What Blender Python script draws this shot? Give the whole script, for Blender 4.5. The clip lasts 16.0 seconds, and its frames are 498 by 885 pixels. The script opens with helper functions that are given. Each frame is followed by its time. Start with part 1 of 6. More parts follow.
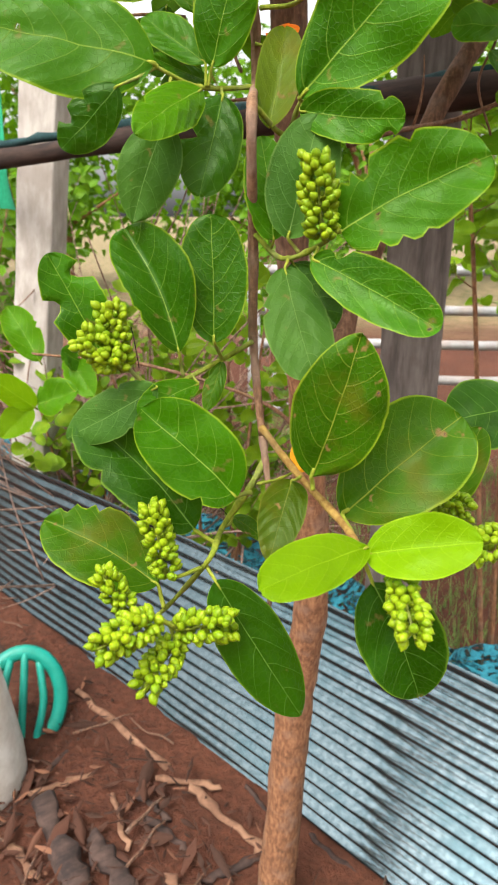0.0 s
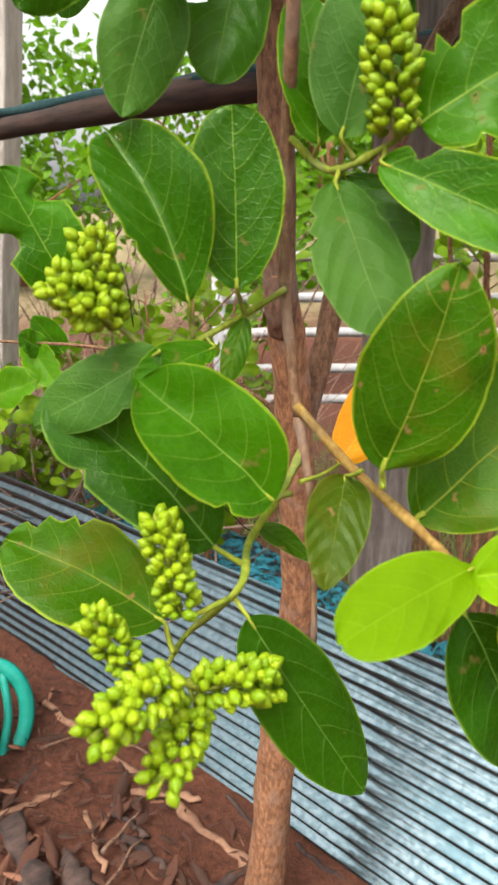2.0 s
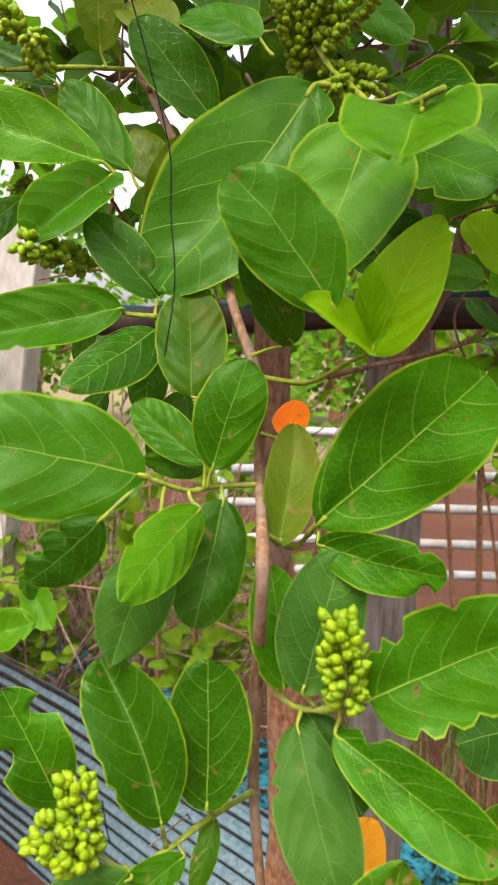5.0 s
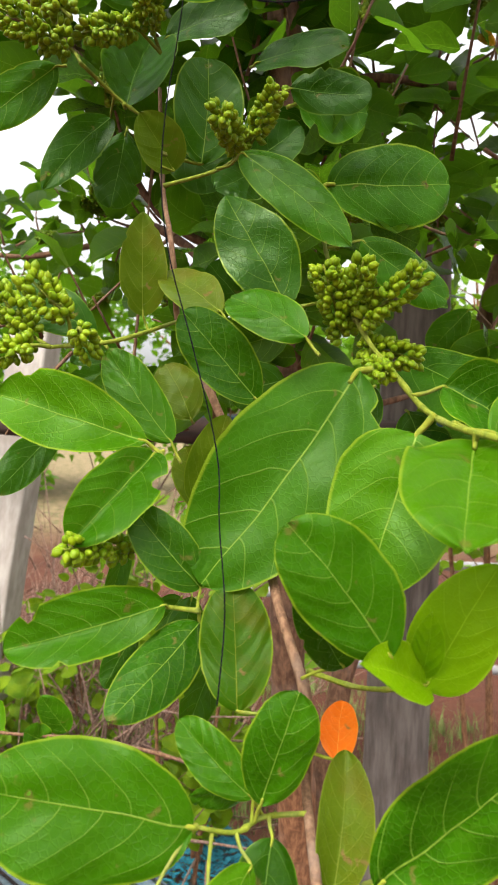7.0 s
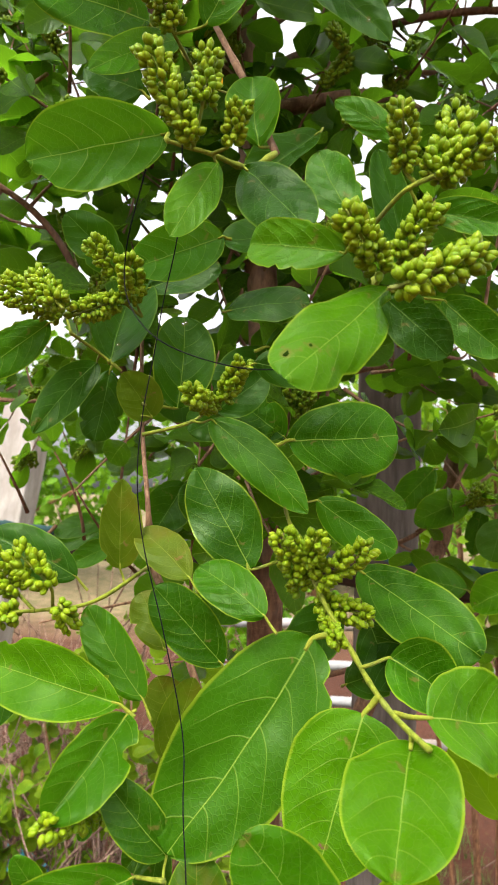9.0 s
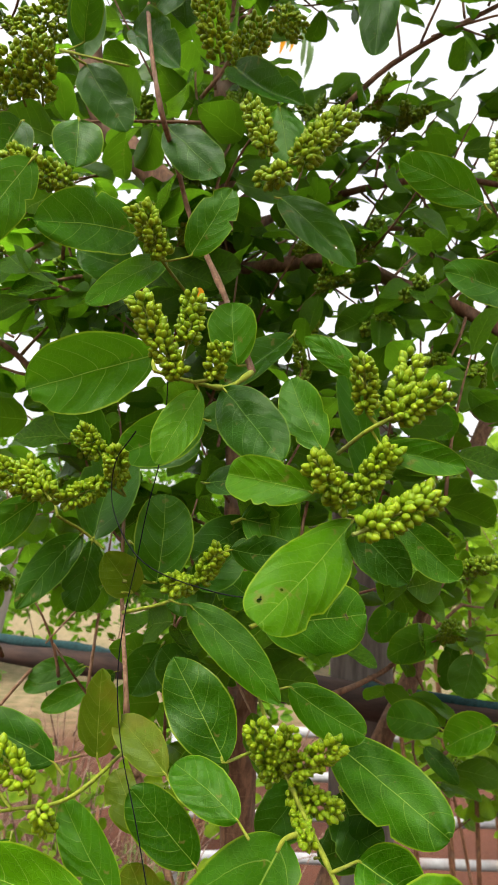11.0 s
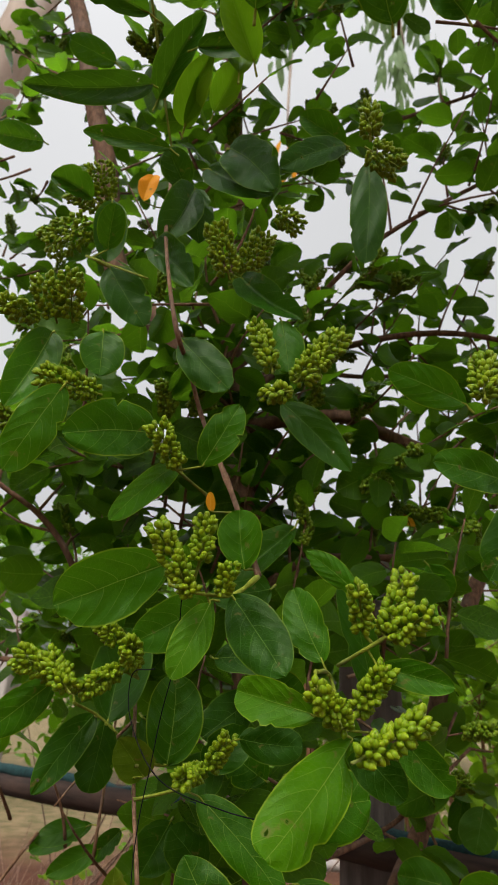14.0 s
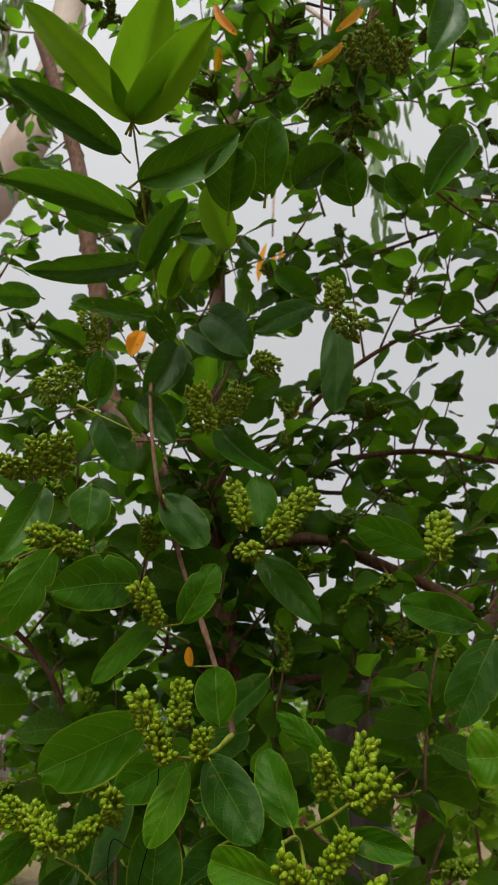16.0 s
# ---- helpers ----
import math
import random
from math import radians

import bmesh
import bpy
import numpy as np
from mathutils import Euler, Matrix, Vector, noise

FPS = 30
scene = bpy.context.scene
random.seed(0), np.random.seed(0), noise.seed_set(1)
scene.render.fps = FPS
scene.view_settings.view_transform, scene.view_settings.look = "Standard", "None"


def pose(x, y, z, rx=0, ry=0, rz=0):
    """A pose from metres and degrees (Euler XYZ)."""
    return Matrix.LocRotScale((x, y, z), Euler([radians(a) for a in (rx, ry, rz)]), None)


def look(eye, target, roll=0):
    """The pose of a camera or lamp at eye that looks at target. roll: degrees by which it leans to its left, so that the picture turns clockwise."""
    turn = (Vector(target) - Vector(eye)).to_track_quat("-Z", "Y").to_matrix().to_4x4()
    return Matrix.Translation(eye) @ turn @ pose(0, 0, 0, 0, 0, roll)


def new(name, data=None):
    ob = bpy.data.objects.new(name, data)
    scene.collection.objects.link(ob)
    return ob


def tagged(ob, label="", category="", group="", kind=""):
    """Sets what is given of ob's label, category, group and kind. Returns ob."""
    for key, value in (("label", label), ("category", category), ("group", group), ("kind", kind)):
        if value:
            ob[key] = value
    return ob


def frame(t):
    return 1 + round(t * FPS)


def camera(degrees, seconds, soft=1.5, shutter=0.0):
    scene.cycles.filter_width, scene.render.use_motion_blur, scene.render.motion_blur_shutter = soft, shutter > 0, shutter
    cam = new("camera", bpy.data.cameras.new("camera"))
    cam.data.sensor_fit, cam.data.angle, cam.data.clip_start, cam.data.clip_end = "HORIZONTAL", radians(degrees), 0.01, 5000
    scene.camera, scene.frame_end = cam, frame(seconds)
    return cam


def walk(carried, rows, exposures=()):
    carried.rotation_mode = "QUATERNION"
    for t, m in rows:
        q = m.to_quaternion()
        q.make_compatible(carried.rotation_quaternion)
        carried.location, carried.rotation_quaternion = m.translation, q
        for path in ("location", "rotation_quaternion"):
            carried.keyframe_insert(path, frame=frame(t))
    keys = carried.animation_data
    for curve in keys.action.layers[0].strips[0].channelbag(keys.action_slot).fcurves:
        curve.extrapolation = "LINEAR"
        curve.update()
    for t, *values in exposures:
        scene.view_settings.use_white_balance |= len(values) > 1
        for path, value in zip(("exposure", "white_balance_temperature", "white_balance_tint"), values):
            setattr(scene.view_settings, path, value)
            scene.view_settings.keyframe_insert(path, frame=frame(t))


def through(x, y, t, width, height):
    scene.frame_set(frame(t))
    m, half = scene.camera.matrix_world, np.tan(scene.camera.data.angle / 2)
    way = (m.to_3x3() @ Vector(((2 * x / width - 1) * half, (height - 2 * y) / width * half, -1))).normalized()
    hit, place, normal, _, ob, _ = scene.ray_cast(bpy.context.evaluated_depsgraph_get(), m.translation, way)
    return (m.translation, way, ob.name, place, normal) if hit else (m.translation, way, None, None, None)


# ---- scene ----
cam = camera(39.4, 16.0)
METRES, EYE, TILT, LEAN, TURN = 0.75, 1.4, -18.0, 0.0, 0.0
ROWS = [
    (0.0, 0.0, 0.0, 0.0, -0.0, 0.0, 0.0),
    (0.5, 0.0039, 0.0575, -0.0084, -0.41, -0.19, -0.05),
    (1.0, -0.0309, 0.0931, -0.0095, -2.11, -1.05, 1.29),
    (1.5, -0.0099, 0.1124, -0.0111, -1.36, -1.36, -0.26),
    (2.0, -0.0347, 0.1172, -0.0044, -3.17, -0.51, 1.36),
    (2.5, 0.0013, 0.1099, 0.0271, -2.74, 1.61, -0.21),
    (3.0, -0.0208, 0.1133, 0.052, -4.21, 4.07, 1.44),
    (3.5, -0.0031, 0.0954, 0.0836, -3.45, 5.8, 0.06),
    (4.0, -0.0242, 0.0794, 0.1107, -3.47, 8.19, 0.81),
    (4.5, -0.02, 0.0684, 0.1422, -3.07, 9.71, -0.23),
    (7.0, -0.053, 0.037, 0.3073, -3.41, 16.07, -1.17),
    (7.5, -0.0621, 0.0019, 0.3384, -2.97, 18.06, -1.1),
    (8.0, -0.0719, -0.0198, 0.3742, -2.97, 19.52, -1.7),
    (8.5, -0.0696, -0.0313, 0.396, -4.68, 21.02, -0.88),
    (9.0, -0.047, -0.0536, 0.4108, -4.6, 22.69, -0.93),
    (9.5, -0.04, -0.0814, 0.4291, -5.1, 24.41, -0.29),
    (10.0, -0.0447, -0.0942, 0.4466, -6.08, 26.26, -0.29),
    (12.5, -0.0668, -0.1791, 0.4965, -6.62, 34.08, -0.95),
    (13.0, -0.0707, -0.1931, 0.5044, -6.54, 35.32, -0.8),
    (13.5, -0.0676, -0.2066, 0.5113, -6.12, 36.35, -0.83),
    (14.0, -0.0663, -0.2194, 0.5179, -6.08, 37.56, -0.69),
    (14.5, -0.065, -0.236, 0.5306, -5.95, 39.13, -0.56),
    (15.0, -0.0642, -0.2625, 0.5354, -5.63, 40.85, -0.41),
    (15.5, -0.0612, -0.288, 0.5353, -5.88, 42.56, -0.2),
    (16.0, -0.0604, -0.3164, 0.5405, -6.31, 44.14, 0.15),
]
EXPOSURES = [(0.0, 0.72), (7.0, 0.72), (10.2, 0.86), (12.3, -0.06), (13.2, -0.10), (14.0, -0.28), (16.0, -0.50)]
walk(cam, [(t, pose(0, 0, EYE, TILT, LEAN, TURN) @ pose(METRES * x, METRES * y, METRES * z, 90 + pitch, roll, yaw)) for t, x, y, z, yaw, pitch, roll in ROWS], EXPOSURES)

cam.data.dof.use_dof = True
cam.data.dof.focus_distance = 0.42
cam.data.dof.aperture_fstop = 32.0

# ---- world and sun: bright overcast ----
world = bpy.data.worlds.new("overcast_sky")
scene.world = world
world.use_nodes = True
wn, wl = world.node_tree.nodes, world.node_tree.links
sky = wn.new("ShaderNodeTexSky")
sky.sky_type = "NISHITA"
sky.sun_disc = False
sky.sun_elevation, sky.sun_rotation = radians(58), radians(205)
sky.dust_density = 4.0
grey = wn.new("ShaderNodeHueSaturation")
grey.inputs["Saturation"].default_value = 0.05
cloud = wn.new("ShaderNodeTexNoise")
cloud.inputs["Scale"].default_value = 2.2
cloud.inputs["Detail"].default_value = 6
cramp = wn.new("ShaderNodeMapRange")
cramp.inputs["To Min"].default_value, cramp.inputs["To Max"].default_value = 0.86, 1.14
cmul = wn.new("ShaderNodeMix")
cmul.data_type, cmul.blend_type = "RGBA", "MULTIPLY"
cmul.inputs["Factor"].default_value = 1.0
wl.new(sky.outputs[0], grey.inputs["Color"])
wl.new(cloud.outputs["Fac"], cramp.inputs["Value"])
wl.new(grey.outputs[0], cmul.inputs["A"])
wl.new(cramp.outputs[0], cmul.inputs["B"])
# an overcast sky is brighter overhead than at the horizon
place = wn.new("ShaderNodeTexCoord")
axis = wn.new("ShaderNodeSeparateXYZ")
rise = wn.new("ShaderNodeMapRange")
rise.inputs["To Min"].default_value, rise.inputs["To Max"].default_value = 0.58, 2.35
dome = wn.new("ShaderNodeMix")
dome.data_type, dome.blend_type = "RGBA", "MULTIPLY"
dome.inputs["Factor"].default_value = 1.0
wl.new(place.outputs["Generated"], axis.inputs[0])
wl.new(axis.outputs["Z"], rise.inputs["Value"])
wl.new(cmul.outputs["Result"], dome.inputs["A"])
wl.new(rise.outputs[0], dome.inputs["B"])
wl.new(dome.outputs["Result"], wn["Background"].inputs["Color"])
wn["Background"].inputs["Strength"].default_value = 0.21
sun = new("sun", bpy.data.lights.new("sun", "SUN"))
sun.data.energy, sun.data.angle, sun.data.color = 1.15, radians(18), (1.0, 0.95, 0.84)
sun.matrix_world = look((-1.0, -1.5, 4.6), (0, 0.4, 1.4))


# ---- materials ----
class Nodes:
    """Short hand for building one node material."""

    def __init__(self, name):
        self.mat = bpy.data.materials.new(name)
        self.mat.use_nodes = True
        self.tree = self.mat.node_tree
        self.tree.nodes.clear()
        self.out = self.add("ShaderNodeOutputMaterial")

    def add(self, kind, **values):
        node = self.tree.nodes.new(kind)
        for key, value in values.items():
            setattr(node, key, value)
        return node

    def put(self, socket, value):
        if isinstance(value, bpy.types.NodeSocket):
            self.tree.links.new(value, socket)
        elif value is not None:
            if isinstance(value, tuple) and len(value) == 3 and socket.type == "RGBA":
                value = (*value, 1)
            socket.default_value = value

    def math(self, op, a, b=None, c=None):
        node = self.add("ShaderNodeMath", operation=op)
        for n, value in enumerate((a, b, c)):
            if value is not None:
                self.put(node.inputs[n], value)
        return node.outputs[0]

    def step(self, value, low, high, start=0.0, end=1.0):
        node = self.add("ShaderNodeMapRange", interpolation_type="SMOOTHSTEP")
        for key, v in (("Value", value), ("From Min", low), ("From Max", high), ("To Min", start), ("To Max", end)):
            self.put(node.inputs[key], v)
        return node.outputs[0]

    def mix(self, factor, a, b, blend="MIX"):
        node = self.add("ShaderNodeMix", data_type="RGBA", blend_type=blend)
        self.put(node.inputs[0], factor)
        self.put(node.inputs[6], a)
        self.put(node.inputs[7], b)
        return node.outputs[2]

    def noise(self, scale, detail=4.0, rough=0.55, vector=None, dims=None):
        node = self.add("ShaderNodeTexNoise")
        self.put(node.inputs["Scale"], scale)
        self.put(node.inputs["Detail"], detail)
        self.put(node.inputs["Roughness"], rough)
        self.put(node.inputs["Vector"], vector if vector is not None else self.object_space())
        return node.outputs["Fac"]

    def object_space(self, stretch=None):
        coord = self.add("ShaderNodeTexCoord").outputs["Object"]
        if stretch is None:
            return coord
        mapping = self.add("ShaderNodeMapping")
        self.put(mapping.inputs["Vector"], coord)
        mapping.inputs["Scale"].default_value = stretch
        return mapping.outputs[0]

    def bump(self, height, strength, distance):
        node = self.add("ShaderNodeBump")
        self.put(node.inputs["Height"], height)
        node.inputs["Strength"].default_value = strength
        node.inputs["Distance"].default_value = distance
        return node.outputs[0]

    def surface(self, colour, rough=0.6, normal=None, metal=0.0, spec=0.5, tint=None):
        node = self.add("ShaderNodeBsdfPrincipled")
        self.put(node.inputs["Base Color"], colour)
        self.put(node.inputs["Roughness"], rough)
        self.put(node.inputs["Metallic"], metal)
        self.put(node.inputs["Specular IOR Level"], spec)
        if tint is not None:
            self.put(node.inputs["Specular Tint"], tint)
        if normal is not None:
            self.put(node.inputs["Normal"], normal)
        return node.outputs[0]

    def done(self, shader):
        self.tree.links.new(shader, self.out.inputs["Surface"])
        return self.mat


def leaf_material(name, dark, light, vein, rim, rough=0.36, through=0.30, spots=0.25, per_island=False, spec=0.13, lit=0.45):
    """A leaf blade: green in two tones, pale midrib and side veins, yellowish margin, a few brown spots."""
    m = Nodes(name)
    uv = m.add("ShaderNodeUVMap", uv_map="blade")
    xyz = m.add("ShaderNodeSeparateXYZ")
    m.put(xyz.inputs[0], uv.outputs[0])
    across, along = xyz.outputs[0], xyz.outputs[1]
    edge = m.add("ShaderNodeSeparateXYZ")
    m.put(edge.inputs[0], m.add("ShaderNodeUVMap", uv_map="margin").outputs[0])
    side = m.math("ABSOLUTE", across)
    if per_island:
        chance = m.add("ShaderNodeNewGeometry").outputs["Random Per Island"]
    else:
        chance = m.add("ShaderNodeObjectInfo").outputs["Random"]
    blotch = m.noise(22.0, 5.0, 0.6)
    fine = m.noise(420.0, 3.0, 0.6)
    wave = m.noise(55.0, 2.0, 0.5)
    mid = m.step(side, m.math("MULTIPLY_ADD", m.math("SUBTRACT", 1.0, along), 0.017, 0.008), 0.004)
    # side veins leave the midrib at a slant and curve towards the tip
    slant = m.math("MULTIPLY", m.math("POWER", side, 1.6), 0.40)
    phase = m.math("ADD", m.math("SUBTRACT", along, slant), m.math("MULTIPLY", m.math("SIGN", across), 0.03))
    phase = m.math("ADD", phase, m.math("MULTIPLY", wave, 0.035))
    saw = m.math("ABSOLUTE", m.math("SUBTRACT", m.math("FRACT", m.math("MULTIPLY", phase, 5.4)), 0.5))
    ribs = m.math("MULTIPLY", m.step(saw, 0.030, 0.006), m.step(side, 0.95, 0.55, 0.15, 1.0))
    swell = m.step(saw, 0.0, 0.5)
    net = m.add("ShaderNodeTexVoronoi", feature="DISTANCE_TO_EDGE")
    m.put(net.inputs["Vector"], m.object_space())
    net.inputs["Scale"].default_value = 330.0
    lace = m.step(net.outputs["Distance"], 0.10, 0.02)
    tone = m.mix(m.step(blotch, 0.3, 0.7), dark, light)
    tone = m.mix(m.math("MULTIPLY", m.step(chance, 0.0, 1.0), 0.55), tone, light)
    tone = m.mix(m.math("MULTIPLY", lace, 0.055), tone, vein)
    tone = m.mix(m.math("MULTIPLY", ribs, 0.42), tone, vein)
    tone = m.mix(m.math("MULTIPLY", mid, 0.85), tone, vein)
    border = m.step(m.math("ABSOLUTE", edge.outputs[0]), 0.935, 0.975)
    tone = m.mix(m.math("MULTIPLY", border, 0.45), tone, rim)
    if spots > 0.5:
        worn = m.math("MULTIPLY", m.step(m.noise(38.0, 4.0, 0.6), 0.50, 0.72), 0.38)
        tone = m.mix(worn, tone, (0.105, 0.055, 0.006))
    scar = m.math("MULTIPLY", m.step(m.noise(95.0, 3.0, 0.5), 0.68, 0.74), min(1.0, spots * 2))
    tone = m.mix(scar, tone, (0.16, 0.09, 0.03))
    height = m.math("ADD", m.math("MULTIPLY", swell, m.math("MULTIPLY_ADD", chance, 0.34, 0.06)), m.math("MULTIPLY", fine, 0.16))
    height = m.math("ADD", height, m.math("MULTIPLY", lace, 0.10))
    height = m.math("ADD", height, m.math("MULTIPLY", m.noise(130.0, 3.0, 0.6), 0.35))
    height = m.math("SUBTRACT", height, m.math("MULTIPLY", m.math("MAXIMUM", mid, ribs), 0.16))
    normal = m.bump(height, 0.70, 0.0012)
    shine = m.math("MULTIPLY_ADD", blotch, 0.20, rough - 0.17)
    blade = m.surface(tone, shine, normal, 0.0, spec, (0.80, 1.0, 0.55))
    glow = m.add("ShaderNodeBsdfTranslucent")
    m.put(glow.inputs["Color"], m.mix(lit, tone, (0.19, 0.43, 0.012)))
    mixed = m.add("ShaderNodeMixShader")
    # some blades are thinner than others
    m.put(mixed.inputs[0], m.math("MULTIPLY_ADD", chance, 0.8 * through, 0.55 * through))
    m.put(mixed.inputs[1], blade)
    m.put(mixed.inputs[2], glow.outputs[0])
    if per_island or spots <= 0:
        return m.done(mixed.outputs[0])
    # a few holes eaten through the blade, each in the middle of a brown scar
    hole = m.math("GREATER_THAN", m.noise(95.0, 3.0, 0.5), 0.755)
    gone = m.add("ShaderNodeMixShader")
    m.put(gone.inputs[0], hole)
    m.put(gone.inputs[1], mixed.outputs[0])
    m.put(gone.inputs[2], m.add("ShaderNodeBsdfTransparent").outputs[0])
    return m.done(gone.outputs[0])


PALE, LIME = (0.20, 0.30, 0.035), (0.30, 0.38, 0.020)
LEAF = {
    "mid": leaf_material("leaf_green", (0.0112, 0.0542, 0.0006), (0.0327, 0.1244, 0.0013), PALE, LIME),
    "light": leaf_material("leaf_light_green", (0.0265, 0.0991, 0.0007), (0.0547, 0.1629, 0.0012), PALE, LIME),
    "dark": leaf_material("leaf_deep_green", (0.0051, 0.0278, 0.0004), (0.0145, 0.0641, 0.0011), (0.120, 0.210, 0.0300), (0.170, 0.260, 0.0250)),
    "grey": leaf_material("leaf_dull_green", (0.0205, 0.0664, 0.0057), (0.0378, 0.1000, 0.0095), (0.130, 0.210, 0.0500), (0.130, 0.200, 0.0400), 0.5),
    "gloss": leaf_material("leaf_glossy_green", (0.0076, 0.0424, 0.0007), (0.0193, 0.0828, 0.0016), PALE, LIME, 0.33, spec=0.24),
    "oldmid": leaf_material("leaf_aged_green", (0.0155, 0.0526, 0.0007), (0.0282, 0.0901, 0.0010), (0.190, 0.210, 0.0200), LIME, 0.40, 0.3, 0.8),
    "olive": leaf_material("leaf_olive", (0.048, 0.078, 0.0026), (0.082, 0.122, 0.0046), (0.190, 0.230, 0.0300), (0.210, 0.240, 0.0200), 0.4, 0.35, 0.6),
    # a worn leaf; the shade on its underside is put into the dark olive
    "shade": leaf_material("leaf_worn_olive_shaded", (0.020, 0.040, 0.0010), (0.036, 0.064, 0.0012), (0.150, 0.160, 0.0200), (0.160, 0.170, 0.0200), 0.36, 0.25, 0.8),
    "big": leaf_material("leaf_broad_green", (0.0153, 0.0670, 0.0014), (0.0316, 0.1156, 0.0025), PALE, LIME, 0.33),
    "young": leaf_material("leaf_young_lime", (0.1320, 0.2720, 0.0006), (0.1800, 0.3360, 0.0013), (0.330, 0.500, 0.0200), (0.360, 0.520, 0.0200), 0.4, 0.55, 0.0),
    "youngd": leaf_material("leaf_fresh_green", (0.0892, 0.1934, 0.0016), (0.1386, 0.2574, 0.0026), PALE, LIME, 0.4, 0.60, 0.0),
    "orange": leaf_material("leaf_withered_orange", (0.620, 0.200, 0.0060), (0.780, 0.300, 0.0120), (0.750, 0.400, 0.0500), (0.700, 0.350, 0.0300), 0.5, 0.35, 0.4),
    "red": leaf_material("leaf_withered_red", (0.550, 0.085, 0.0050), (0.680, 0.140, 0.0060), (0.700, 0.300, 0.0500), (0.650, 0.250, 0.0300), 0.5, 0.35, 0.4),
}
# the same tree's leaves, with the deep crown's shade put into darker greens
CANOPY = leaf_material("canopy_leaf_shaded", (0.0060, 0.0249, 0.0004), (0.0360, 0.0990, 0.0011), PALE, (0.110, 0.200, 0.0200), 0.30, 0.50, 0.2, True, spec=0.16, lit=0.62)
CANOPY_ONE = leaf_material("crown_leaf_shaded", (0.0077, 0.0335, 0.0005), (0.0360, 0.1062, 0.0013), PALE, (0.110, 0.200, 0.0200), 0.30, 0.46, 0.2, spec=0.16, lit=0.60)
FARLEAF = leaf_material("shrub_leaf", (0.034, 0.110, 0.0024), (0.102, 0.215, 0.0048), PALE, (0.130, 0.220, 0.0300), 0.45, 0.4, 0.2, True)
YELLEAF = leaf_material("yellowish_shrub_leaf", (0.054, 0.130, 0.0032), (0.150, 0.220, 0.0064), PALE, (0.200, 0.280, 0.0300), 0.45, 0.4, 0.2, True)
BRIGHTLEAF = leaf_material("light_shrub_leaf", (0.072, 0.180, 0.0038), (0.216, 0.348, 0.0096), PALE, (0.200, 0.280, 0.0300), 0.45, 0.45, 0.2, True)


def bark_material(name, dark, light, grain=1.0):
    grey = tuple(0.5 * (a + 0.12) for a in light)
    m = Nodes(name)
    stretched = m.object_space((1, 1, 0.35))
    rough = m.noise(160.0 * grain, 5.0, 0.65, stretched)
    patch = m.noise(26.0 * grain, 3.0, 0.5)
    tone = m.mix(m.step(rough, 0.35, 0.7), dark, light)
    tone = m.mix(m.math("MULTIPLY", m.step(patch, 0.5, 0.72), 0.55), tone, grey)
    # short cross-wise pores, paler than the bark
    pores = m.step(m.noise(70.0 * grain, 3.0, 0.5, m.object_space((0.6, 0.6, 4.0))), 0.60, 0.68)
    tone = m.mix(m.math("MULTIPLY", pores, 0.16), tone, tuple(1.5 * c for c in light))
    tone = m.mix(m.math("MULTIPLY", m.step(m.noise(34.0 * grain, 4.0, 0.6), 0.60, 0.70), 0.6), tone, tuple(0.6 * c for c in dark))
    height = m.math("ADD", rough, m.math("MULTIPLY", pores, 0.15))
    return m.done(m.surface(tone, 0.85, m.bump(height, 0.7, 0.0012), 0, 0.25))


BARK = bark_material("bark_red_brown", (0.130, 0.054, 0.025), (0.310, 0.148, 0.072))
BARK_UPPER = bark_material("bark_dark_brown", (0.080, 0.038, 0.020), (0.190, 0.100, 0.056))
TWIG = bark_material("twig_brown", (0.110, 0.054, 0.028), (0.240, 0.132, 0.072), 2.0)
SHOOT = bark_material("green_shoot", (0.125, 0.160, 0.010), (0.230, 0.255, 0.020), 2.0)
RUSSET = bark_material("russet_shoot", (0.160, 0.085, 0.018), (0.270, 0.170, 0.040), 2.0)
PETIOLE = bark_material("petiole", (0.150, 0.190, 0.012), (0.240, 0.250, 0.020), 2.0)


def berry_material():
    m = Nodes("unripe_berry")
    chance = m.add("ShaderNodeObjectInfo").outputs["Random"]
    tone = m.mix(chance, (0.105, 0.192, 0.003), (0.200, 0.278, 0.005))
    tone = m.mix(m.math("MULTIPLY", m.step(m.noise(300.0), 0.35, 0.75), 0.5), tone, (0.20, 0.235, 0.008))
    node = m.add("ShaderNodeBsdfPrincipled")
    m.put(node.inputs["Base Color"], tone)
    node.inputs["Roughness"].default_value = 0.36
    node.inputs["Specular IOR Level"].default_value = 0.15
    node.inputs["Subsurface Weight"].default_value = 0.25
    node.inputs["Subsurface Radius"].default_value = (0.002, 0.003, 0.0008)
    return m.done(node.outputs[0])


BERRY = berry_material()


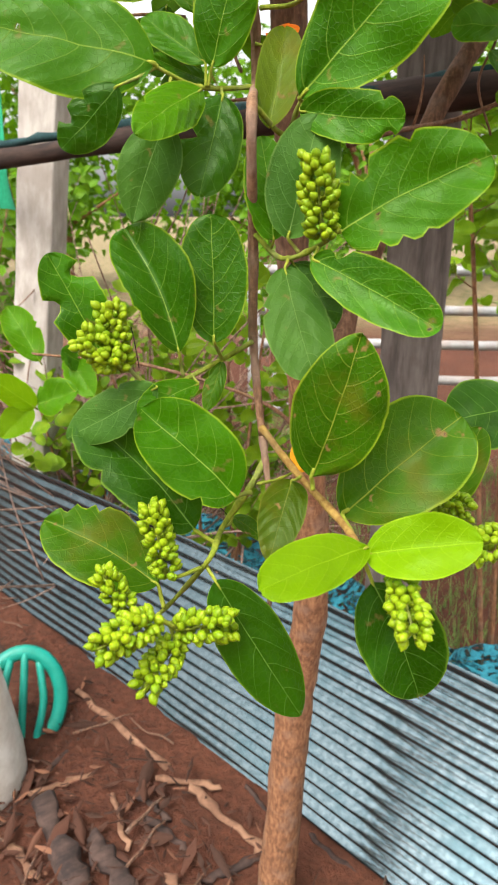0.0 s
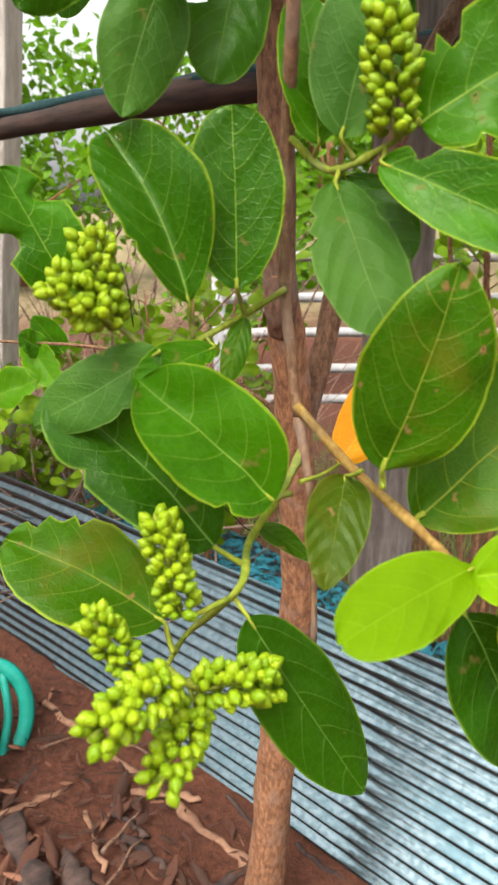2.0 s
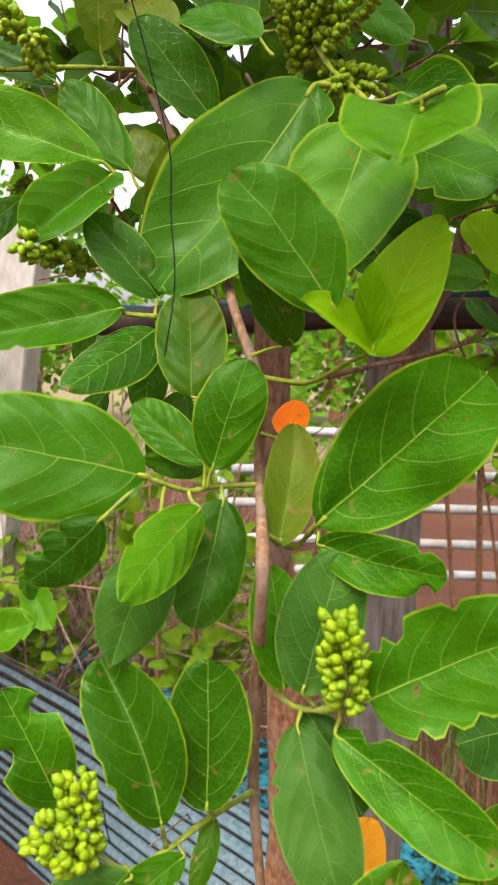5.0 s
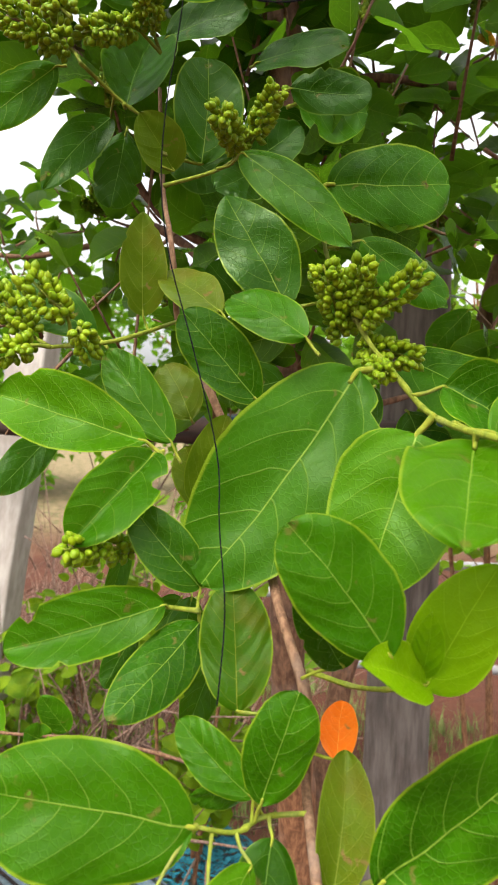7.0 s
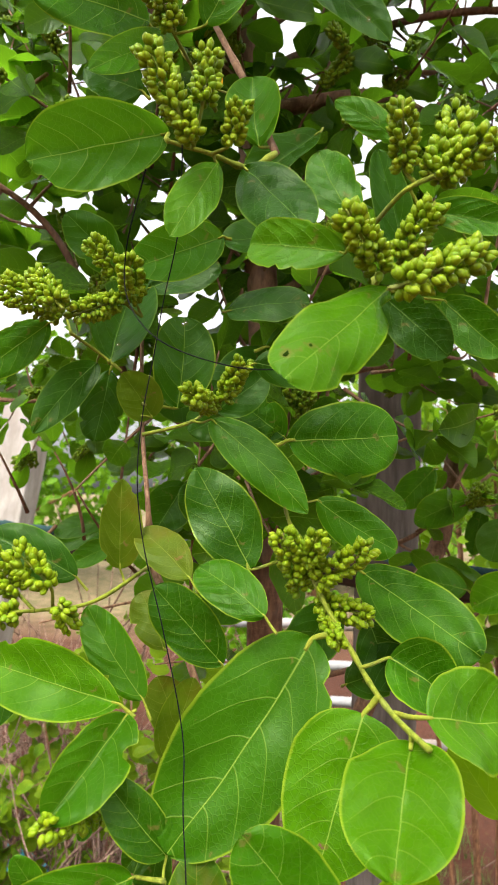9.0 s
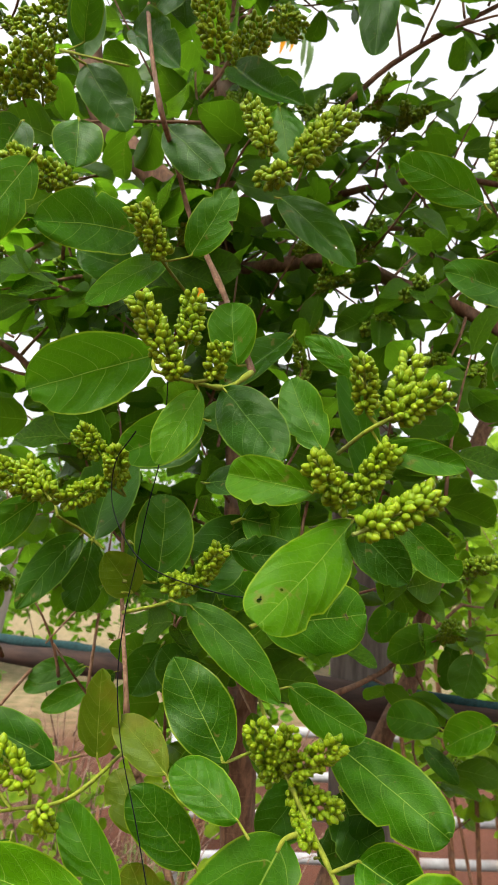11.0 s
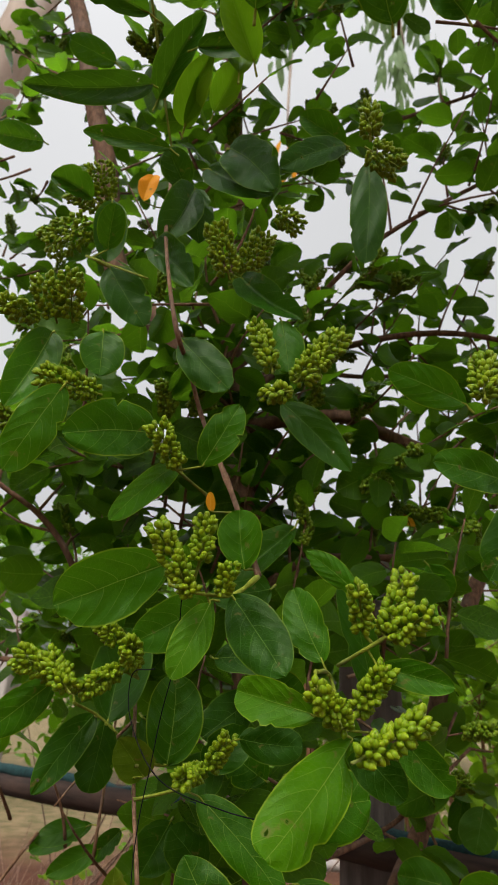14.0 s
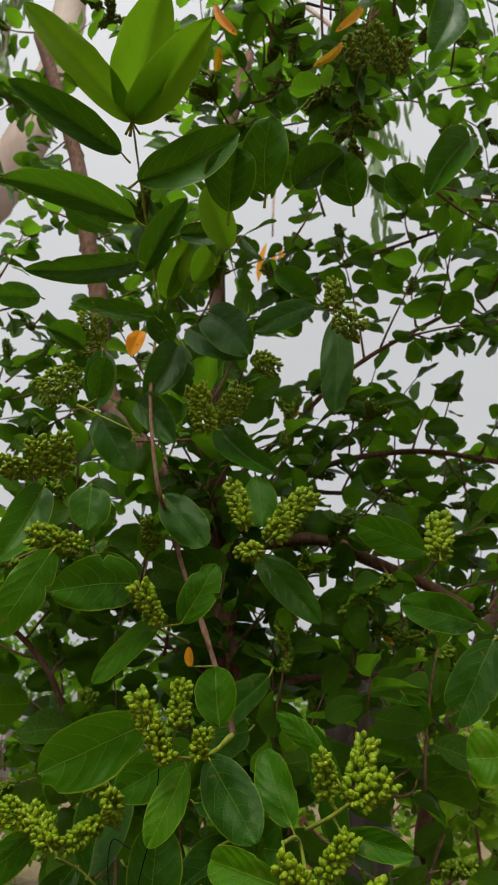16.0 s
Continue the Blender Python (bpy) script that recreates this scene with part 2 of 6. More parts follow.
def soil_material():
    m = Nodes("red_soil")
    big, small = m.noise(1.1, 6.0, 0.6), m.noise(38.0, 6.0, 0.7)
    tone = m.mix(m.step(small, 0.3, 0.7), (0.029, 0.0090, 0.0050), (0.090, 0.031, 0.016))
    tone = m.mix(m.step(big, 0.25, 0.80, 0.0, 0.40), tone, (0.17, 0.062, 0.033))
    tone = m.mix(m.step(m.noise(7.0, 5.0, 0.65), 0.40, 0.75, 0.0, 0.35), tone, (0.060, 0.026, 0.016))
    # short dry grass takes over in the open field
    place = m.add("ShaderNodeSeparateXYZ")
    m.put(place.inputs[0], m.object_space())
    field = m.step(m.math("ADD", place.outputs[1], m.math("MULTIPLY", big, 3.0)), 9.0, 13.0)
    sward = m.mix(m.step(m.noise(5.0, 5.0), 0.35, 0.65), (0.110, 0.100, 0.040), (0.230, 0.160, 0.090))
    tone = m.mix(field, tone, sward)
    return m.done(m.surface(tone, 0.95, m.bump(small, 0.9, 0.02), 0, 0.2))


def sheet_material():
    m = Nodes("galvanised_sheet")
    spangle = m.noise(70.0, 3.0, 0.6)
    stain = m.noise(3.5, 5.0, 0.6)
    tone = m.mix(m.step(spangle, 0.35, 0.65), (0.094, 0.132, 0.144), (0.142, 0.180, 0.192))
    tone = m.mix(m.math("MULTIPLY", m.step(stain, 0.5, 0.7), 0.55), tone, (0.066, 0.125, 0.140))
    return m.done(m.surface(tone, m.math("MULTIPLY_ADD", stain, 0.20, 0.12), m.bump(spangle, 0.1, 0.001), 0.95))


def plain_material(name, dark, light, scale, rough=0.8, depth=0.002, stretch=None, stain=None, spec=0.3, metal=0.0):
    m = Nodes(name)
    grain = m.noise(scale, 5.0, 0.65, m.object_space(stretch))
    tone = m.mix(m.step(grain, 0.3, 0.7), dark, light)
    if stain:
        tone = m.mix(m.math("MULTIPLY", m.step(m.noise(scale * 0.18, 4.0), 0.48, 0.68), 0.6), tone, stain)
    return m.done(m.surface(tone, rough, m.bump(grain, 0.6, depth), metal, spec))


SOIL, SHEET = soil_material(), sheet_material()
POST = plain_material("weathered_concrete", (0.27, 0.235, 0.20), (0.42, 0.375, 0.33), 30.0, 0.9, 0.002, (1, 1, 0.3), (0.24, 0.20, 0.17))
TIMBER = plain_material("grey_timber", (0.070, 0.057, 0.049), (0.165, 0.137, 0.117), 60.0, 0.9, 0.002, (1, 1, 0.12), (0.07, 0.05, 0.04))
BEAM = plain_material("brown_timber", (0.013, 0.0075, 0.0055), (0.050, 0.027, 0.018), 50.0, 0.9, 0.002, (0.15, 0.15, 1))
NET = plain_material("green_shade_net", (0.003, 0.016, 0.016), (0.008, 0.040, 0.040), 120.0, 0.9, 0.002)
GREEN_CLOTH = plain_material("bright_green_cloth", (0.01, 0.24, 0.11), (0.02, 0.34, 0.17), 90.0, 0.8, 0.001)
TEAL = plain_material("teal_plastic", (0.005, 0.17, 0.12), (0.010, 0.23, 0.17), 25.0, 0.4, 0.0003)
CEMENT = plain_material("whitewashed_cement", (0.50, 0.45, 0.38), (0.66, 0.61, 0.54), 22.0, 0.85, 0.002, None, (0.30, 0.16, 0.10))
PIPE = plain_material("grey_painted_pipe", (0.24, 0.23, 0.225), (0.36, 0.35, 0.345), 18.0, 0.55, 0.0005, None, (0.32, 0.22, 0.17))
CHARRED = plain_material("dark_rotten_wood", (0.0176, 0.0112, 0.0096), (0.0638, 0.0375, 0.0285), 40.0, 0.95, 0.003, (1, 0.2, 1))
WIRE = plain_material("black_wire", (0.004, 0.004, 0.005), (0.010, 0.010, 0.010), 90.0, 0.9, 0.0001, spec=0.05)
HUSK = plain_material("dry_husk", (0.0975, 0.0450, 0.0255), (0.2400, 0.1275, 0.0750), 26.0, 0.9, 0.004, (1, 0.3, 1), (0.09, 0.040, 0.024))
GRASS = plain_material("grass_blades", (0.05, 0.12, 0.02), (0.16, 0.22, 0.05), 40.0, 0.7, 0.0005)


def net_material():
    """A loose knotted net: fine strands with gaps between them."""
    m = Nodes("blue_net")
    strand = m.noise(30.0, 5.0, 0.7, m.object_space((1, 1, 5)))
    tone = m.mix(m.step(strand, 0.4, 0.7), (0.006, 0.075, 0.10), (0.030, 0.20, 0.25))
    gap = m.add("ShaderNodeBsdfTransparent")
    mixed = m.add("ShaderNodeMixShader")
    m.put(mixed.inputs[0], m.step(strand, 0.50, 0.44))
    m.put(mixed.inputs[1], m.surface(tone, 0.8, m.bump(strand, 0.6, 0.004), 0, 0.2))
    m.put(mixed.inputs[2], gap.outputs[0])
    return m.done(mixed.outputs[0])


BLUE_NET = net_material()


# ---- building helpers ----
def mesh_object(name, verts, faces, material, parent=None, smooth=True):
    data = bpy.data.meshes.new(name)
    data.from_pydata(verts, [], faces)
    data.materials.append(material)
    if smooth:
        data.shade_smooth()
    ob = new(name, data)
    if parent is not None:
        ob.parent = parent
    return ob


def part(name, bm, material, parent, label=""):
    data = bpy.data.meshes.new(name)
    bm.to_mesh(data)
    bm.free()
    data.materials.append(material)
    data.shade_smooth()
    ob = new(name, data)
    ob.parent = parent
    return tagged(ob, label)


def spline(points, per=5):
    """Catmull-Rom through the given points."""
    pts = [Vector(p) for p in points]
    if len(pts) == 2:
        return [pts[0].lerp(pts[1], k / per) for k in range(per + 1)]
    ends = [2 * pts[0] - pts[1], *pts, 2 * pts[-1] - pts[-2]]
    line = []
    for a, b, c, d in zip(ends, ends[1:], ends[2:], ends[3:]):
        for k in range(per):
            s = k / per
            line.append(0.5 * (2 * b + (c - a) * s + (2 * a - 5 * b + 4 * c - d) * s * s + (3 * b - a - 3 * c + d) * s ** 3))
    return line + [pts[-1]]


def tube(line, radii, sides=8, wobble=0.0, seed=0.0):
    """Vertices and faces of a closed tube along a line, with one radius for each point."""
    verts, faces = [], []
    side = None
    for i, p in enumerate(line):
        ahead = (line[min(i + 1, len(line) - 1)] - line[max(i - 1, 0)]).normalized()
        if side is None:
            side = ahead.orthogonal().normalized()
        side = (side - ahead * side.dot(ahead)).normalized()
        up = ahead.cross(side)
        for k in range(sides):
            a = 2 * math.pi * k / sides
            r = radii[i] * (1 + wobble * noise.noise((p.x * 40 + seed, p.z * 40, a)))
            verts.append(p + r * (math.cos(a) * side + math.sin(a) * up))
    for i in range(len(line) - 1):
        for k in range(sides):
            j = (k + 1) % sides
            faces.append((i * sides + k, i * sides + j, (i + 1) * sides + j, (i + 1) * sides + k))
    faces.append(tuple(reversed(range(sides))))
    faces.append(tuple(len(verts) - sides + k for k in range(sides)))
    return verts, faces


def taper(line, first, last):
    return [first + (last - first) * i / (len(line) - 1) for i in range(len(line))]


def box(bm, m, x, y, z, bevel=0.0):
    made = bmesh.ops.create_cube(bm, size=1.0, matrix=m @ Matrix.Diagonal((x, y, z, 1)))
    if bevel:
        edges = {e for v in made["verts"] for e in v.link_edges}
        bmesh.ops.bevel(bm, geom=list(edges), offset=bevel, segments=2, affect="EDGES", profile=0.6)


def rough_up(bm, size, amount):
    for v in bm.verts:
        v.co += amount * noise.noise_vector(v.co * size)


# ---- ground ----
def ground_sheet():
    near = [(-3 + 0.075 * i) for i in range(81)]
    xs = [-2000, -300, -60, -20, -8] + near + [8, 20, 60, 300, 2000]
    ys = [-2000, -300, -40, -8, -3] + [-1.5 + 0.075 * i for i in range(81)] + [7, 12, 25, 60, 300, 2000]
    verts = []
    for y in ys:
        for x in xs:
            close = max(0.0, 1 - math.hypot(x, y - 1.2) / 4.5)
            z = close * (0.035 * noise.noise((x * 2.1, y * 2.1, 0)) + 0.018 * noise.noise((x * 9, y * 9, 3)))
            verts.append((x, y, z))
    n = len(xs)
    faces = [(j * n + i, j * n + i + 1, (j + 1) * n + i + 1, (j + 1) * n + i) for j in range(len(ys) - 1) for i in range(n - 1)]
    return tagged(mesh_object("ground", verts, faces, SOIL), "bare red earth strewn with litter and dry grass further off", "ground", kind="structure")


ground_sheet()

# The fence runs along this line in plan: right end, and its direction towards the far left end.
FENCE_A = Vector((0.30, 1.16, 0.0))
FENCE_D = Vector((-0.712, 0.702, 0.0)).normalized()
FENCE_N = Vector((0.702, 0.712, 0.0)).normalized()
FENCE_TURN = math.degrees(math.atan2(FENCE_D.y, FENCE_D.x))


def fence_at(along, back=0.0, z=0.0):
    p = FENCE_A + FENCE_D * along + FENCE_N * back
    return (p.x, p.y, z)


# ---- corrugated sheet ----
def corrugated_sheet(start, end, height, name_label, lift=0.0):
    """A thin sheet on its long edge, its waves running along the fence."""
    pitch, deep, steps = 0.0415, 0.0110, 8
    rows = int(height / pitch * steps)
    cols = 40
    verts, faces = [], []
    for shell in (0.0, 0.0012):
        for j in range(rows + 1):
            z = height * j / rows
            for i in range(cols + 1):
                s = start + (end - start) * i / cols
                out = deep * (1 - 0.42 * min(1, max(0, s - 0.3))) * math.sin(2 * math.pi * z / pitch) + shell
                sag = 0.012 * noise.noise((s * 1.6, z * 1.2, 5)) + 0.004 * noise.noise((s * 9, z * 5, 1))
                dip = 0.010 * math.sin(s * 2.2) - 0.02 * (z / height) * math.sin(s * 0.9)
                verts.append(fence_at(s, out + sag - 0.05 * z, z + lift + dip))
    n, half = cols + 1, (rows + 1) * (cols + 1)
    for j in range(rows):
        for i in range(cols):
            a = j * n + i
            faces.append((a, a + 1, a + n + 1, a + n))
            faces.append((half + a + n, half + a + n + 1, half + a + 1, half + a))
    ob = mesh_object("corrugated_sheet", verts, faces, SHEET)
    return tagged(ob, name_label, "metal sheet")


corrugated_sheet(-1.3, 3.4, 0.66, "galvanised corrugated iron sheet standing on edge along the fence", -0.01)


# ---- posts, beam, nets ----
def fence_post(x, y, width, height, lean, material, label):
    bm = bmesh.new()
    box(bm, pose(0, 0, height / 2), width, width * 0.9, height, 0.008)
    bmesh.ops.subdivide_edges(bm, edges=[e for e in bm.edges if abs(e.verts[0].co.z - e.verts[1].co.z) > 0.5], cuts=14)
    rough_up(bm, 7.0, 0.006)
    data = bpy.data.meshes.new("fence_post")
    bm.to_mesh(data)
    bm.free()
    data.materials.append(material)
    data.shade_smooth()
    ob = new("fence_post", data)
    ob.matrix_world = pose(x, y, -0.04, 0, lean, 0) @ pose(0, 0, 0, 0, 0, FENCE_TURN + 32)
    return tagged(ob, label, "post", "fence posts")


fence_post(-0.872, 2.46, 0.130, 2.10, 7.0, POST, "weathered whitish concrete fence post leaning behind the iron sheet")
fence_post(0.312, 1.33, 0.112, 2.12, 0.0, TIMBER, "grey weathered timber fence post behind the iron sheet")
fence_post(-2.3, 3.75, 0.12, 1.9, -2.0, POST, "weathered whitish concrete fence post leaning behind the iron sheet")


def fence_beam():
    line = [Vector(fence_at(s, 0.05 + 0.01 * math.sin(4 * s), 1.575 + 0.012 * math.sin(2.3 * s + 1))) for s in np.linspace(-1.2, 3.3, 30)]
    v, f = tube(line, [0.030 + 0.003 * math.sin(7 * i) for i in range(len(line))], 9, 0.25)
    tagged(mesh_object("fence_beam", v, f, BEAM), "rough brown timber beam tied across the fence posts", "beam")
    roll = [Vector(fence_at(s, 0.045, 1.604 + 0.008 * noise.noise((s * 6, 0, 9)))) for s in np.linspace(-1.2, 3.3, 70)]
    v, f = tube(roll, [0.013 + 0.008 * noise.noise((i * 0.6, 4, 0)) for i in range(len(roll))], 10, 0.6, 3.0)
    tagged(mesh_object("rolled_net", v, f, NET), "dark green shade net rolled up along the fence beam", "net")


fence_beam()


def hanging_cloth(name, s0, s1, back, z0, z1, material, label, fold=0.02):
    cols, rows = 36, 16
    verts, faces = [], []
    for shell in (0, 0.002):
        for j in range(rows + 1):
            for i in range(cols + 1):
                s, t = s0 + (s1 - s0) * i / cols, j / rows
                z = z0 + (z1 - z0) * t + 0.03 * noise.noise((s * 3, t, 2)) * (1 - t)
                verts.append(fence_at(s, back + shell + fold * math.sin(26 * s + 2 * noise.noise((s * 4, t * 2, 7))) * (1.1 - t), z))
    n, half = cols + 1, (rows + 1) * (cols + 1)
    for j in range(rows):
        for i in range(cols):
            a = j * n + i
            faces.append((a, a + 1, a + n + 1, a + n))
            faces.append((half + a + n, half + a + n + 1, half + a + 1, half + a))
    return tagged(mesh_object(name, verts, faces, material), label, "cloth")


hanging_cloth("green_cloth", 1.70, 2.5, 0.16, 1.42, 1.84, GREEN_CLOTH, "bright green shade cloth hanging from the fence beam")


def fallen_net():
    """A blue net slumped in a low bank behind the iron sheet."""
    cols, rows = 120, 16
    verts, faces = [], []
    for i in range(cols + 1):
        s = -1.0 + 4.0 * i / cols
        high = 0.26 + 0.13 * noise.noise((s * 1.3, 0, 4)) + 0.05 * noise.noise((s * 7, 1, 4))
        for j in range(rows + 1):
            t = j / rows
            z = high * math.sin(math.pi * min(1, 0.06 + t * 0.94)) ** 0.8 + 0.03 * noise.noise((s * 14, t * 5, 0))
            back = 0.34 + (0.50 + 0.22 * noise.noise((s * 1.9, 3, 8))) * t + 0.05 * noise.noise((s * 5, t * 9, 2)) + 0.09 * noise.noise((s * 1.4, 0, 6))
            verts.append(fence_at(s, back, max(0.0, z) if 0 < j < rows else -0.03))
    n = rows + 1
    faces = [(i * n + j, i * n + j + 1, (i + 1) * n + j + 1, (i + 1) * n + j) for i in range(cols) for j in range(rows)]
    return tagged(mesh_object("fallen_net", verts, faces, BLUE_NET), "crumpled blue net lying in a heap behind the fence", "net")


fallen_net()


# ---- pipe gate in the field ----
def pipe_gate(x, y, turn):
    root = tagged(new("pipe_gate"), "grey metal pipe gate with level rails standing in the field", "gate")
    root.matrix_world = pose(x, y, 0, 0, 0, turn)
    for z in (0.56, 0.70, 0.86, 1.01, 1.18):
        v, f = tube([Vector((-2.0 + 0.25 * i, 0, z + 0.004 * math.sin(i))) for i in range(17)], [0.021] * 17, 10)
        mesh_object("rail", v, f, PIPE, root)
    for x in (-2.0, 0.95, 2.0):
        v, f = tube([Vector((x, 0, 0.0)), Vector((x, 0, 1.22))], [0.028, 0.028], 10)
        mesh_object("upright", v, f, PIPE, root)


pipe_gate(2.02, 3.0, -3)


# ---- teal chair and cement block ----
def plastic_chair():
    root = tagged(new("plastic_chair"), "teal plastic garden chair tipped over on the red soil", "chair")
    root.matrix_world = pose(-0.635, 1.63, 0.105, 62, 10, 20)
    ring = [Vector((0.105 * math.cos(a), 0.135 * math.sin(a), 0.008 * math.sin(2 * a))) for a in np.linspace(0, 2 * math.pi, 33)[:-1]]
    verts, faces = [], []
    for i, p in enumerate(ring):
        out = p.normalized()
        for k in range(8):
            a = 2 * math.pi * k / 8
            verts.append(p + out * 0.021 * math.cos(a) + Vector((0, 0, 0.011 * math.sin(a))))
    for i in range(32):
        for k in range(8):
            faces.append((i * 8 + k, i * 8 + (k + 1) % 8, ((i + 1) % 32) * 8 + (k + 1) % 8, ((i + 1) % 32) * 8 + k))
    mesh_object("back_frame", verts, faces, TEAL, root)
    for x in (-0.055, 0.0, 0.055):
        reach = 0.135 * math.sqrt(1 - (x / 0.105) ** 2)
        v, f = tube(spline([(x * 0.7, -reach, 0), (x, 0, 0.012), (x * 0.7, reach, 0)], 5), [0.011] * 11, 8)
        mesh_object("slat", v, f, TEAL, root)
    bm = bmesh.new()
    box(bm, pose(0, -0.27, 0.10, -28), 0.26, 0.28, 0.014, 0.006)
    part("seat", bm, TEAL, root)
    for x in (-0.11, 0.11):
        v, f = tube(spline([(x, -0.16, 0.02), (x * 1.1, -0.30, 0.0), (x * 1.15, -0.46, -0.05)], 5), [0.016] * 11, 8)
        mesh_object("leg", v, f, TEAL, root)


plastic_chair()


def cement_drum():
    """A whitewashed cement ring with a rounded shoulder, soiled at its foot."""
    bm = bmesh.new()
    profile = [(0.0, 0.0), (0.150, 0.0), (0.158, 0.03), (0.160, 0.10), (0.156, 0.24), (0.148, 0.33), (0.135, 0.365), (0.112, 0.372), (0.105, 0.34), (0.10, 0.20), (0.0, 0.19)]
    rings = []
    for r, z in profile:
        rings.append([bm.verts.new((r * math.cos(a), r * math.sin(a), z)) for a in np.linspace(0, 2 * math.pi, 41)[:-1]] if r else [bm.verts.new((0, 0, z))])
    for low, high in zip(rings, rings[1:]):
        for k in range(40):
            j = (k + 1) % 40
            if len(low) == 1:
                bm.faces.new((low[0], high[j], high[k]))
            elif len(high) == 1:
                bm.faces.new((low[k], low[j], high[0]))
            else:
                bm.faces.new((low[k], low[j], high[j], high[k]))
    bmesh.ops.recalc_face_normals(bm, faces=bm.faces)
    rough_up(bm, 9.0, 0.006)
    data = bpy.data.meshes.new("cement_planter")
    bm.to_mesh(data)
    bm.free()
    data.materials.append(CEMENT)
    data.shade_smooth()
    ob = new("cement_planter", data)
    ob.matrix_world = pose(-0.735, 1.44, -0.02, 3, -4, 0)
    tagged(ob, "whitewashed cement planter ring with a soiled foot", "planter")


cement_drum()


# ---- litter on the soil ----
def litter():
    rng = random.Random(5)
    verts, faces = [], []
    for _ in range(4600):
        s, away = rng.uniform(-0.4, 2.0), 0.06 + 1.05 * rng.random() ** 0.7
        x, y, _z = fence_at(s, -away)
        size = rng.uniform(0.010, 0.045) * (2.3 if rng.random() < 0.10 else 1)
        wide = size * rng.uniform(0.08, 0.38)
        m = pose(x, y, 0.012 + rng.random() * 0.025, rng.uniform(-35, 35), rng.uniform(-35, 35), rng.uniform(0, 360))
        at = len(verts)
        for i in range(4):
            t = i / 3
            w = wide * (0.08 + math.sin(math.pi * (0.04 + 0.9 * t)) * rng.uniform(0.6, 1.3))
            for side in (-1, 0, 1):
                curl = 0.25 * wide * (1 - abs(side)) + rng.uniform(0, 0.003)
                verts.append(m @ Vector((size * (t - 0.5), side * w * 0.5, curl)))
        for i in range(3):
            for k in range(2):
                a = at + i * 3 + k
                faces.append((a, a + 1, a + 4, a + 3))
    ob = mesh_object("dry_leaf_litter", verts, faces, LITTER)
    tagged(ob, "dry brown leaves and bark chips on red soil", "litter", kind="stuff")


def litter_material():
    m = Nodes("litter_mix")
    chance = m.add("ShaderNodeNewGeometry").outputs["Random Per Island"]
    ramp = m.add("ShaderNodeValToRGB")
    ramp.color_ramp.elements[0].color = (0.014, 0.008, 0.006, 1)
    ramp.color_ramp.elements[1].color = (0.20, 0.088, 0.048, 1)
    middle = ramp.color_ramp.elements.new(0.9)
    middle.color = (0.050, 0.0170, 0.0095, 1)
    m.put(ramp.inputs[0], chance)
    grain = m.noise(120.0)
    tone = m.mix(m.math("MULTIPLY", grain, 0.5), ramp.outputs[0], (0.08, 0.04, 0.025))
    return m.done(m.surface(tone, 0.9, m.bump(grain, 0.5, 0.002), 0, 0.2))


LITTER = litter_material()
litter()


def stick(x, y, length, thick, turn, seed):
    line = [Vector((length * (i / 6 - 0.5), 0.10 * length * noise.noise((i * 0.5, seed, 0)), 0.012 * noise.noise((i, seed, 4)))) for i in range(7)]
    v, f = tube(line, taper(line, thick, thick * 0.5), 6, 0.3, seed)
    ob = mesh_object("fallen_twig", v, f, STICK)
    ob.matrix_world = pose(x, y, 0.03, 0, 0, turn)
    tagged(ob, "thin dry brown twig fallen on the litter", "twig", "fallen twigs")


STICK = bark_material("dry_stick", (0.045, 0.024, 0.016), (0.19, 0.10, 0.06), 1.5)
dice = random.Random(15)
for n in range(46):
    sx, sy, _ = fence_at(dice.uniform(-0.2, 1.8), -dice.uniform(0.06, 0.95))
    stick(sx, sy, dice.uniform(0.08, 0.26), dice.uniform(0.0018, 0.006), dice.uniform(0, 180), n * 1.7)


def rotten_log(at, length, thick, turn, tilt, seed, pale=False):
    line = [Vector((length * (i / 9 - 0.5), 0.02 * noise.noise((i * 0.7, seed, 0)), 0.0)) for i in range(10)]
    v, f = tube(line, [thick * (0.8 + 0.5 * noise.noise((i * 0.5, seed, 2))) for i in range(10)], 9, 0.5, seed)
    ob = mesh_object("dry_husk" if pale else "rotten_log", v, f, HUSK if pale else CHARRED)
    ob.matrix_world = pose(*at, 0, tilt, turn) @ Matrix.Diagonal((1.25, 0.8, 0.55, 1))
    if pale:
        tagged(ob, "pale dry curled husk lying on the litter", "husk", "dry husks")
    else:
        tagged(ob, "dark rotting piece of wood lying on the soil", "log", "rotten logs")


rotten_log((-0.371, 1.643, 0.010), 0.34, 0.016, -43, 3, 1.0, True)
rotten_log((-0.159, 1.438, 0.008), 0.14, 0.014, -12, -3, 2.7, True)
rotten_log((-0.056, 1.324, 0.012), 0.21, 0.020, -46, 3, 4.4, True)
rotten_log((-0.313, 1.321, 0.006), 0.15, 0.010, -70, -3, 6.1, True)
rotten_log((-0.487, 1.434, 0.007), 0.13, 0.012, 30, 3, 7.8, True)
rotten_log((-0.549, 1.451, 0.006), 0.19, 0.010, -115, -3, 9.5)
rotten_log((-0.431, 1.227, 0.025), 0.25, 0.042, -58, 3, 11.2)
rotten_log((-0.302, 1.180, 0.022), 0.18, 0.036, -53, -3, 12.9)
rotten_log((-0.192, 1.275, 0.010), 0.12, 0.016, -40, 3, 14.6)
rotten_log((-0.013, 1.195, 0.011), 0.14, 0.018, 22, -3, 16.3)
rotten_log((-0.129, 1.123, 0.013), 0.10, 0.022, -30, 3, 18.0, True)
rotten_log((-0.512, 1.203, 0.009), 0.10, 0.015, -43, -3, 19.7, True)
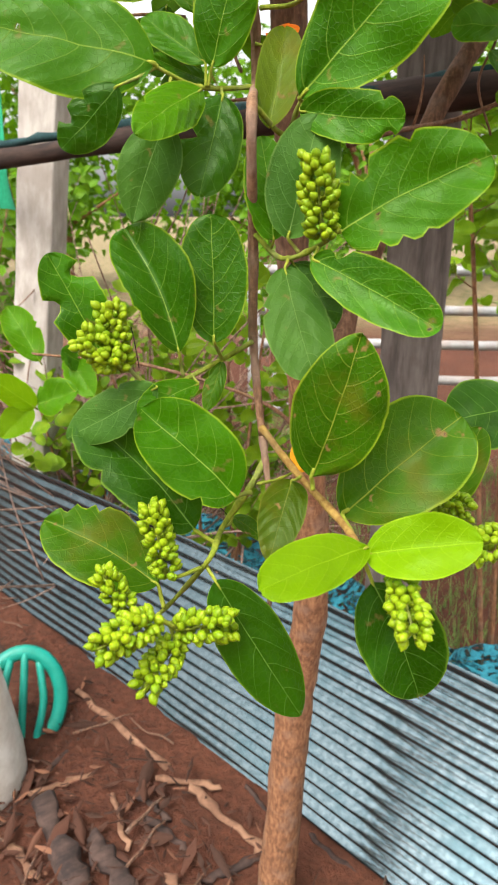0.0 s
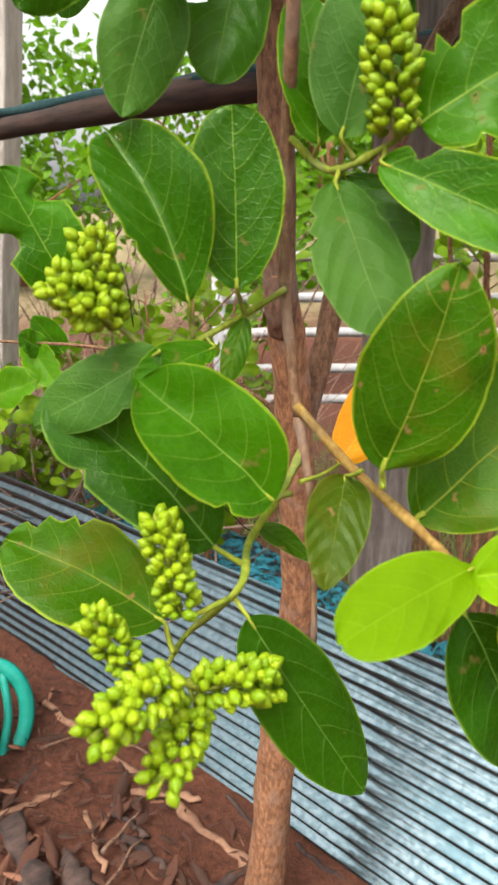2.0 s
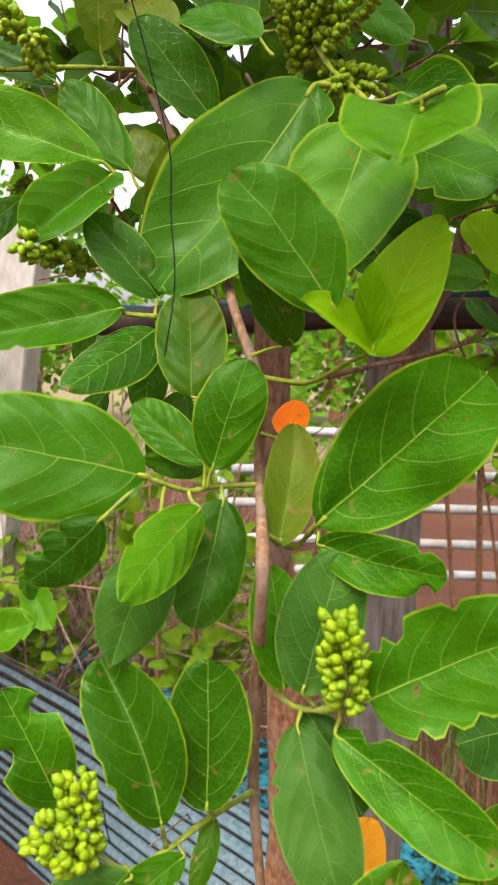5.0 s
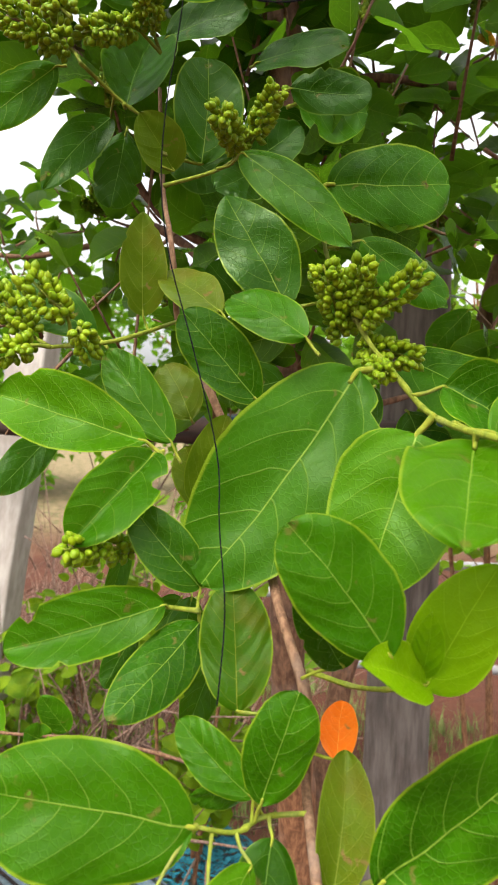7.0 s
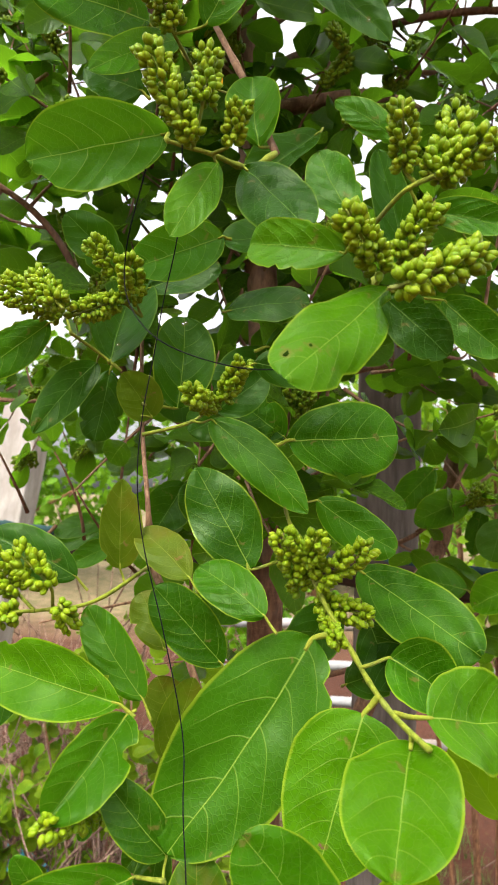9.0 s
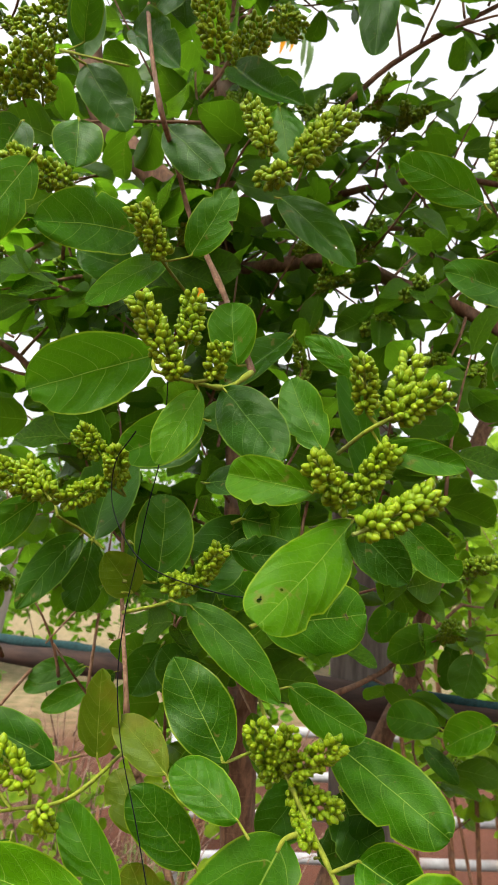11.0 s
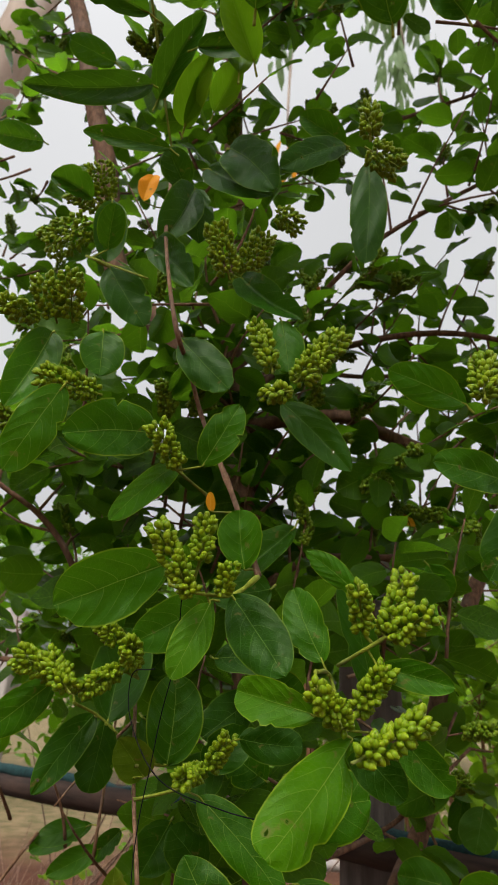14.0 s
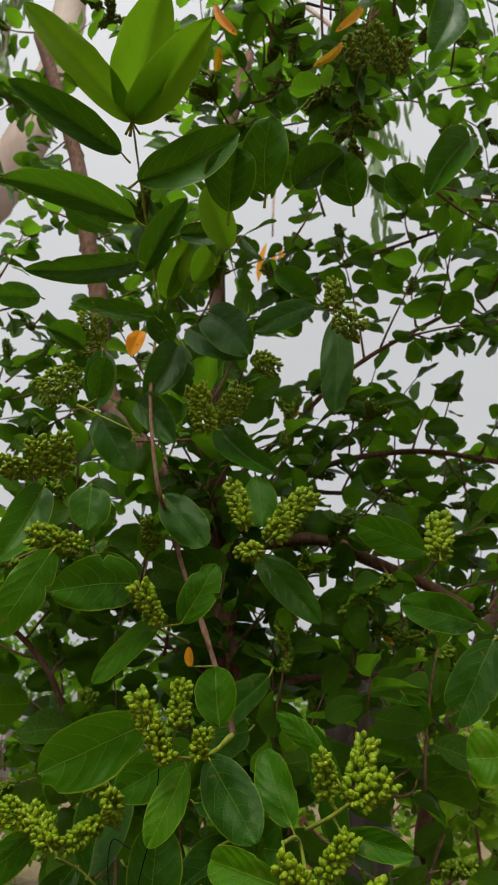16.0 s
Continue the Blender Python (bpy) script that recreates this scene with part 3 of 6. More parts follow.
rotten_log((0.203, 1.218, 0.007), 0.13, 0.012, -46, 3, 21.4)
rotten_log((0.026, 1.375, 0.006), 0.10, 0.010, 122, -3, 23.1)
rotten_log((-0.244, 1.366, 0.008), 0.10, 0.013, -44, 3, 24.8)


def dry_brush(x, y, wide, high, count, seed):
    """A tangled heap of dead twigs, some with side shoots."""
    rng = random.Random(seed)
    verts, faces = [], []
    for _ in range(count):
        foot = Vector((rng.gauss(0, wide * 0.5), rng.gauss(0, wide * 0.4), 0.0))
        lean = Vector((rng.uniform(-1, 1), rng.uniform(-1, 1), rng.uniform(0.3, 1.6))).normalized()
        long = high * rng.uniform(0.5, 1.2)
        pieces = [(foot, foot + lean * long, rng.uniform(0.004, 0.010))]
        for _ in range(3):
            a = foot + lean * long * rng.uniform(0.3, 0.9)
            side = (lean + Vector((rng.uniform(-1, 1), rng.uniform(-1, 1), rng.uniform(-0.6, 0.8)))).normalized()
            pieces.append((a, a + side * long * rng.uniform(0.25, 0.5), 0.003))
        for a, b, thick in pieces:
            bow = Vector((rng.uniform(-1, 1), rng.uniform(-1, 1), rng.uniform(-1, 0.3))) * 0.08 * (b - a).length
            line = spline([a, a.lerp(b, 0.5) + bow, b], 4)
            v, f = tube(line, taper(line, thick, 0.0015), 5)
            at = len(verts)
            verts.extend(v)
            faces.extend(tuple(at + k for k in face) for face in f)
    ob = mesh_object("dry_brush", verts, faces, BRUSH)
    ob.location = (x, y, 0.0)
    return tagged(ob, "tangled heap of dead reddish-brown twigs behind the fence", "brushwood", kind="stuff")


BRUSH = bark_material("dead_twig", (0.10, 0.052, 0.034), (0.30, 0.19, 0.14), 1.0)
dry_brush(-0.95, 3.3, 0.60, 0.95, 70, 61)
dry_brush(-1.70, 4.2, 0.60, 1.05, 70, 62)
dry_brush(-0.58, 2.75, 0.34, 1.45, 48, 63)
dry_brush(-0.38, 2.50, 0.22, 1.50, 34, 64)


# ---- leaves, berries and twigs of the tree ----
def outline(v, low=0.62, high=0.46):
    """The half width of a blade at v along it, at most 1: narrowing to its foot, rounded at its tip."""
    peak = low / (low + high)
    return (v / peak) ** low * ((1 - v) / (1 - peak)) ** high


def blade_mesh(length, half, seed, rows, cols, bend, fold, bites=(), tip_shape=None, calm=1.0, base_shape=None):
    """A leaf blade along +x with its face to +z; tip_shape: higher for a more pointed tip; calm: below 1 for an even outline."""
    rng = random.Random(seed * 7 + 3)
    p, q = rng.uniform(0.46, 0.62), rng.uniform(0.42, 0.58)
    if tip_shape:
        q = tip_shape * rng.uniform(0.92, 1.08)
    if base_shape:
        p = base_shape
    curve = calm * rng.uniform(-0.07, 0.07)
    twist = calm * rng.uniform(-0.7, 0.7)
    curl = rng.uniform(-0.15, 0.35)
    # the two halves fold by unlike amounts, their margins rise and fall
    fold_a, fold_b = fold * rng.uniform(0.5, 1.6), fold * rng.uniform(0.5, 1.6)
    ruffle, beat, start = rng.uniform(0.05, 0.20), rng.uniform(5.0, 10.0), rng.uniform(0, 6.28)
    lop = calm * rng.uniform(-0.10, 0.10)
    hook = calm * rng.choice((0, 0, 1)) * rng.uniform(0.3, 0.8)
    hook_side, hook_at = rng.choice((-1, 1)), rng.uniform(0.25, 0.8)
    verts, faces, blade, margin = [], [], [], []
    for i in range(rows + 1):
        v = 0.5 - 0.5 * math.cos(math.pi * i / rows) if rows > 6 else i / rows
        w = outline(min(max(v, 0.002), 0.9985), p, q)
        wobble = 0.02 * noise.noise((v * 5, seed * 1.7, 0))
        for k in range(cols + 1):
            u = 2 * k / cols - 1
            cut = 1.0
            for side, where, wide, deep in bites:
                if side * u > 0:
                    cut -= deep * max(0.0, 1 - ((v - where) / wide) ** 2) ** 0.7
            edge = 1 + (0.06 * calm * noise.noise((v * 7, seed * 3.1, u)) + 0.02 * noise.noise((v * 23, seed * 1.3, u * 2))) * abs(u)
            edge += lop * (1 if u > 0 else -1)
            y = u * w * half * max(cut, 0.12) * edge
            rise = (fold_a if u > 0 else fold_b) * abs(y)
            y += length * curve * math.sin(math.pi * v) + wobble * half
            z = rise - bend * length * (v * v - 0.25 * v) + twist * y * (v - 0.4)
            z += 0.12 * half * noise.noise((v * 4, u * 1.5, seed * 2.3))
            z += ruffle * half * abs(u) ** 2 * math.sin(beat * v + start + (1.7 if u > 0 else 0)) * math.sin(math.pi * v)
            z -= curl * half * w * u * u
            if hook and u * hook_side > 0.4:
                # part of one margin rolls up
                z += hook * half * w * (abs(u) - 0.4) * math.exp(-((v - hook_at) / 0.2) ** 2)
            verts.append((length * v, y, z))
            blade.append((u * w * max(cut, 0.12), v))
            margin.append((u, v))
    n = cols + 1
    for i in range(rows):
        for k in range(cols):
            faces.append((i * n + k, i * n + k + 1, (i + 1) * n + k + 1, (i + 1) * n + k))
    return verts, faces, blade, margin


def uv_layers(data, blade, margin):
    for name, values in (("blade", blade), ("margin", margin)):
        layer = data.uv_layers.new(name=name)
        for loop in data.loops:
            layer.data[loop.index].uv = values[loop.vertex_index]


def blade_pose(base, tip, normal):
    x = (Vector(tip) - Vector(base)).normalized()
    z = Vector(normal)
    z = (z - x * z.dot(x)).normalized()
    y = z.cross(x)
    m = Matrix((x, y, z)).transposed().to_4x4()
    m.translation = base
    return m


tree = tagged(new("tree"), "young broad-leaved tree with unripe green berry clusters and insect-bitten leaves", "tree")
tree.location = (0.05, 1.12, 0.0)
HOME = Matrix.Translation(tree.location).inverted()


def to_tree(points):
    return [HOME @ Vector(p) for p in points]


def trunk_piece(*values):
    *points, first, last = values
    line = spline(to_tree(points), 8)
    v, f = tube(line, taper(line, first, last), 14, 0.16, first * 100)
    tagged(mesh_object("trunk", v, f, BARK if first > 0.03 else BARK_UPPER, tree), "red-brown bark")


def branch(*values):
    *points, first, last = values
    line = spline(to_tree(points), 7)
    v, f = tube(line, taper(line, first, last), 9, 0.18, last * 900)
    mesh_object("branch", v, f, BARK_UPPER, tree)


def twig(*values, look=None):
    *points, first, last = values
    line = spline(to_tree(points), 6)
    radii = [r * (1 + 0.75 * max(0.0, noise.noise((i * 0.55, first * 5000, 0)))) for i, r in enumerate(taper(line, first, last))]
    v, f = tube(line, radii, 8, 0.2, first * 2000)
    mesh_object("twig", v, f, look or (TWIG if max(first, last) > 0.00175 else SHOOT), tree)


def wire(*values):
    *points, first, last = values
    line = spline([Vector(p) for p in points], 6)
    v, f = tube(line, [first * 0.75] * len(line), 6)
    tagged(mesh_object("wire", v, f, WIRE), "thin black wire dangling among the leaves", "wire")


WHOLE = ((1, 0.5, 0.01, 0.0),)


def leaf(look, stalk, base, tip, half, normal, seed, bites=(), tip_shape=None, fold=None, base_shape=None):
    length = (Vector(tip) - Vector(base)).length
    rng = random.Random(seed)
    m = blade_pose(base, tip, normal)
    if not bites and look not in ("young", "orange", "red") and rng.random() < 0.5:
        # most blades have been nibbled here and there
        bites = tuple((rng.choice((-1, 1)), rng.uniform(0.15, 0.93), rng.uniform(0.015, 0.05), rng.uniform(0.08, 0.3)) for _ in range(rng.randrange(1, 4)))
    v, f, blade, margin = blade_mesh(length, half, seed, 30 if bites else 18, 12, rng.uniform(0.02, 0.20), fold or rng.choice((0.12, 0.22, 0.34, 0.45)), bites, tip_shape, 0.9 if fold == 0.75 else 0.4, base_shape)
    # the petiole, from the twig to a little way into the midrib
    root = m.inverted() @ Vector(stalk)
    line = spline([root, root * 0.5 + Vector((0, 0, -0.1 * root.length)), Vector((0, 0, 0.0)), Vector((length * 0.06, 0, -0.0004))], 4)
    thick = max(0.0007, half * 0.055)
    tv, tf = tube(line, taper(line, thick * 1.2, thick * 0.7), 6)
    at = len(v)
    v += [tuple(p) for p in tv]
    f += [tuple(at + k for k in face) for face in tf]
    blade += [(0.0, 0.0)] * len(tv)
    margin += [(0.0, 0.0)] * len(tv)
    ob = mesh_object("leaf", v, f, LEAF[look], tree)
    ob.data.materials.append(PETIOLE)
    for face in ob.data.polygons[len(f) - len(tf):]:
        face.material_index = 1
    uv_layers(ob.data, blade, margin)
    ob.matrix_basis = HOME @ m
    if look in ("young", "youngd", "orange", "red", "olive"):
        words = {"young": "tender lime-green young leaf", "youngd": "fresh green young leaf", "orange": "withered orange leaf", "red": "withered red-orange leaf", "olive": "dull olive leaf"}
        tagged(ob, words[look])
    elif bites and bites is not WHOLE:
        tagged(ob, "green leaf with bitten edges")
    return ob


def berry_mesh(seed):
    """A small pointed oval fruit along +z, about one unit across."""
    rings, sides = [(-0.56, 0.20), (-0.40, 0.36), (-0.06, 0.49), (0.25, 0.44), (0.46, 0.30), (0.60, 0.13)], 8
    verts = [(0, 0, -0.56)]
    for z, r in rings:
        for k in range(sides):
            a = 2 * math.pi * k / sides
            bump = 1 + 0.10 * noise.noise((math.cos(a) + seed * 9, math.sin(a), z))
            verts.append((r * bump * math.cos(a), r * bump * math.sin(a), z))
    verts.append((0.03, 0.0, 0.75))
    faces = [(0, 1 + (k + 1) % sides, 1 + k) for k in range(sides)]
    for i in range(len(rings) - 1):
        for k in range(sides):
            j = (k + 1) % sides
            a = 1 + i * sides
            faces.append((a + k, a + j, a + sides + j, a + sides + k))
    last = 1 + (len(rings) - 1) * sides
    faces += [(last + k, last + (k + 1) % sides, len(verts) - 1) for k in range(sides)]
    data = bpy.data.meshes.new("berry")
    data.from_pydata(verts, [], faces)
    data.materials.append(BERRY)
    data.shade_smooth()
    return data


BERRIES = [berry_mesh(k) for k in range(4)]


def berry_places(base, tip, half, size, rng):
    """Poses of fruits packed round a spike."""
    base, tip = Vector(base), Vector(tip)
    axis = (tip - base).normalized()
    side = axis.orthogonal().normalized()
    other = axis.cross(side)
    length = (tip - base).length
    step = size * 0.118 * min(1.0, 0.0055 / half + 0.10)
    places, s, turn = [], 0.0, rng.uniform(0, 6)
    while s < length:
        t = s / length
        ring = (half - size * 0.30) * (0.55 + 0.45 * math.sin(math.pi * (0.12 + 0.70 * t)) ** 0.6) * rng.uniform(0.72, 1.05)
        out = math.cos(turn) * side + math.sin(turn) * other
        p = base + axis * s + out * max(ring, 0.0)
        aim = (out * (1.35 - 0.6 * t) + axis * (0.15 + 0.8 * t) + 0.4 * Vector((rng.uniform(-1, 1), rng.uniform(-1, 1), rng.uniform(-1, 1)))).normalized()
        m = aim.to_track_quat("Z", "X").to_matrix().to_4x4()
        m.translation = p
        places.append(m @ Matrix.Scale(size * rng.uniform(0.82, 1.12), 4))
        s += step * rng.uniform(0.8, 1.25)
        turn += 2.4 + rng.uniform(-0.7, 0.7)
    return places


def spike(stalk, base, tip, half, seed):
    rng = random.Random(seed + 400)
    b, t, k = HOME @ Vector(base), HOME @ Vector(tip), HOME @ Vector(stalk)
    line = spline([k, b, b.lerp(t, 0.5), t], 4)
    v, f = tube(line, taper(line, 0.0011, 0.0005), 6)
    cluster = tagged(mesh_object("fruit_spike", v, f, SHOOT, tree), "spike packed with unripe yellow-green berries")
    for m in berry_places(b, t, half, min(0.0043, max(0.0037, half * 0.53)), rng):
        ob = new("berry", BERRIES[rng.randrange(4)])
        ob.parent = cluster
        ob.matrix_basis = m


# ---- the tree, piece by piece ----
trunk_piece((0.054, 1.120, -0.042), (0.071, 1.090, 0.326), (0.088, 1.050, 0.618), (0.102, 1.000, 0.829), (0.076, 0.930, 1.167), (0.055, 0.880, 1.308), 0.0400, 0.0190)
trunk_piece((0.066, 0.908, 1.234), (0.055, 0.880, 1.308), (0.038, 0.820, 1.679), (0.023, 0.820, 1.957), (-0.008, 0.820, 2.260), (-0.018, 0.820, 2.493), (-0.031, 0.840, 2.864), (0.011, 0.860, 3.246), 0.0210, 0.0120)
branch((-0.004, 0.830, 2.197), (-0.180, 0.900, 2.400), (-0.225, 0.900, 2.608), (-0.264, 0.900, 2.744), (-0.312, 0.900, 2.944), (-0.430, 0.880, 3.266), 0.0200, 0.0130)
branch((0.083, 0.965, 1.017), (0.093, 0.960, 1.076), (0.125, 0.985, 1.193), (0.160, 1.020, 1.313), (0.263, 1.050, 1.549), (0.327, 1.080, 1.661), (0.363, 1.100, 1.826), (0.426, 1.130, 1.956), (0.505, 1.170, 2.094), (0.655, 1.250, 2.312), 0.0160, 0.0130)
branch((-0.003, 0.820, 2.145), (0.133, 0.800, 2.165), (0.201, 0.780, 2.133), (0.265, 0.760, 2.101), (0.319, 0.740, 2.063), 0.0100, 0.0070)
branch((-0.006, 0.820, 2.226), (0.096, 0.850, 2.349), (0.202, 0.800, 2.454), (0.383, 0.780, 2.577), 0.0050, 0.0030)
branch((-0.013, 0.820, 2.443), (0.054, 0.840, 2.592), (0.222, 0.820, 2.686), (0.408, 0.800, 2.774), 0.0045, 0.0025)
branch((0.026, 0.820, 1.912), (0.031, 0.900, 2.249), (0.206, 0.950, 2.298), (0.387, 1.000, 2.339), 0.0050, 0.0030)
branch((0.141, 0.920, 1.630), (0.213, 0.950, 1.652), (0.275, 0.980, 1.682), (0.377, 1.020, 1.756), 0.0040, 0.0025)
branch((0.123, 0.950, 1.485), (0.180, 0.950, 1.501), (0.300, 1.000, 1.529), (0.388, 1.020, 1.582), 0.0040, 0.0025)
branch((0.037, 0.830, 1.697), (-0.119, 1.000, 1.850), (-0.211, 1.120, 1.856), (-0.353, 1.220, 1.853), (-0.491, 1.300, 1.883), 0.0070, 0.0030)
branch((0.359, 1.020, 1.804), (0.299, 1.000, 1.688), (0.316, 1.000, 1.624), (0.297, 1.000, 1.565), (0.320, 1.000, 1.502), 0.0022, 0.0016)
branch((0.026, 0.840, 2.217), (0.100, 0.900, 2.293), (0.229, 0.900, 2.343), (0.344, 0.900, 2.362), (0.468, 0.900, 2.351), 0.0060, 0.0040)
branch((0.03, 0.82, 1.93), (0.112, 0.858, 1.985), (0.214, 0.894, 2.0), (0.323, 0.921, 2.02), (0.456, 0.943, 2.04), 0.0060, 0.0030)
branch((0.05, 0.85, 1.78), (0.14, 0.95, 1.87), (0.28, 1.05, 1.92), 0.0050, 0.0030)
branch((0.034, 0.820, 1.759), (-0.102, 0.800, 1.813), (-0.202, 0.800, 1.980), (-0.290, 0.800, 2.049), 0.0050, 0.0030)
twig((0.0065, 0.3290, 1.2969), (0.004, 0.333, 1.320), (0.002, 0.337, 1.346), (0.002, 0.336, 1.385), (0.001, 0.312, 1.439), (0.003, 0.375, 1.463), (0.002, 0.369, 1.496), (-0.009, 0.392, 1.530), (-0.016, 0.432, 1.562), (-0.032, 0.458, 1.602), (-0.050, 0.480, 1.640), (-0.062, 0.490, 1.664), 0.00200, 0.00230)
twig((0.0100, 0.2990, 1.2180), (0.0104, 0.3080, 1.2500), (0.0094, 0.3150, 1.2735), (0.0065, 0.3300, 1.2975), 0.00095, 0.00190)
twig((0.0060, 0.3290, 1.3010), (0.0230, 0.3090, 1.2840), (0.0409, 0.2834, 1.2709), (0.0475, 0.2600, 1.2670), 0.00190, 0.00135, look=RUSSET)
twig((0.002, 0.333, 1.343), (-0.016, 0.330, 1.333), (-0.041, 0.316, 1.324), (-0.055, 0.311, 1.334), 0.00123, 0.00098)
twig((0.0085, 0.3240, 1.2870), (-0.0010, 0.3160, 1.2720), (-0.013, 0.309, 1.256), (-0.018, 0.282, 1.253), (-0.037, 0.314, 1.215), (-0.043, 0.283, 1.223), 0.00148, 0.00098)
twig((-0.043, 0.283, 1.223), (-0.032, 0.260, 1.232), 0.00098, 0.00082)
twig((0.002, 0.332, 1.393), (0.015, 0.325, 1.382), (0.030, 0.312, 1.388), (0.038, 0.304, 1.395), 0.00123, 0.00090)
twig((0.003, 0.362, 1.458), (-0.015, 0.361, 1.457), (-0.026, 0.351, 1.457), (-0.041, 0.344, 1.463), 0.00123, 0.00090)
twig((0.002, 0.330, 1.446), (0.016, 0.348, 1.436), (0.023, 0.336, 1.449), 0.00123, 0.00090)
twig((0.006, 0.401, 1.500), (0.024, 0.386, 1.499), (0.036, 0.361, 1.508), (0.043, 0.354, 1.512), 0.00115, 0.00082)
twig((-0.055, 0.480, 1.650), (-0.062, 0.490, 1.664), (-0.066, 0.478, 1.703), (-0.077, 0.540, 1.755), (-0.084, 0.575, 1.830), 0.00180, 0.00131)
twig((-0.062, 0.491, 1.664), (-0.090, 0.447, 1.647), (-0.120, 0.441, 1.642), 0.00123, 0.00090)
twig((-0.074, 0.511, 1.745), (-0.043, 0.506, 1.754), (-0.028, 0.512, 1.768), 0.00115, 0.00082)
twig((0.063, 0.343, 1.607), (0.057, 0.374, 1.611), (0.052, 0.402, 1.619), (0.043, 0.424, 1.637), (0.034, 0.444, 1.655), (0.018, 0.461, 1.693), (0.014, 0.463, 1.708), 0.00139, 0.00107)
twig((-0.043, 0.400, 1.526), (-0.058, 0.402, 1.527), 0.00115, 0.00082)
twig((-0.122, 0.499, 1.807), (-0.105, 0.517, 1.798), (-0.090, 0.515, 1.787), 0.00123, 0.00082)
twig((-0.003, 0.412, 1.890), (-0.018, 0.404, 1.877), (-0.037, 0.385, 1.873), (-0.058, 0.383, 1.877), 0.00148, 0.00098)
twig((0.040, 0.370, 1.836), (0.048, 0.347, 1.843), (0.061, 0.347, 1.851), 0.00131, 0.00098)
twig((0.039, 0.357, 1.803), (0.036, 0.373, 1.830), (0.021, 0.338, 1.831), 0.00131, 0.00098)
twig((-0.003, 0.412, 1.890), (-0.021, 0.450, 1.955), (-0.045, 0.483, 2.022), (-0.059, 0.468, 2.059), (-0.072, 0.433, 2.081), (-0.088, 0.474, 2.186), (-0.099, 0.604, 2.356), 0.00213, 0.00148)
twig((-0.036, 0.507, 1.966), (-0.062, 0.422, 1.961), 0.00107, 0.00082)
twig((-0.169, 0.557, 2.213), (-0.102, 0.501, 2.159), 0.00107, 0.00082)
twig((-0.075, 0.601, 2.302), (-0.097, 0.563, 2.356), (-0.123, 0.477, 2.451), (-0.135, 0.428, 2.493), 0.00131, 0.00098)
wire((-0.052, 0.377, 1.887), (-0.051, 0.385, 1.866), (-0.052, 0.397, 1.836), (-0.058, 0.406, 1.804), (-0.062, 0.411, 1.775), (-0.066, 0.413, 1.747), (-0.067, 0.413, 1.714), (-0.062, 0.411, 1.681), (-0.050, 0.405, 1.641), (-0.038, 0.392, 1.596), (-0.036, 0.378, 1.567), (-0.033, 0.361, 1.537), (-0.035, 0.340, 1.509), 0.00042, 0.00042)
wire((-0.061, 0.312, 1.828), (-0.076, 0.390, 1.826), (-0.075, 0.396, 1.802), (-0.056, 0.366, 1.775), (-0.023, 0.356, 1.763), (0.004, 0.338, 1.760), 0.00045, 0.00045)
wire((-0.023, 0.397, 1.234), (-0.015, 0.394, 1.227), (-0.011, 0.392, 1.223), (-0.003, 0.389, 1.218), 0.00035, 0.00035)
wire((-0.053, 0.313, 1.353), (-0.051, 0.309, 1.346), (-0.051, 0.318, 1.333), 0.00035, 0.00035)
leaf("mid", (-0.041, 0.344, 1.463), (-0.042, 0.342, 1.464), (-0.118, 0.332, 1.481), 0.0240, (0.196, -0.935, 0.297), 0)
leaf("light", (-0.026, 0.351, 1.457), (-0.021, 0.338, 1.453), (-0.044, 0.297, 1.432), 0.0112, (0.569, -0.613, 0.549), 1, ((-1, .6, .05, .25),), tip_shape=0.64)
leaf("dark", (-0.041, 0.344, 1.463), (-0.055, 0.323, 1.452), (-0.081, 0.321, 1.428), 0.0107, (0.082, -0.997, 0.012), 2, ((-1, .7, .08, .5), (-1, .4, .05, .3)))
leaf("grey", (-0.035, 0.347, 1.460), (-0.036, 0.331, 1.440), (-0.051, 0.322, 1.398), 0.0135, (0.171, -0.973, 0.157), 331, tip_shape=0.64)
leaf("dark", (-0.013, 0.361, 1.457), (-0.012, 0.354, 1.453), (-0.022, 0.330, 1.410), 0.0141, (0.127, -0.873, 0.470), 332, ((-1, .45, .07, .5),))
leaf("mid", (-0.019, 0.357, 1.457), (-0.017, 0.355, 1.465), (-0.004, 0.350, 1.508), 0.0137, (-0.019, -0.995, -0.098), 5)
leaf("olive", (0.010, 0.341, 1.441), (0.009, 0.341, 1.438), (0.016, 0.357, 1.485), 0.0106, (-0.027, -0.939, 0.343), 6)
leaf("mid", (0.023, 0.336, 1.449), (0.022, 0.332, 1.449), (0.075, 0.314, 1.506), 0.0228, (-0.311, -0.950, -0.017), 7, WHOLE, tip_shape=0.38)
leaf("mid", (0.023, 0.336, 1.449), (0.022, 0.327, 1.443), (0.062, 0.305, 1.438), 0.0105, (-0.463, -0.869, 0.176), 8, ((-1, .86, .07, .5), (1, .8, .04, .3)), tip_shape=0.38)
leaf("mid", (0.010, 0.328, 1.386), (0.011, 0.323, 1.390), (0.005, 0.327, 1.434), 0.0109, (-0.005, -0.997, 0.082), 9)
leaf("grey", (0.022, 0.319, 1.385), (0.017, 0.317, 1.391), (0.030, 0.320, 1.442), 0.0155, (-0.102, -0.992, 0.080), 10)
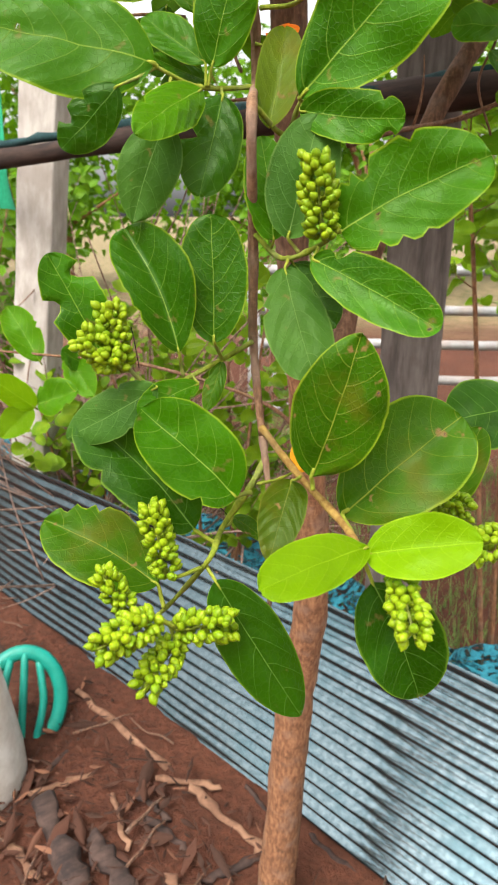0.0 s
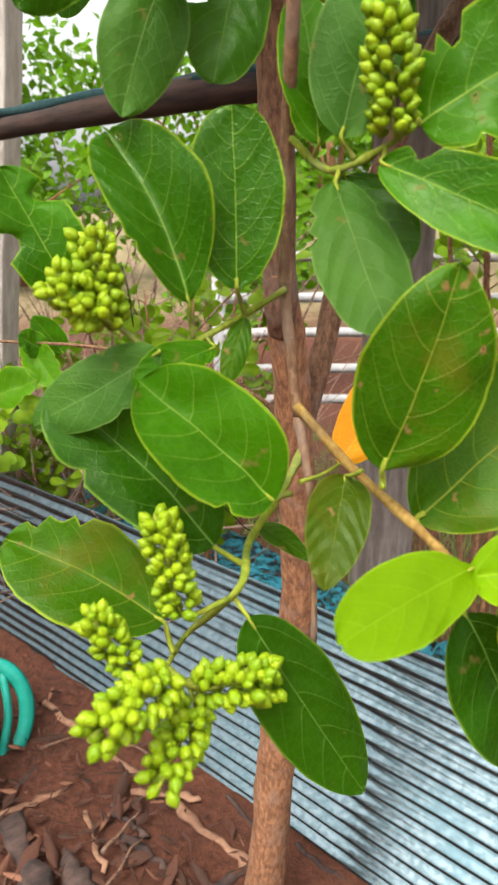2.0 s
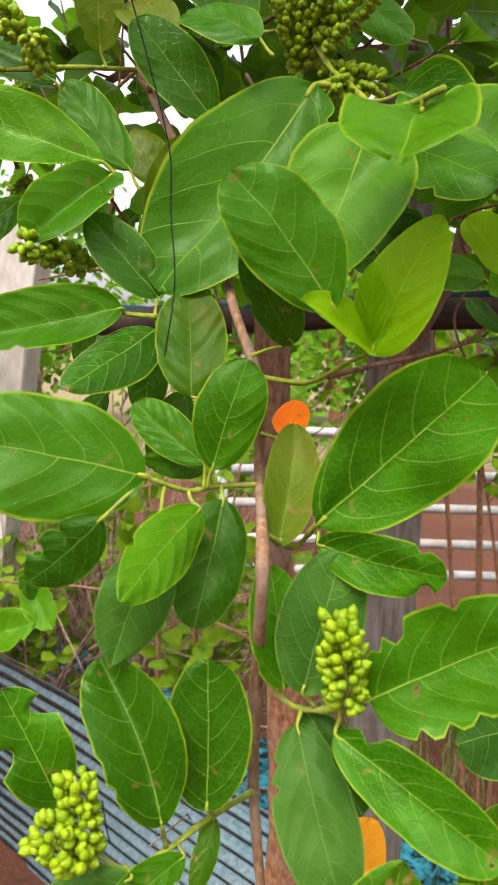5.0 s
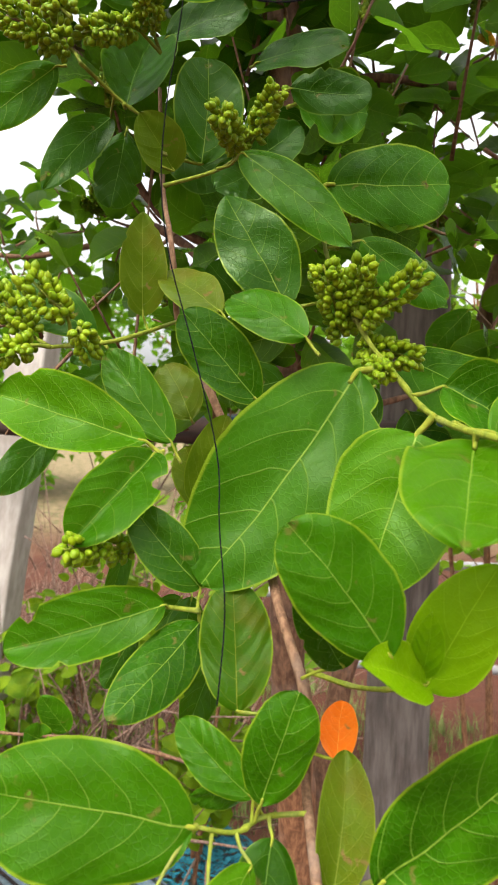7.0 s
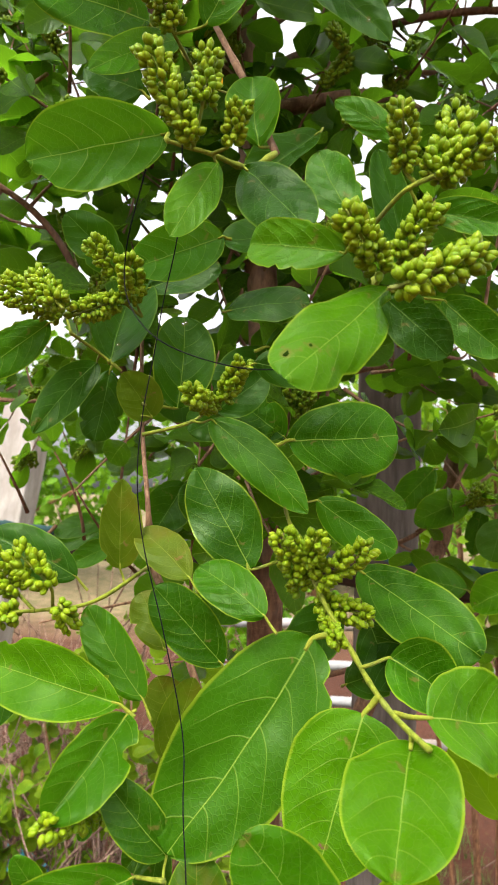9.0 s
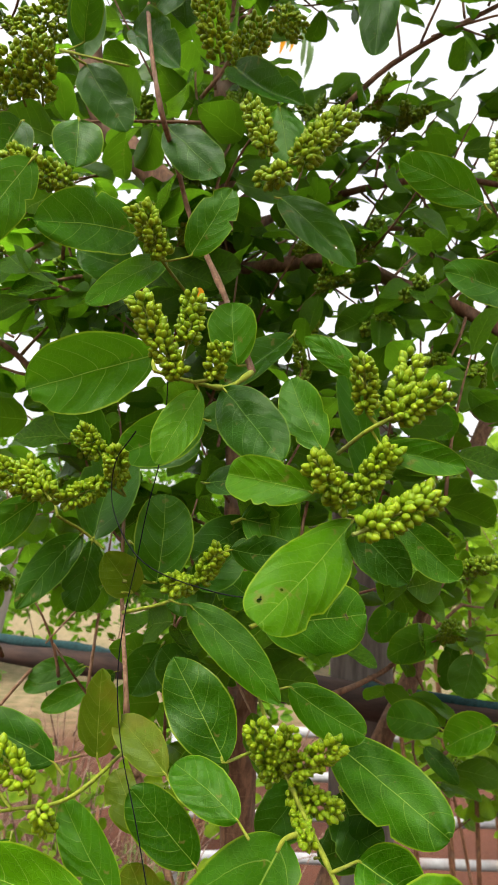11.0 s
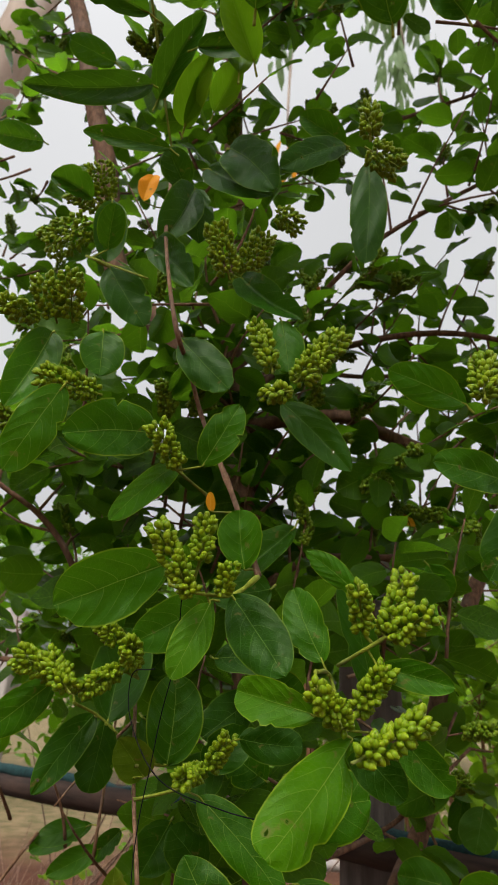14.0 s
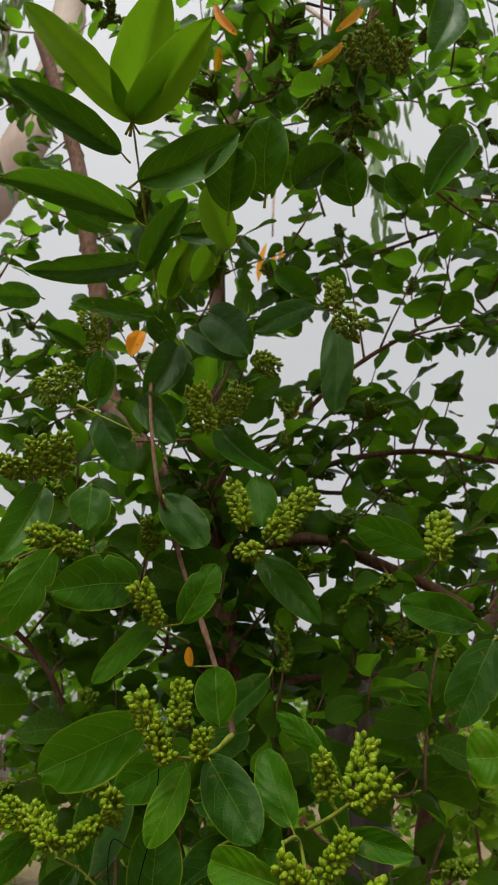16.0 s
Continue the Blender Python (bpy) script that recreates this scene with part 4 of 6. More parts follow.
leaf("mid", (0.037, 0.305, 1.394), (0.039, 0.307, 1.394), (0.095, 0.294, 1.424), 0.0202, (-0.310, -0.936, 0.166), 11, ((1, .27, .05, .34), (1, .16, .03, .2), (1, .62, .025, .22), (-1, .20, .03, .2), (-1, .36, .025, .22), (-1, .48, .03, .15)), tip_shape=0.38, base_shape=0.36)
leaf("mid", (0.030, 0.312, 1.388), (0.027, 0.304, 1.383), (0.073, 0.269, 1.360), 0.0119, (-0.387, -0.802, 0.455), 12, ((1, .17, .05, .5),), tip_shape=0.38)
leaf("grey", (0.018, 0.323, 1.383), (0.016, 0.319, 1.378), (0.027, 0.283, 1.338), 0.0141, (-0.137, -0.756, 0.640), 303, tip_shape=0.38)
leaf("dark", (0.017, 0.323, 1.383), (0.020, 0.325, 1.380), (0.036, 0.299, 1.357), 0.0100, (-0.288, -0.723, 0.628), 14)
leaf("gloss", (-0.013, 0.330, 1.335), (-0.016, 0.318, 1.345), (-0.017, 0.322, 1.401), 0.0152, (0.053, -0.996, 0.065), 15, tip_shape=0.38)
leaf("gloss", (-0.031, 0.322, 1.328), (-0.032, 0.316, 1.341), (-0.057, 0.330, 1.397), 0.0154, (0.142, -0.944, 0.297), 16, fold=0.75)
leaf("mid", (-0.055, 0.311, 1.334), (-0.072, 0.333, 1.337), (-0.092, 0.329, 1.384), 0.0138, (0.365, -0.929, 0.059), 17, ((1, .55, .10, .5), (-1, .75, .08, .6)))
leaf("grey", (-0.045, 0.315, 1.326), (-0.042, 0.309, 1.326), (-0.086, 0.305, 1.303), 0.0116, (-0.091, -0.935, 0.343), 18, tip_shape=0.64)
leaf("dark", (-0.015, 0.295, 1.254), (-0.026, 0.297, 1.261), (-0.078, 0.313, 1.312), 0.0186, (0.200, -0.855, 0.478), 301, fold=0.75, tip_shape=0.38)
leaf("mid", (0.001, 0.303, 1.277), (-0.006, 0.293, 1.279), (-0.045, 0.290, 1.321), 0.0186, (0.351, -0.900, 0.259), 302, ((1, .25, .03, .2),), tip_shape=0.38)
leaf("oldmid", (-0.041, 0.295, 1.220), (-0.044, 0.298, 1.231), (-0.101, 0.313, 1.259), 0.0190, (0.114, -0.754, 0.646), 21, ((-1, .88, .04, .35), (-1, .77, .03, .25), (-1, .65, .025, .2)), fold=0.75)
leaf("dark", (-0.020, 0.285, 1.249), (-0.015, 0.280, 1.243), (0.025, 0.269, 1.178), 0.0161, (0.277, -0.900, 0.336), 22, tip_shape=0.64)
leaf("shade", (0.023, 0.292, 1.289), (0.020, 0.303, 1.283), (0.009, 0.271, 1.260), 0.0107, (0.046, -0.584, 0.810), 23, tip_shape=0.64)
leaf("oldmid", (0.028, 0.284, 1.286), (0.027, 0.282, 1.293), (0.043, 0.272, 1.355), 0.0198, (-0.300, -0.951, -0.071), 24, WHOLE, tip_shape=0.64)
leaf("oldmid", (0.046, 0.273, 1.265), (0.043, 0.295, 1.269), (0.095, 0.300, 1.316), 0.0255, (-0.302, -0.850, 0.432), 25, WHOLE, tip_shape=0.38)
leaf("young", (0.050, 0.275, 1.258), (0.049, 0.258, 1.271), (0.007, 0.222, 1.275), 0.0116, (0.591, -0.305, 0.747), 26, tip_shape=0.44)
leaf("young", (0.047, 0.274, 1.262), (0.048, 0.258, 1.268), (0.088, 0.240, 1.283), 0.0132, (-0.262, -0.757, 0.598), 27)
leaf("dark", (0.050, 0.275, 1.258), (0.055, 0.275, 1.245), (0.077, 0.260, 1.194), 0.0185, (0.012, -0.955, 0.297), 317, WHOLE, tip_shape=0.64)
leaf("oldmid", (0.125, 0.418, 1.206), (0.128, 0.419, 1.218), (0.148, 0.425, 1.272), 0.0139, (-0.388, -0.887, 0.249), 29)
leaf("dark", (0.225, 0.539, 1.251), (0.217, 0.538, 1.254), (0.157, 0.529, 1.245), 0.0306, (0.044, -0.836, 0.547), 30)
leaf("mid", (-0.027, 0.324, 1.329), (-0.024, 0.321, 1.325), (-0.049, 0.300, 1.317), 0.0078, (0.301, -0.649, 0.698), 31)
leaf("oldmid", (-0.013, 0.330, 1.335), (-0.013, 0.330, 1.334), (-0.020, 0.314, 1.315), 0.0049, (0.058, -0.770, 0.635), 32)
leaf("oldmid", (-0.013, 0.309, 1.256), (-0.008, 0.326, 1.254), (0.008, 0.305, 1.251), 0.0043, (-0.426, -0.444, 0.788), 33, tip_shape=0.64)
leaf("orange", (0.004, 0.301, 1.282), (0.023, 0.329, 1.278), (0.055, 0.351, 1.318), 0.0134, (-0.233, -0.757, 0.610), 34)
leaf("mid", (-0.020, 0.356, 1.457), (-0.020, 0.356, 1.467), (-0.050, 0.369, 1.491), 0.0094, (-0.134, -0.939, 0.316), 35)
leaf("mid", (-0.015, 0.361, 1.457), (-0.020, 0.372, 1.462), (-0.043, 0.352, 1.469), 0.0053, (0.655, -0.755, 0.031), 36)
leaf("oldmid", (0.002, 0.370, 1.492), (-0.026, 0.376, 1.492), (-0.029, 0.399, 1.540), 0.0157, (-0.032, -0.902, 0.430), 37)
leaf("gloss", (-0.043, 0.400, 1.526), (-0.043, 0.401, 1.520), (-0.074, 0.356, 1.498), 0.0133, (0.313, -0.574, 0.756), 38)
leaf("mid", (-0.058, 0.402, 1.527), (-0.058, 0.397, 1.529), (-0.121, 0.378, 1.515), 0.0146, (0.148, -0.859, 0.490), 39, ((-1, .82, .05, .4), (1, .7, .03, .2)))
leaf("mid", (-0.063, 0.433, 1.594), (-0.067, 0.428, 1.593), (-0.097, 0.388, 1.558), 0.0155, (0.320, -0.751, 0.578), 40, ((1, .3, .09, .35),), fold=0.75)
leaf("light", (-0.063, 0.428, 1.592), (-0.071, 0.428, 1.598), (-0.141, 0.426, 1.619), 0.0185, (0.111, -0.955, 0.274), 41, fold=0.4, base_shape=0.7)
leaf("mid", (-0.055, 0.436, 1.588), (-0.060, 0.438, 1.598), (-0.094, 0.449, 1.645), 0.0125, (0.060, -0.960, 0.275), 42, ((1, .35, .05, .4),))
leaf("big", (0.042, 0.426, 1.639), (0.027, 0.422, 1.635), (-0.043, 0.400, 1.538), 0.0320, (-0.107, -0.950, 0.294), 43, ((1, .12, .03, .25), (-1, .93, .04, .5)))
leaf("light", (0.054, 0.389, 1.616), (0.047, 0.390, 1.607), (0.022, 0.369, 1.542), 0.0276, (-0.249, -0.888, 0.388), 44, WHOLE, tip_shape=0.6, base_shape=0.4)
leaf("light", (0.060, 0.357, 1.609), (0.060, 0.358, 1.605), (0.039, 0.308, 1.575), 0.0231, (-0.097, -0.493, 0.865), 45, WHOLE)
leaf("mid", (0.043, 0.354, 1.512), (0.026, 0.339, 1.528), (-0.012, 0.336, 1.575), 0.0182, (0.154, -0.985, 0.075), 46)
leaf("dark", (-0.002, 0.365, 1.510), (0.014, 0.364, 1.515), (-0.007, 0.346, 1.549), 0.0096, (0.406, -0.881, -0.243), 47)
leaf("young", (0.043, 0.354, 1.512), (0.043, 0.352, 1.512), (0.061, 0.335, 1.562), 0.0160, (-0.600, -0.799, -0.043), 48, tip_shape=0.64)
leaf("young", (0.043, 0.354, 1.512), (0.044, 0.352, 1.513), (0.013, 0.326, 1.530), 0.0110, (0.713, -0.584, 0.388), 49, tip_shape=0.64)
leaf("young", (0.043, 0.354, 1.512), (0.042, 0.354, 1.515), (0.039, 0.336, 1.544), 0.0062, (-0.402, -0.762, -0.509), 51, tip_shape=0.64)
leaf("red", (0.003, 0.372, 1.478), (0.014, 0.367, 1.477), (0.020, 0.389, 1.494), 0.0079, (-0.103, -0.589, 0.802), 52)
leaf("gloss", (-0.044, 0.400, 1.526), (-0.043, 0.405, 1.535), (-0.073, 0.401, 1.571), 0.0124, (0.309, -0.941, 0.137), 53)
leaf("olive", (-0.050, 0.436, 1.558), (-0.048, 0.435, 1.569), (-0.034, 0.428, 1.612), 0.0114, (-0.137, -0.984, -0.113), 54)
leaf("gloss", (-0.014, 0.429, 1.609), (-0.019, 0.428, 1.619), (-0.056, 0.419, 1.659), 0.0145, (0.185, -0.982, -0.048), 55, WHOLE)
leaf("mid", (0.006, 0.405, 1.640), (-0.000, 0.408, 1.648), (-0.035, 0.428, 1.672), 0.0133, (-0.184, -0.871, 0.455), 56, WHOLE)
leaf("gloss", (0.025, 0.454, 1.676), (-0.005, 0.446, 1.667), (-0.038, 0.452, 1.723), 0.0190, (0.050, -0.991, 0.126), 57, WHOLE, tip_shape=0.64)
leaf("olive", (-0.033, 0.433, 1.655), (-0.038, 0.437, 1.662), (-0.069, 0.467, 1.687), 0.0120, (-0.263, -0.765, 0.588), 58)
leaf("olive", (-0.076, 0.469, 1.655), (-0.079, 0.468, 1.663), (-0.079, 0.454, 1.713), 0.0123, (0.122, -0.954, -0.274), 59, tip_shape=0.64)
leaf("mid", (-0.043, 0.506, 1.755), (-0.030, 0.475, 1.753), (0.025, 0.443, 1.701), 0.0138, (-0.224, -0.916, 0.333), 60, WHOLE, tip_shape=0.64)
leaf("mid", (0.011, 0.490, 1.740), (0.019, 0.490, 1.744), (0.092, 0.495, 1.752), 0.0252, (0.042, -0.982, 0.184), 61, WHOLE, tip_shape=0.40)
leaf("mid", (0.016, 0.463, 1.702), (0.034, 0.464, 1.707), (0.084, 0.467, 1.679), 0.0140, (0.121, -0.989, 0.087), 62)
leaf("mid", (0.078, 0.567, 1.657), (0.083, 0.561, 1.658), (0.144, 0.489, 1.616), 0.0242, (-0.448, -0.702, 0.553), 63)
leaf("mid", (0.049, 0.408, 1.624), (0.064, 0.410, 1.629), (0.093, 0.398, 1.613), 0.0174, (-0.163, -0.911, 0.379), 64, WHOLE)
leaf("light", (0.057, 0.375, 1.612), (0.074, 0.379, 1.609), (0.124, 0.394, 1.604), 0.0242, (0.273, -0.769, 0.579), 65, WHOLE)
leaf("young", (0.129, 0.409, 1.540), (0.125, 0.413, 1.550), (0.106, 0.432, 1.581), 0.0103, (-0.251, -0.879, 0.406), 66)
leaf("mid", (-0.058, 0.383, 1.877), (-0.060, 0.409, 1.895), (-0.123, 0.380, 1.861), 0.0212, (0.482, -0.862, -0.154), 67, ((1, .95, .03, .3),), tip_shape=0.40, base_shape=0.66, fold=0.15)
leaf("light", (-0.036, 0.385, 1.873), (-0.034, 0.384, 1.868), (-0.052, 0.362, 1.827), 0.0111, (0.278, -0.887, 0.368), 68)
leaf("mid", (-0.054, 0.449, 1.962), (-0.060, 0.450, 1.975), (-0.098, 0.392, 1.917), 0.0097, (0.727, -0.659, 0.194), 69)
leaf("mid", (-0.005, 0.415, 1.895), (-0.012, 0.414, 1.894), (-0.017, 0.414, 1.934), 0.0146, (-0.071, -0.997, -0.007), 70)
leaf("dark", (-0.022, 0.401, 1.877), (-0.020, 0.400, 1.875), (0.007, 0.359, 1.830), 0.0168, (-0.502, -0.771, 0.393), 71, WHOLE)
leaf("mid", (0.034, 0.368, 1.830), (0.031, 0.369, 1.837), (0.015, 0.385, 1.881), 0.0122, (-0.350, -0.914, 0.204), 72)
leaf("light", (0.021, 0.338, 1.831), (0.021, 0.336, 1.810), (-0.019, 0.358, 1.820), 0.0117, (-0.481, -0.876, -0.030), 73, tip_shape=0.38)
leaf("light", (0.039, 0.357, 1.803), (0.042, 0.346, 1.799), (-0.003, 0.301, 1.756), 0.0164, (0.282, -0.794, 0.539), 74, ((1, .12, .08, .6), (1, .72, .04, .22)), tip_shape=0.38, base_shape=0.62)
leaf("mid", (0.061, 0.347, 1.851), (0.050, 0.366, 1.877), (0.020, 0.374, 1.901), 0.0075, (-0.365, -0.917, -0.161), 75, tip_shape=0.64)
leaf("dark", (0.039, 0.357, 1.803), (0.044, 0.358, 1.798), (0.069, 0.346, 1.771), 0.0117, (-0.447, -0.894, -0.024), 76)
leaf("mid", (0.039, 0.357, 1.803), (0.073, 0.365, 1.801), (0.095, 0.349, 1.775), 0.0107, (-0.477, -0.869, 0.131), 77, ((1, .8, .05, .4),))
leaf("mid", (0.051, 0.347, 1.844), (0.057, 0.347, 1.835), (0.095, 0.337, 1.826), 0.0084, (-0.248, -0.968, -0.040), 78, tip_shape=0.64)
leaf("mid", (-0.021, 0.531, 1.887), (-0.027, 0.527, 1.887), (-0.081, 0.488, 1.850), 0.0185, (0.518, -0.844, 0.139), 79)
leaf("dark", (-0.091, 0.543, 1.854), (-0.097, 0.540, 1.862), (-0.133, 0.518, 1.893), 0.0163, (0.342, -0.908, -0.241), 80)
leaf("gloss", (-0.076, 0.517, 1.766), (-0.053, 0.531, 1.766), (-0.051, 0.526, 1.829), 0.0212, (0.031, -0.997, -0.076), 81)
leaf("dark", (-0.028, 0.512, 1.768), (-0.026, 0.531, 1.765), (0.007, 0.528, 1.793), 0.0155, (-0.128, -0.991, 0.031), 82)
leaf("mid", (0.000, 0.553, 1.813), (0.008, 0.553, 1.817), (0.053, 0.552, 1.812), 0.0237, (-0.030, -0.998, -0.047), 83)
leaf("dark", (-0.105, 0.517, 1.798), (-0.112, 0.549, 1.798), (-0.144, 0.517, 1.747), 0.0134, (0.335, -0.878, 0.341), 84, tip_shape=0.64)
leaf("dark", (-0.103, 0.564, 1.799), (-0.104, 0.562, 1.795), (-0.110, 0.547, 1.744), 0.0153, (0.158, -0.957, 0.245), 85)
leaf("olive", (-0.076, 0.517, 1.758), (-0.069, 0.523, 1.758), (-0.088, 0.505, 1.784), 0.0141, (0.419, -0.864, -0.280), 86)
leaf("mid", (-0.137, 0.535, 1.822), (-0.143, 0.534, 1.821), (-0.191, 0.527, 1.779), 0.0146, (0.191, -0.980, -0.057), 87, tip_shape=0.64)
leaf("dark", (-0.100, 0.490, 1.647), (-0.107, 0.489, 1.655), (-0.160, 0.486, 1.680), 0.0150, (0.193, -0.950, 0.246), 88)
leaf("dark", (-0.013, 0.477, 1.786), (-0.005, 0.476, 1.789), (0.038, 0.470, 1.786), 0.0131, (-0.135, -0.989, 0.060), 89)
leaf("dark", (-0.099, 0.516, 1.793), (-0.099, 0.522, 1.793), (-0.089, 0.576, 1.869), 0.0221, (0.209, -0.804, 0.556), 90)
leaf("mid", (-0.077, 0.489, 2.006), (-0.082, 0.484, 2.008), (-0.140, 0.431, 1.986), 0.0219, (0.654, -0.751, 0.089), 91)
leaf("mid", (-0.061, 0.425, 1.961), (-0.044, 0.420, 1.964), (-0.021, 0.407, 2.007), 0.0132, (-0.108, -0.968, -0.227), 92)
leaf("dark", (0.011, 0.455, 2.031), (0.015, 0.452, 2.029), (0.060, 0.424, 1.972), 0.0140, (-0.392, -0.909, 0.144), 93, tip_shape=0.64)
leaf("mid", (0.166, 0.451, 2.033), (0.159, 0.449, 2.039), (0.094, 0.435, 2.057), 0.0158, (0.112, -0.939, -0.326), 94)
leaf("mid", (0.230, 0.516, 1.991), (0.223, 0.513, 1.996), (0.147, 0.479, 2.002), 0.0169, (0.398, -0.905, -0.151), 95)
leaf("dark", (0.102, 0.512, 2.328), (0.102, 0.512, 2.324), (0.094, 0.500, 2.199), 0.0178, (-0.238, -0.965, 0.108), 96)
leaf("dark", (0.075, 0.481, 2.310), (0.070, 0.478, 2.309), (0.011, 0.450, 2.256), 0.0143, (0.484, -0.872, -0.068), 97)
leaf("youngd", (-0.099, 0.255, 2.273), (-0.105, 0.250, 2.279), (-0.174, 0.190, 2.308), 0.0134, (0.278, -0.662, -0.696), 98, fold=0.75, tip_shape=0.64)
leaf("youngd", (-0.107, 0.262, 2.278), (-0.106, 0.256, 2.287), (-0.087, 0.187, 2.338), 0.0196, (0.077, -0.580, -0.811), 99, fold=0.75, tip_shape=0.64)
leaf("youngd", (-0.109, 0.255, 2.271), (-0.105, 0.250, 2.279), (-0.054, 0.196, 2.322), 0.0156, (-0.016, -0.635, -0.772), 100, fold=0.75, tip_shape=0.64)
leaf("dark", (-0.105, 0.269, 2.259), (-0.112, 0.265, 2.264), (-0.186, 0.226, 2.278), 0.0126, (0.271, -0.741, -0.615), 101, fold=0.75, tip_shape=0.64)
leaf("dark", (-0.095, 0.323, 2.250), (-0.103, 0.320, 2.254), (-0.201, 0.292, 2.257), 0.0129, (0.225, -0.827, -0.514), 102, fold=0.75, tip_shape=0.64)
leaf("mid", (-0.111, 0.316, 2.282), (-0.104, 0.314, 2.289), (-0.027, 0.282, 2.321), 0.0188, (-0.052, -0.769, -0.637), 103, fold=0.75, tip_shape=0.64)
leaf("mid", (0.000, 0.335, 2.295), (-0.000, 0.329, 2.304), (-0.002, 0.284, 2.344), 0.0195, (-0.081, -0.656, -0.750), 104, fold=0.75)
leaf("mid", (-0.030, 0.333, 2.270), (-0.030, 0.327, 2.279), (-0.028, 0.292, 2.313), 0.0205, (-0.044, -0.684, -0.728), 105, fold=0.75)
leaf("youngd", (-0.081, 0.437, 2.257), (-0.078, 0.431, 2.265), (-0.060, 0.382, 2.295), 0.0129, (-0.131, -0.563, -0.816), 106, fold=0.75, tip_shape=0.64)
leaf("youngd", (-0.037, 0.388, 2.273), (-0.037, 0.389, 2.285), (-0.040, 0.410, 2.377), 0.0149, (-0.046, -0.974, 0.221), 107, fold=0.75, tip_shape=0.64)
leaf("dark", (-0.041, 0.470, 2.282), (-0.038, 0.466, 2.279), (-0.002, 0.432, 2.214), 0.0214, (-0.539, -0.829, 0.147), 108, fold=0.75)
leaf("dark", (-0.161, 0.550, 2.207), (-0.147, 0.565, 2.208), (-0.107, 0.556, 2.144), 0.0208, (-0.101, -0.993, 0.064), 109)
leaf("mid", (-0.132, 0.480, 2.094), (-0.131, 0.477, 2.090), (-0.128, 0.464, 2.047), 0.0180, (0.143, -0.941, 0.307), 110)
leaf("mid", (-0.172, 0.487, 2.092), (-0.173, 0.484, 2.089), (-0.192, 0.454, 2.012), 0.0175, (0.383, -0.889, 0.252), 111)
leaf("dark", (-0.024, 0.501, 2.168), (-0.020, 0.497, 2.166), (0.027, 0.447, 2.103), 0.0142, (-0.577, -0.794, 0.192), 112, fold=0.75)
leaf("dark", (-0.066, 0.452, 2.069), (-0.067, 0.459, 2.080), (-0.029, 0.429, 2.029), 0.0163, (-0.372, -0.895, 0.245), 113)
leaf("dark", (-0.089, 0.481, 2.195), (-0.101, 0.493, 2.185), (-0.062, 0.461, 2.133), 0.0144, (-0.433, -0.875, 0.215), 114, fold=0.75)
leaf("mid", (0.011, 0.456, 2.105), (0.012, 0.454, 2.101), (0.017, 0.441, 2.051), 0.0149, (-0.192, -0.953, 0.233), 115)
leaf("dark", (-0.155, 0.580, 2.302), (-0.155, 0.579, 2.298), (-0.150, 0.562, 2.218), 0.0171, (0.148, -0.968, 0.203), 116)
leaf("mid", (0.165, 0.396, 2.376), (0.159, 0.394, 2.385), (0.128, 0.380, 2.408), 0.0190, (-0.175, -0.730, -0.661), 117, fold=0.75)
leaf("mid", (0.210, 0.360, 2.446), (0.206, 0.361, 2.443), (0.161, 0.372, 2.371), 0.0186, (-0.042, -0.992, -0.117), 118, fold=0.75)
leaf("mid", (0.165, 0.272, 2.522), (0.163, 0.273, 2.518), (0.141, 0.281, 2.448), 0.0172, (-0.179, -0.982, -0.064), 119, fold=0.75)
leaf("light", (0.171, 0.350, 1.877), (0.164, 0.353, 1.880), (0.141, 0.363, 1.878), 0.0176, (-0.406, -0.891, 0.204), 120)
leaf("dark", (0.212, 0.451, 1.973), (0.208, 0.450, 1.970), (0.169, 0.447, 1.906), 0.0185, (-0.274, -0.936, 0.220), 121)
leaf("mid", (0.193, 0.657, 1.954), (0.197, 0.657, 1.950), (0.215, 0.654, 1.915), 0.0166, (-0.218, -0.975, -0.042), 122)
leaf("mid", (-0.139, 0.404, 2.012), (-0.141, 0.403, 2.008), (-0.166, 0.387, 1.943), 0.0156, (0.526, -0.850, 0.002), 123)
leaf("dark", (-0.092, 0.625, 2.040), (-0.099, 0.624, 2.046), (-0.147, 0.615, 2.058), 0.0235, (0.171, -0.985, -0.025), 124)
leaf("mid", (0.100, 0.417, 2.378), (0.098, 0.412, 2.387), (0.083, 0.380, 2.421), 0.0226, (-0.156, -0.671, -0.725), 125, fold=0.75)
leaf("dark", (0.031, 0.414, 2.396), (0.037, 0.409, 2.403), (0.082, 0.378, 2.422), 0.0192, (-0.246, -0.742, -0.623), 126, fold=0.75)
leaf("orange", (-0.092, 0.526, 2.254), (-0.116, 0.521, 2.256), (-0.110, 0.528, 2.294), 0.0092, (0.197, -0.968, 0.156), 127, fold=0.75)
leaf("orange", (0.267, 0.886, 2.035), (0.263, 0.888, 2.045), (0.249, 0.898, 2.065), 0.0073, (-0.371, -0.910, 0.184), 128, fold=0.75)
leaf("orange", (-0.016, 0.440, 1.938), (-0.035, 0.434, 1.936), (-0.037, 0.433, 1.950), 0.0033, (0.005, -0.991, -0.130), 129, fold=0.75)
leaf("orange", (0.120, 0.853, 2.399), (0.115, 0.851, 2.396), (0.098, 0.844, 2.371), 0.0088, (0.171, -0.975, 0.141), 130, fold=0.75)
leaf("orange", (-0.051, 0.376, 2.498), (-0.050, 0.369, 2.506), (-0.048, 0.351, 2.519), 0.0045, (-0.007, -0.576, -0.817), 131, fold=0.75)
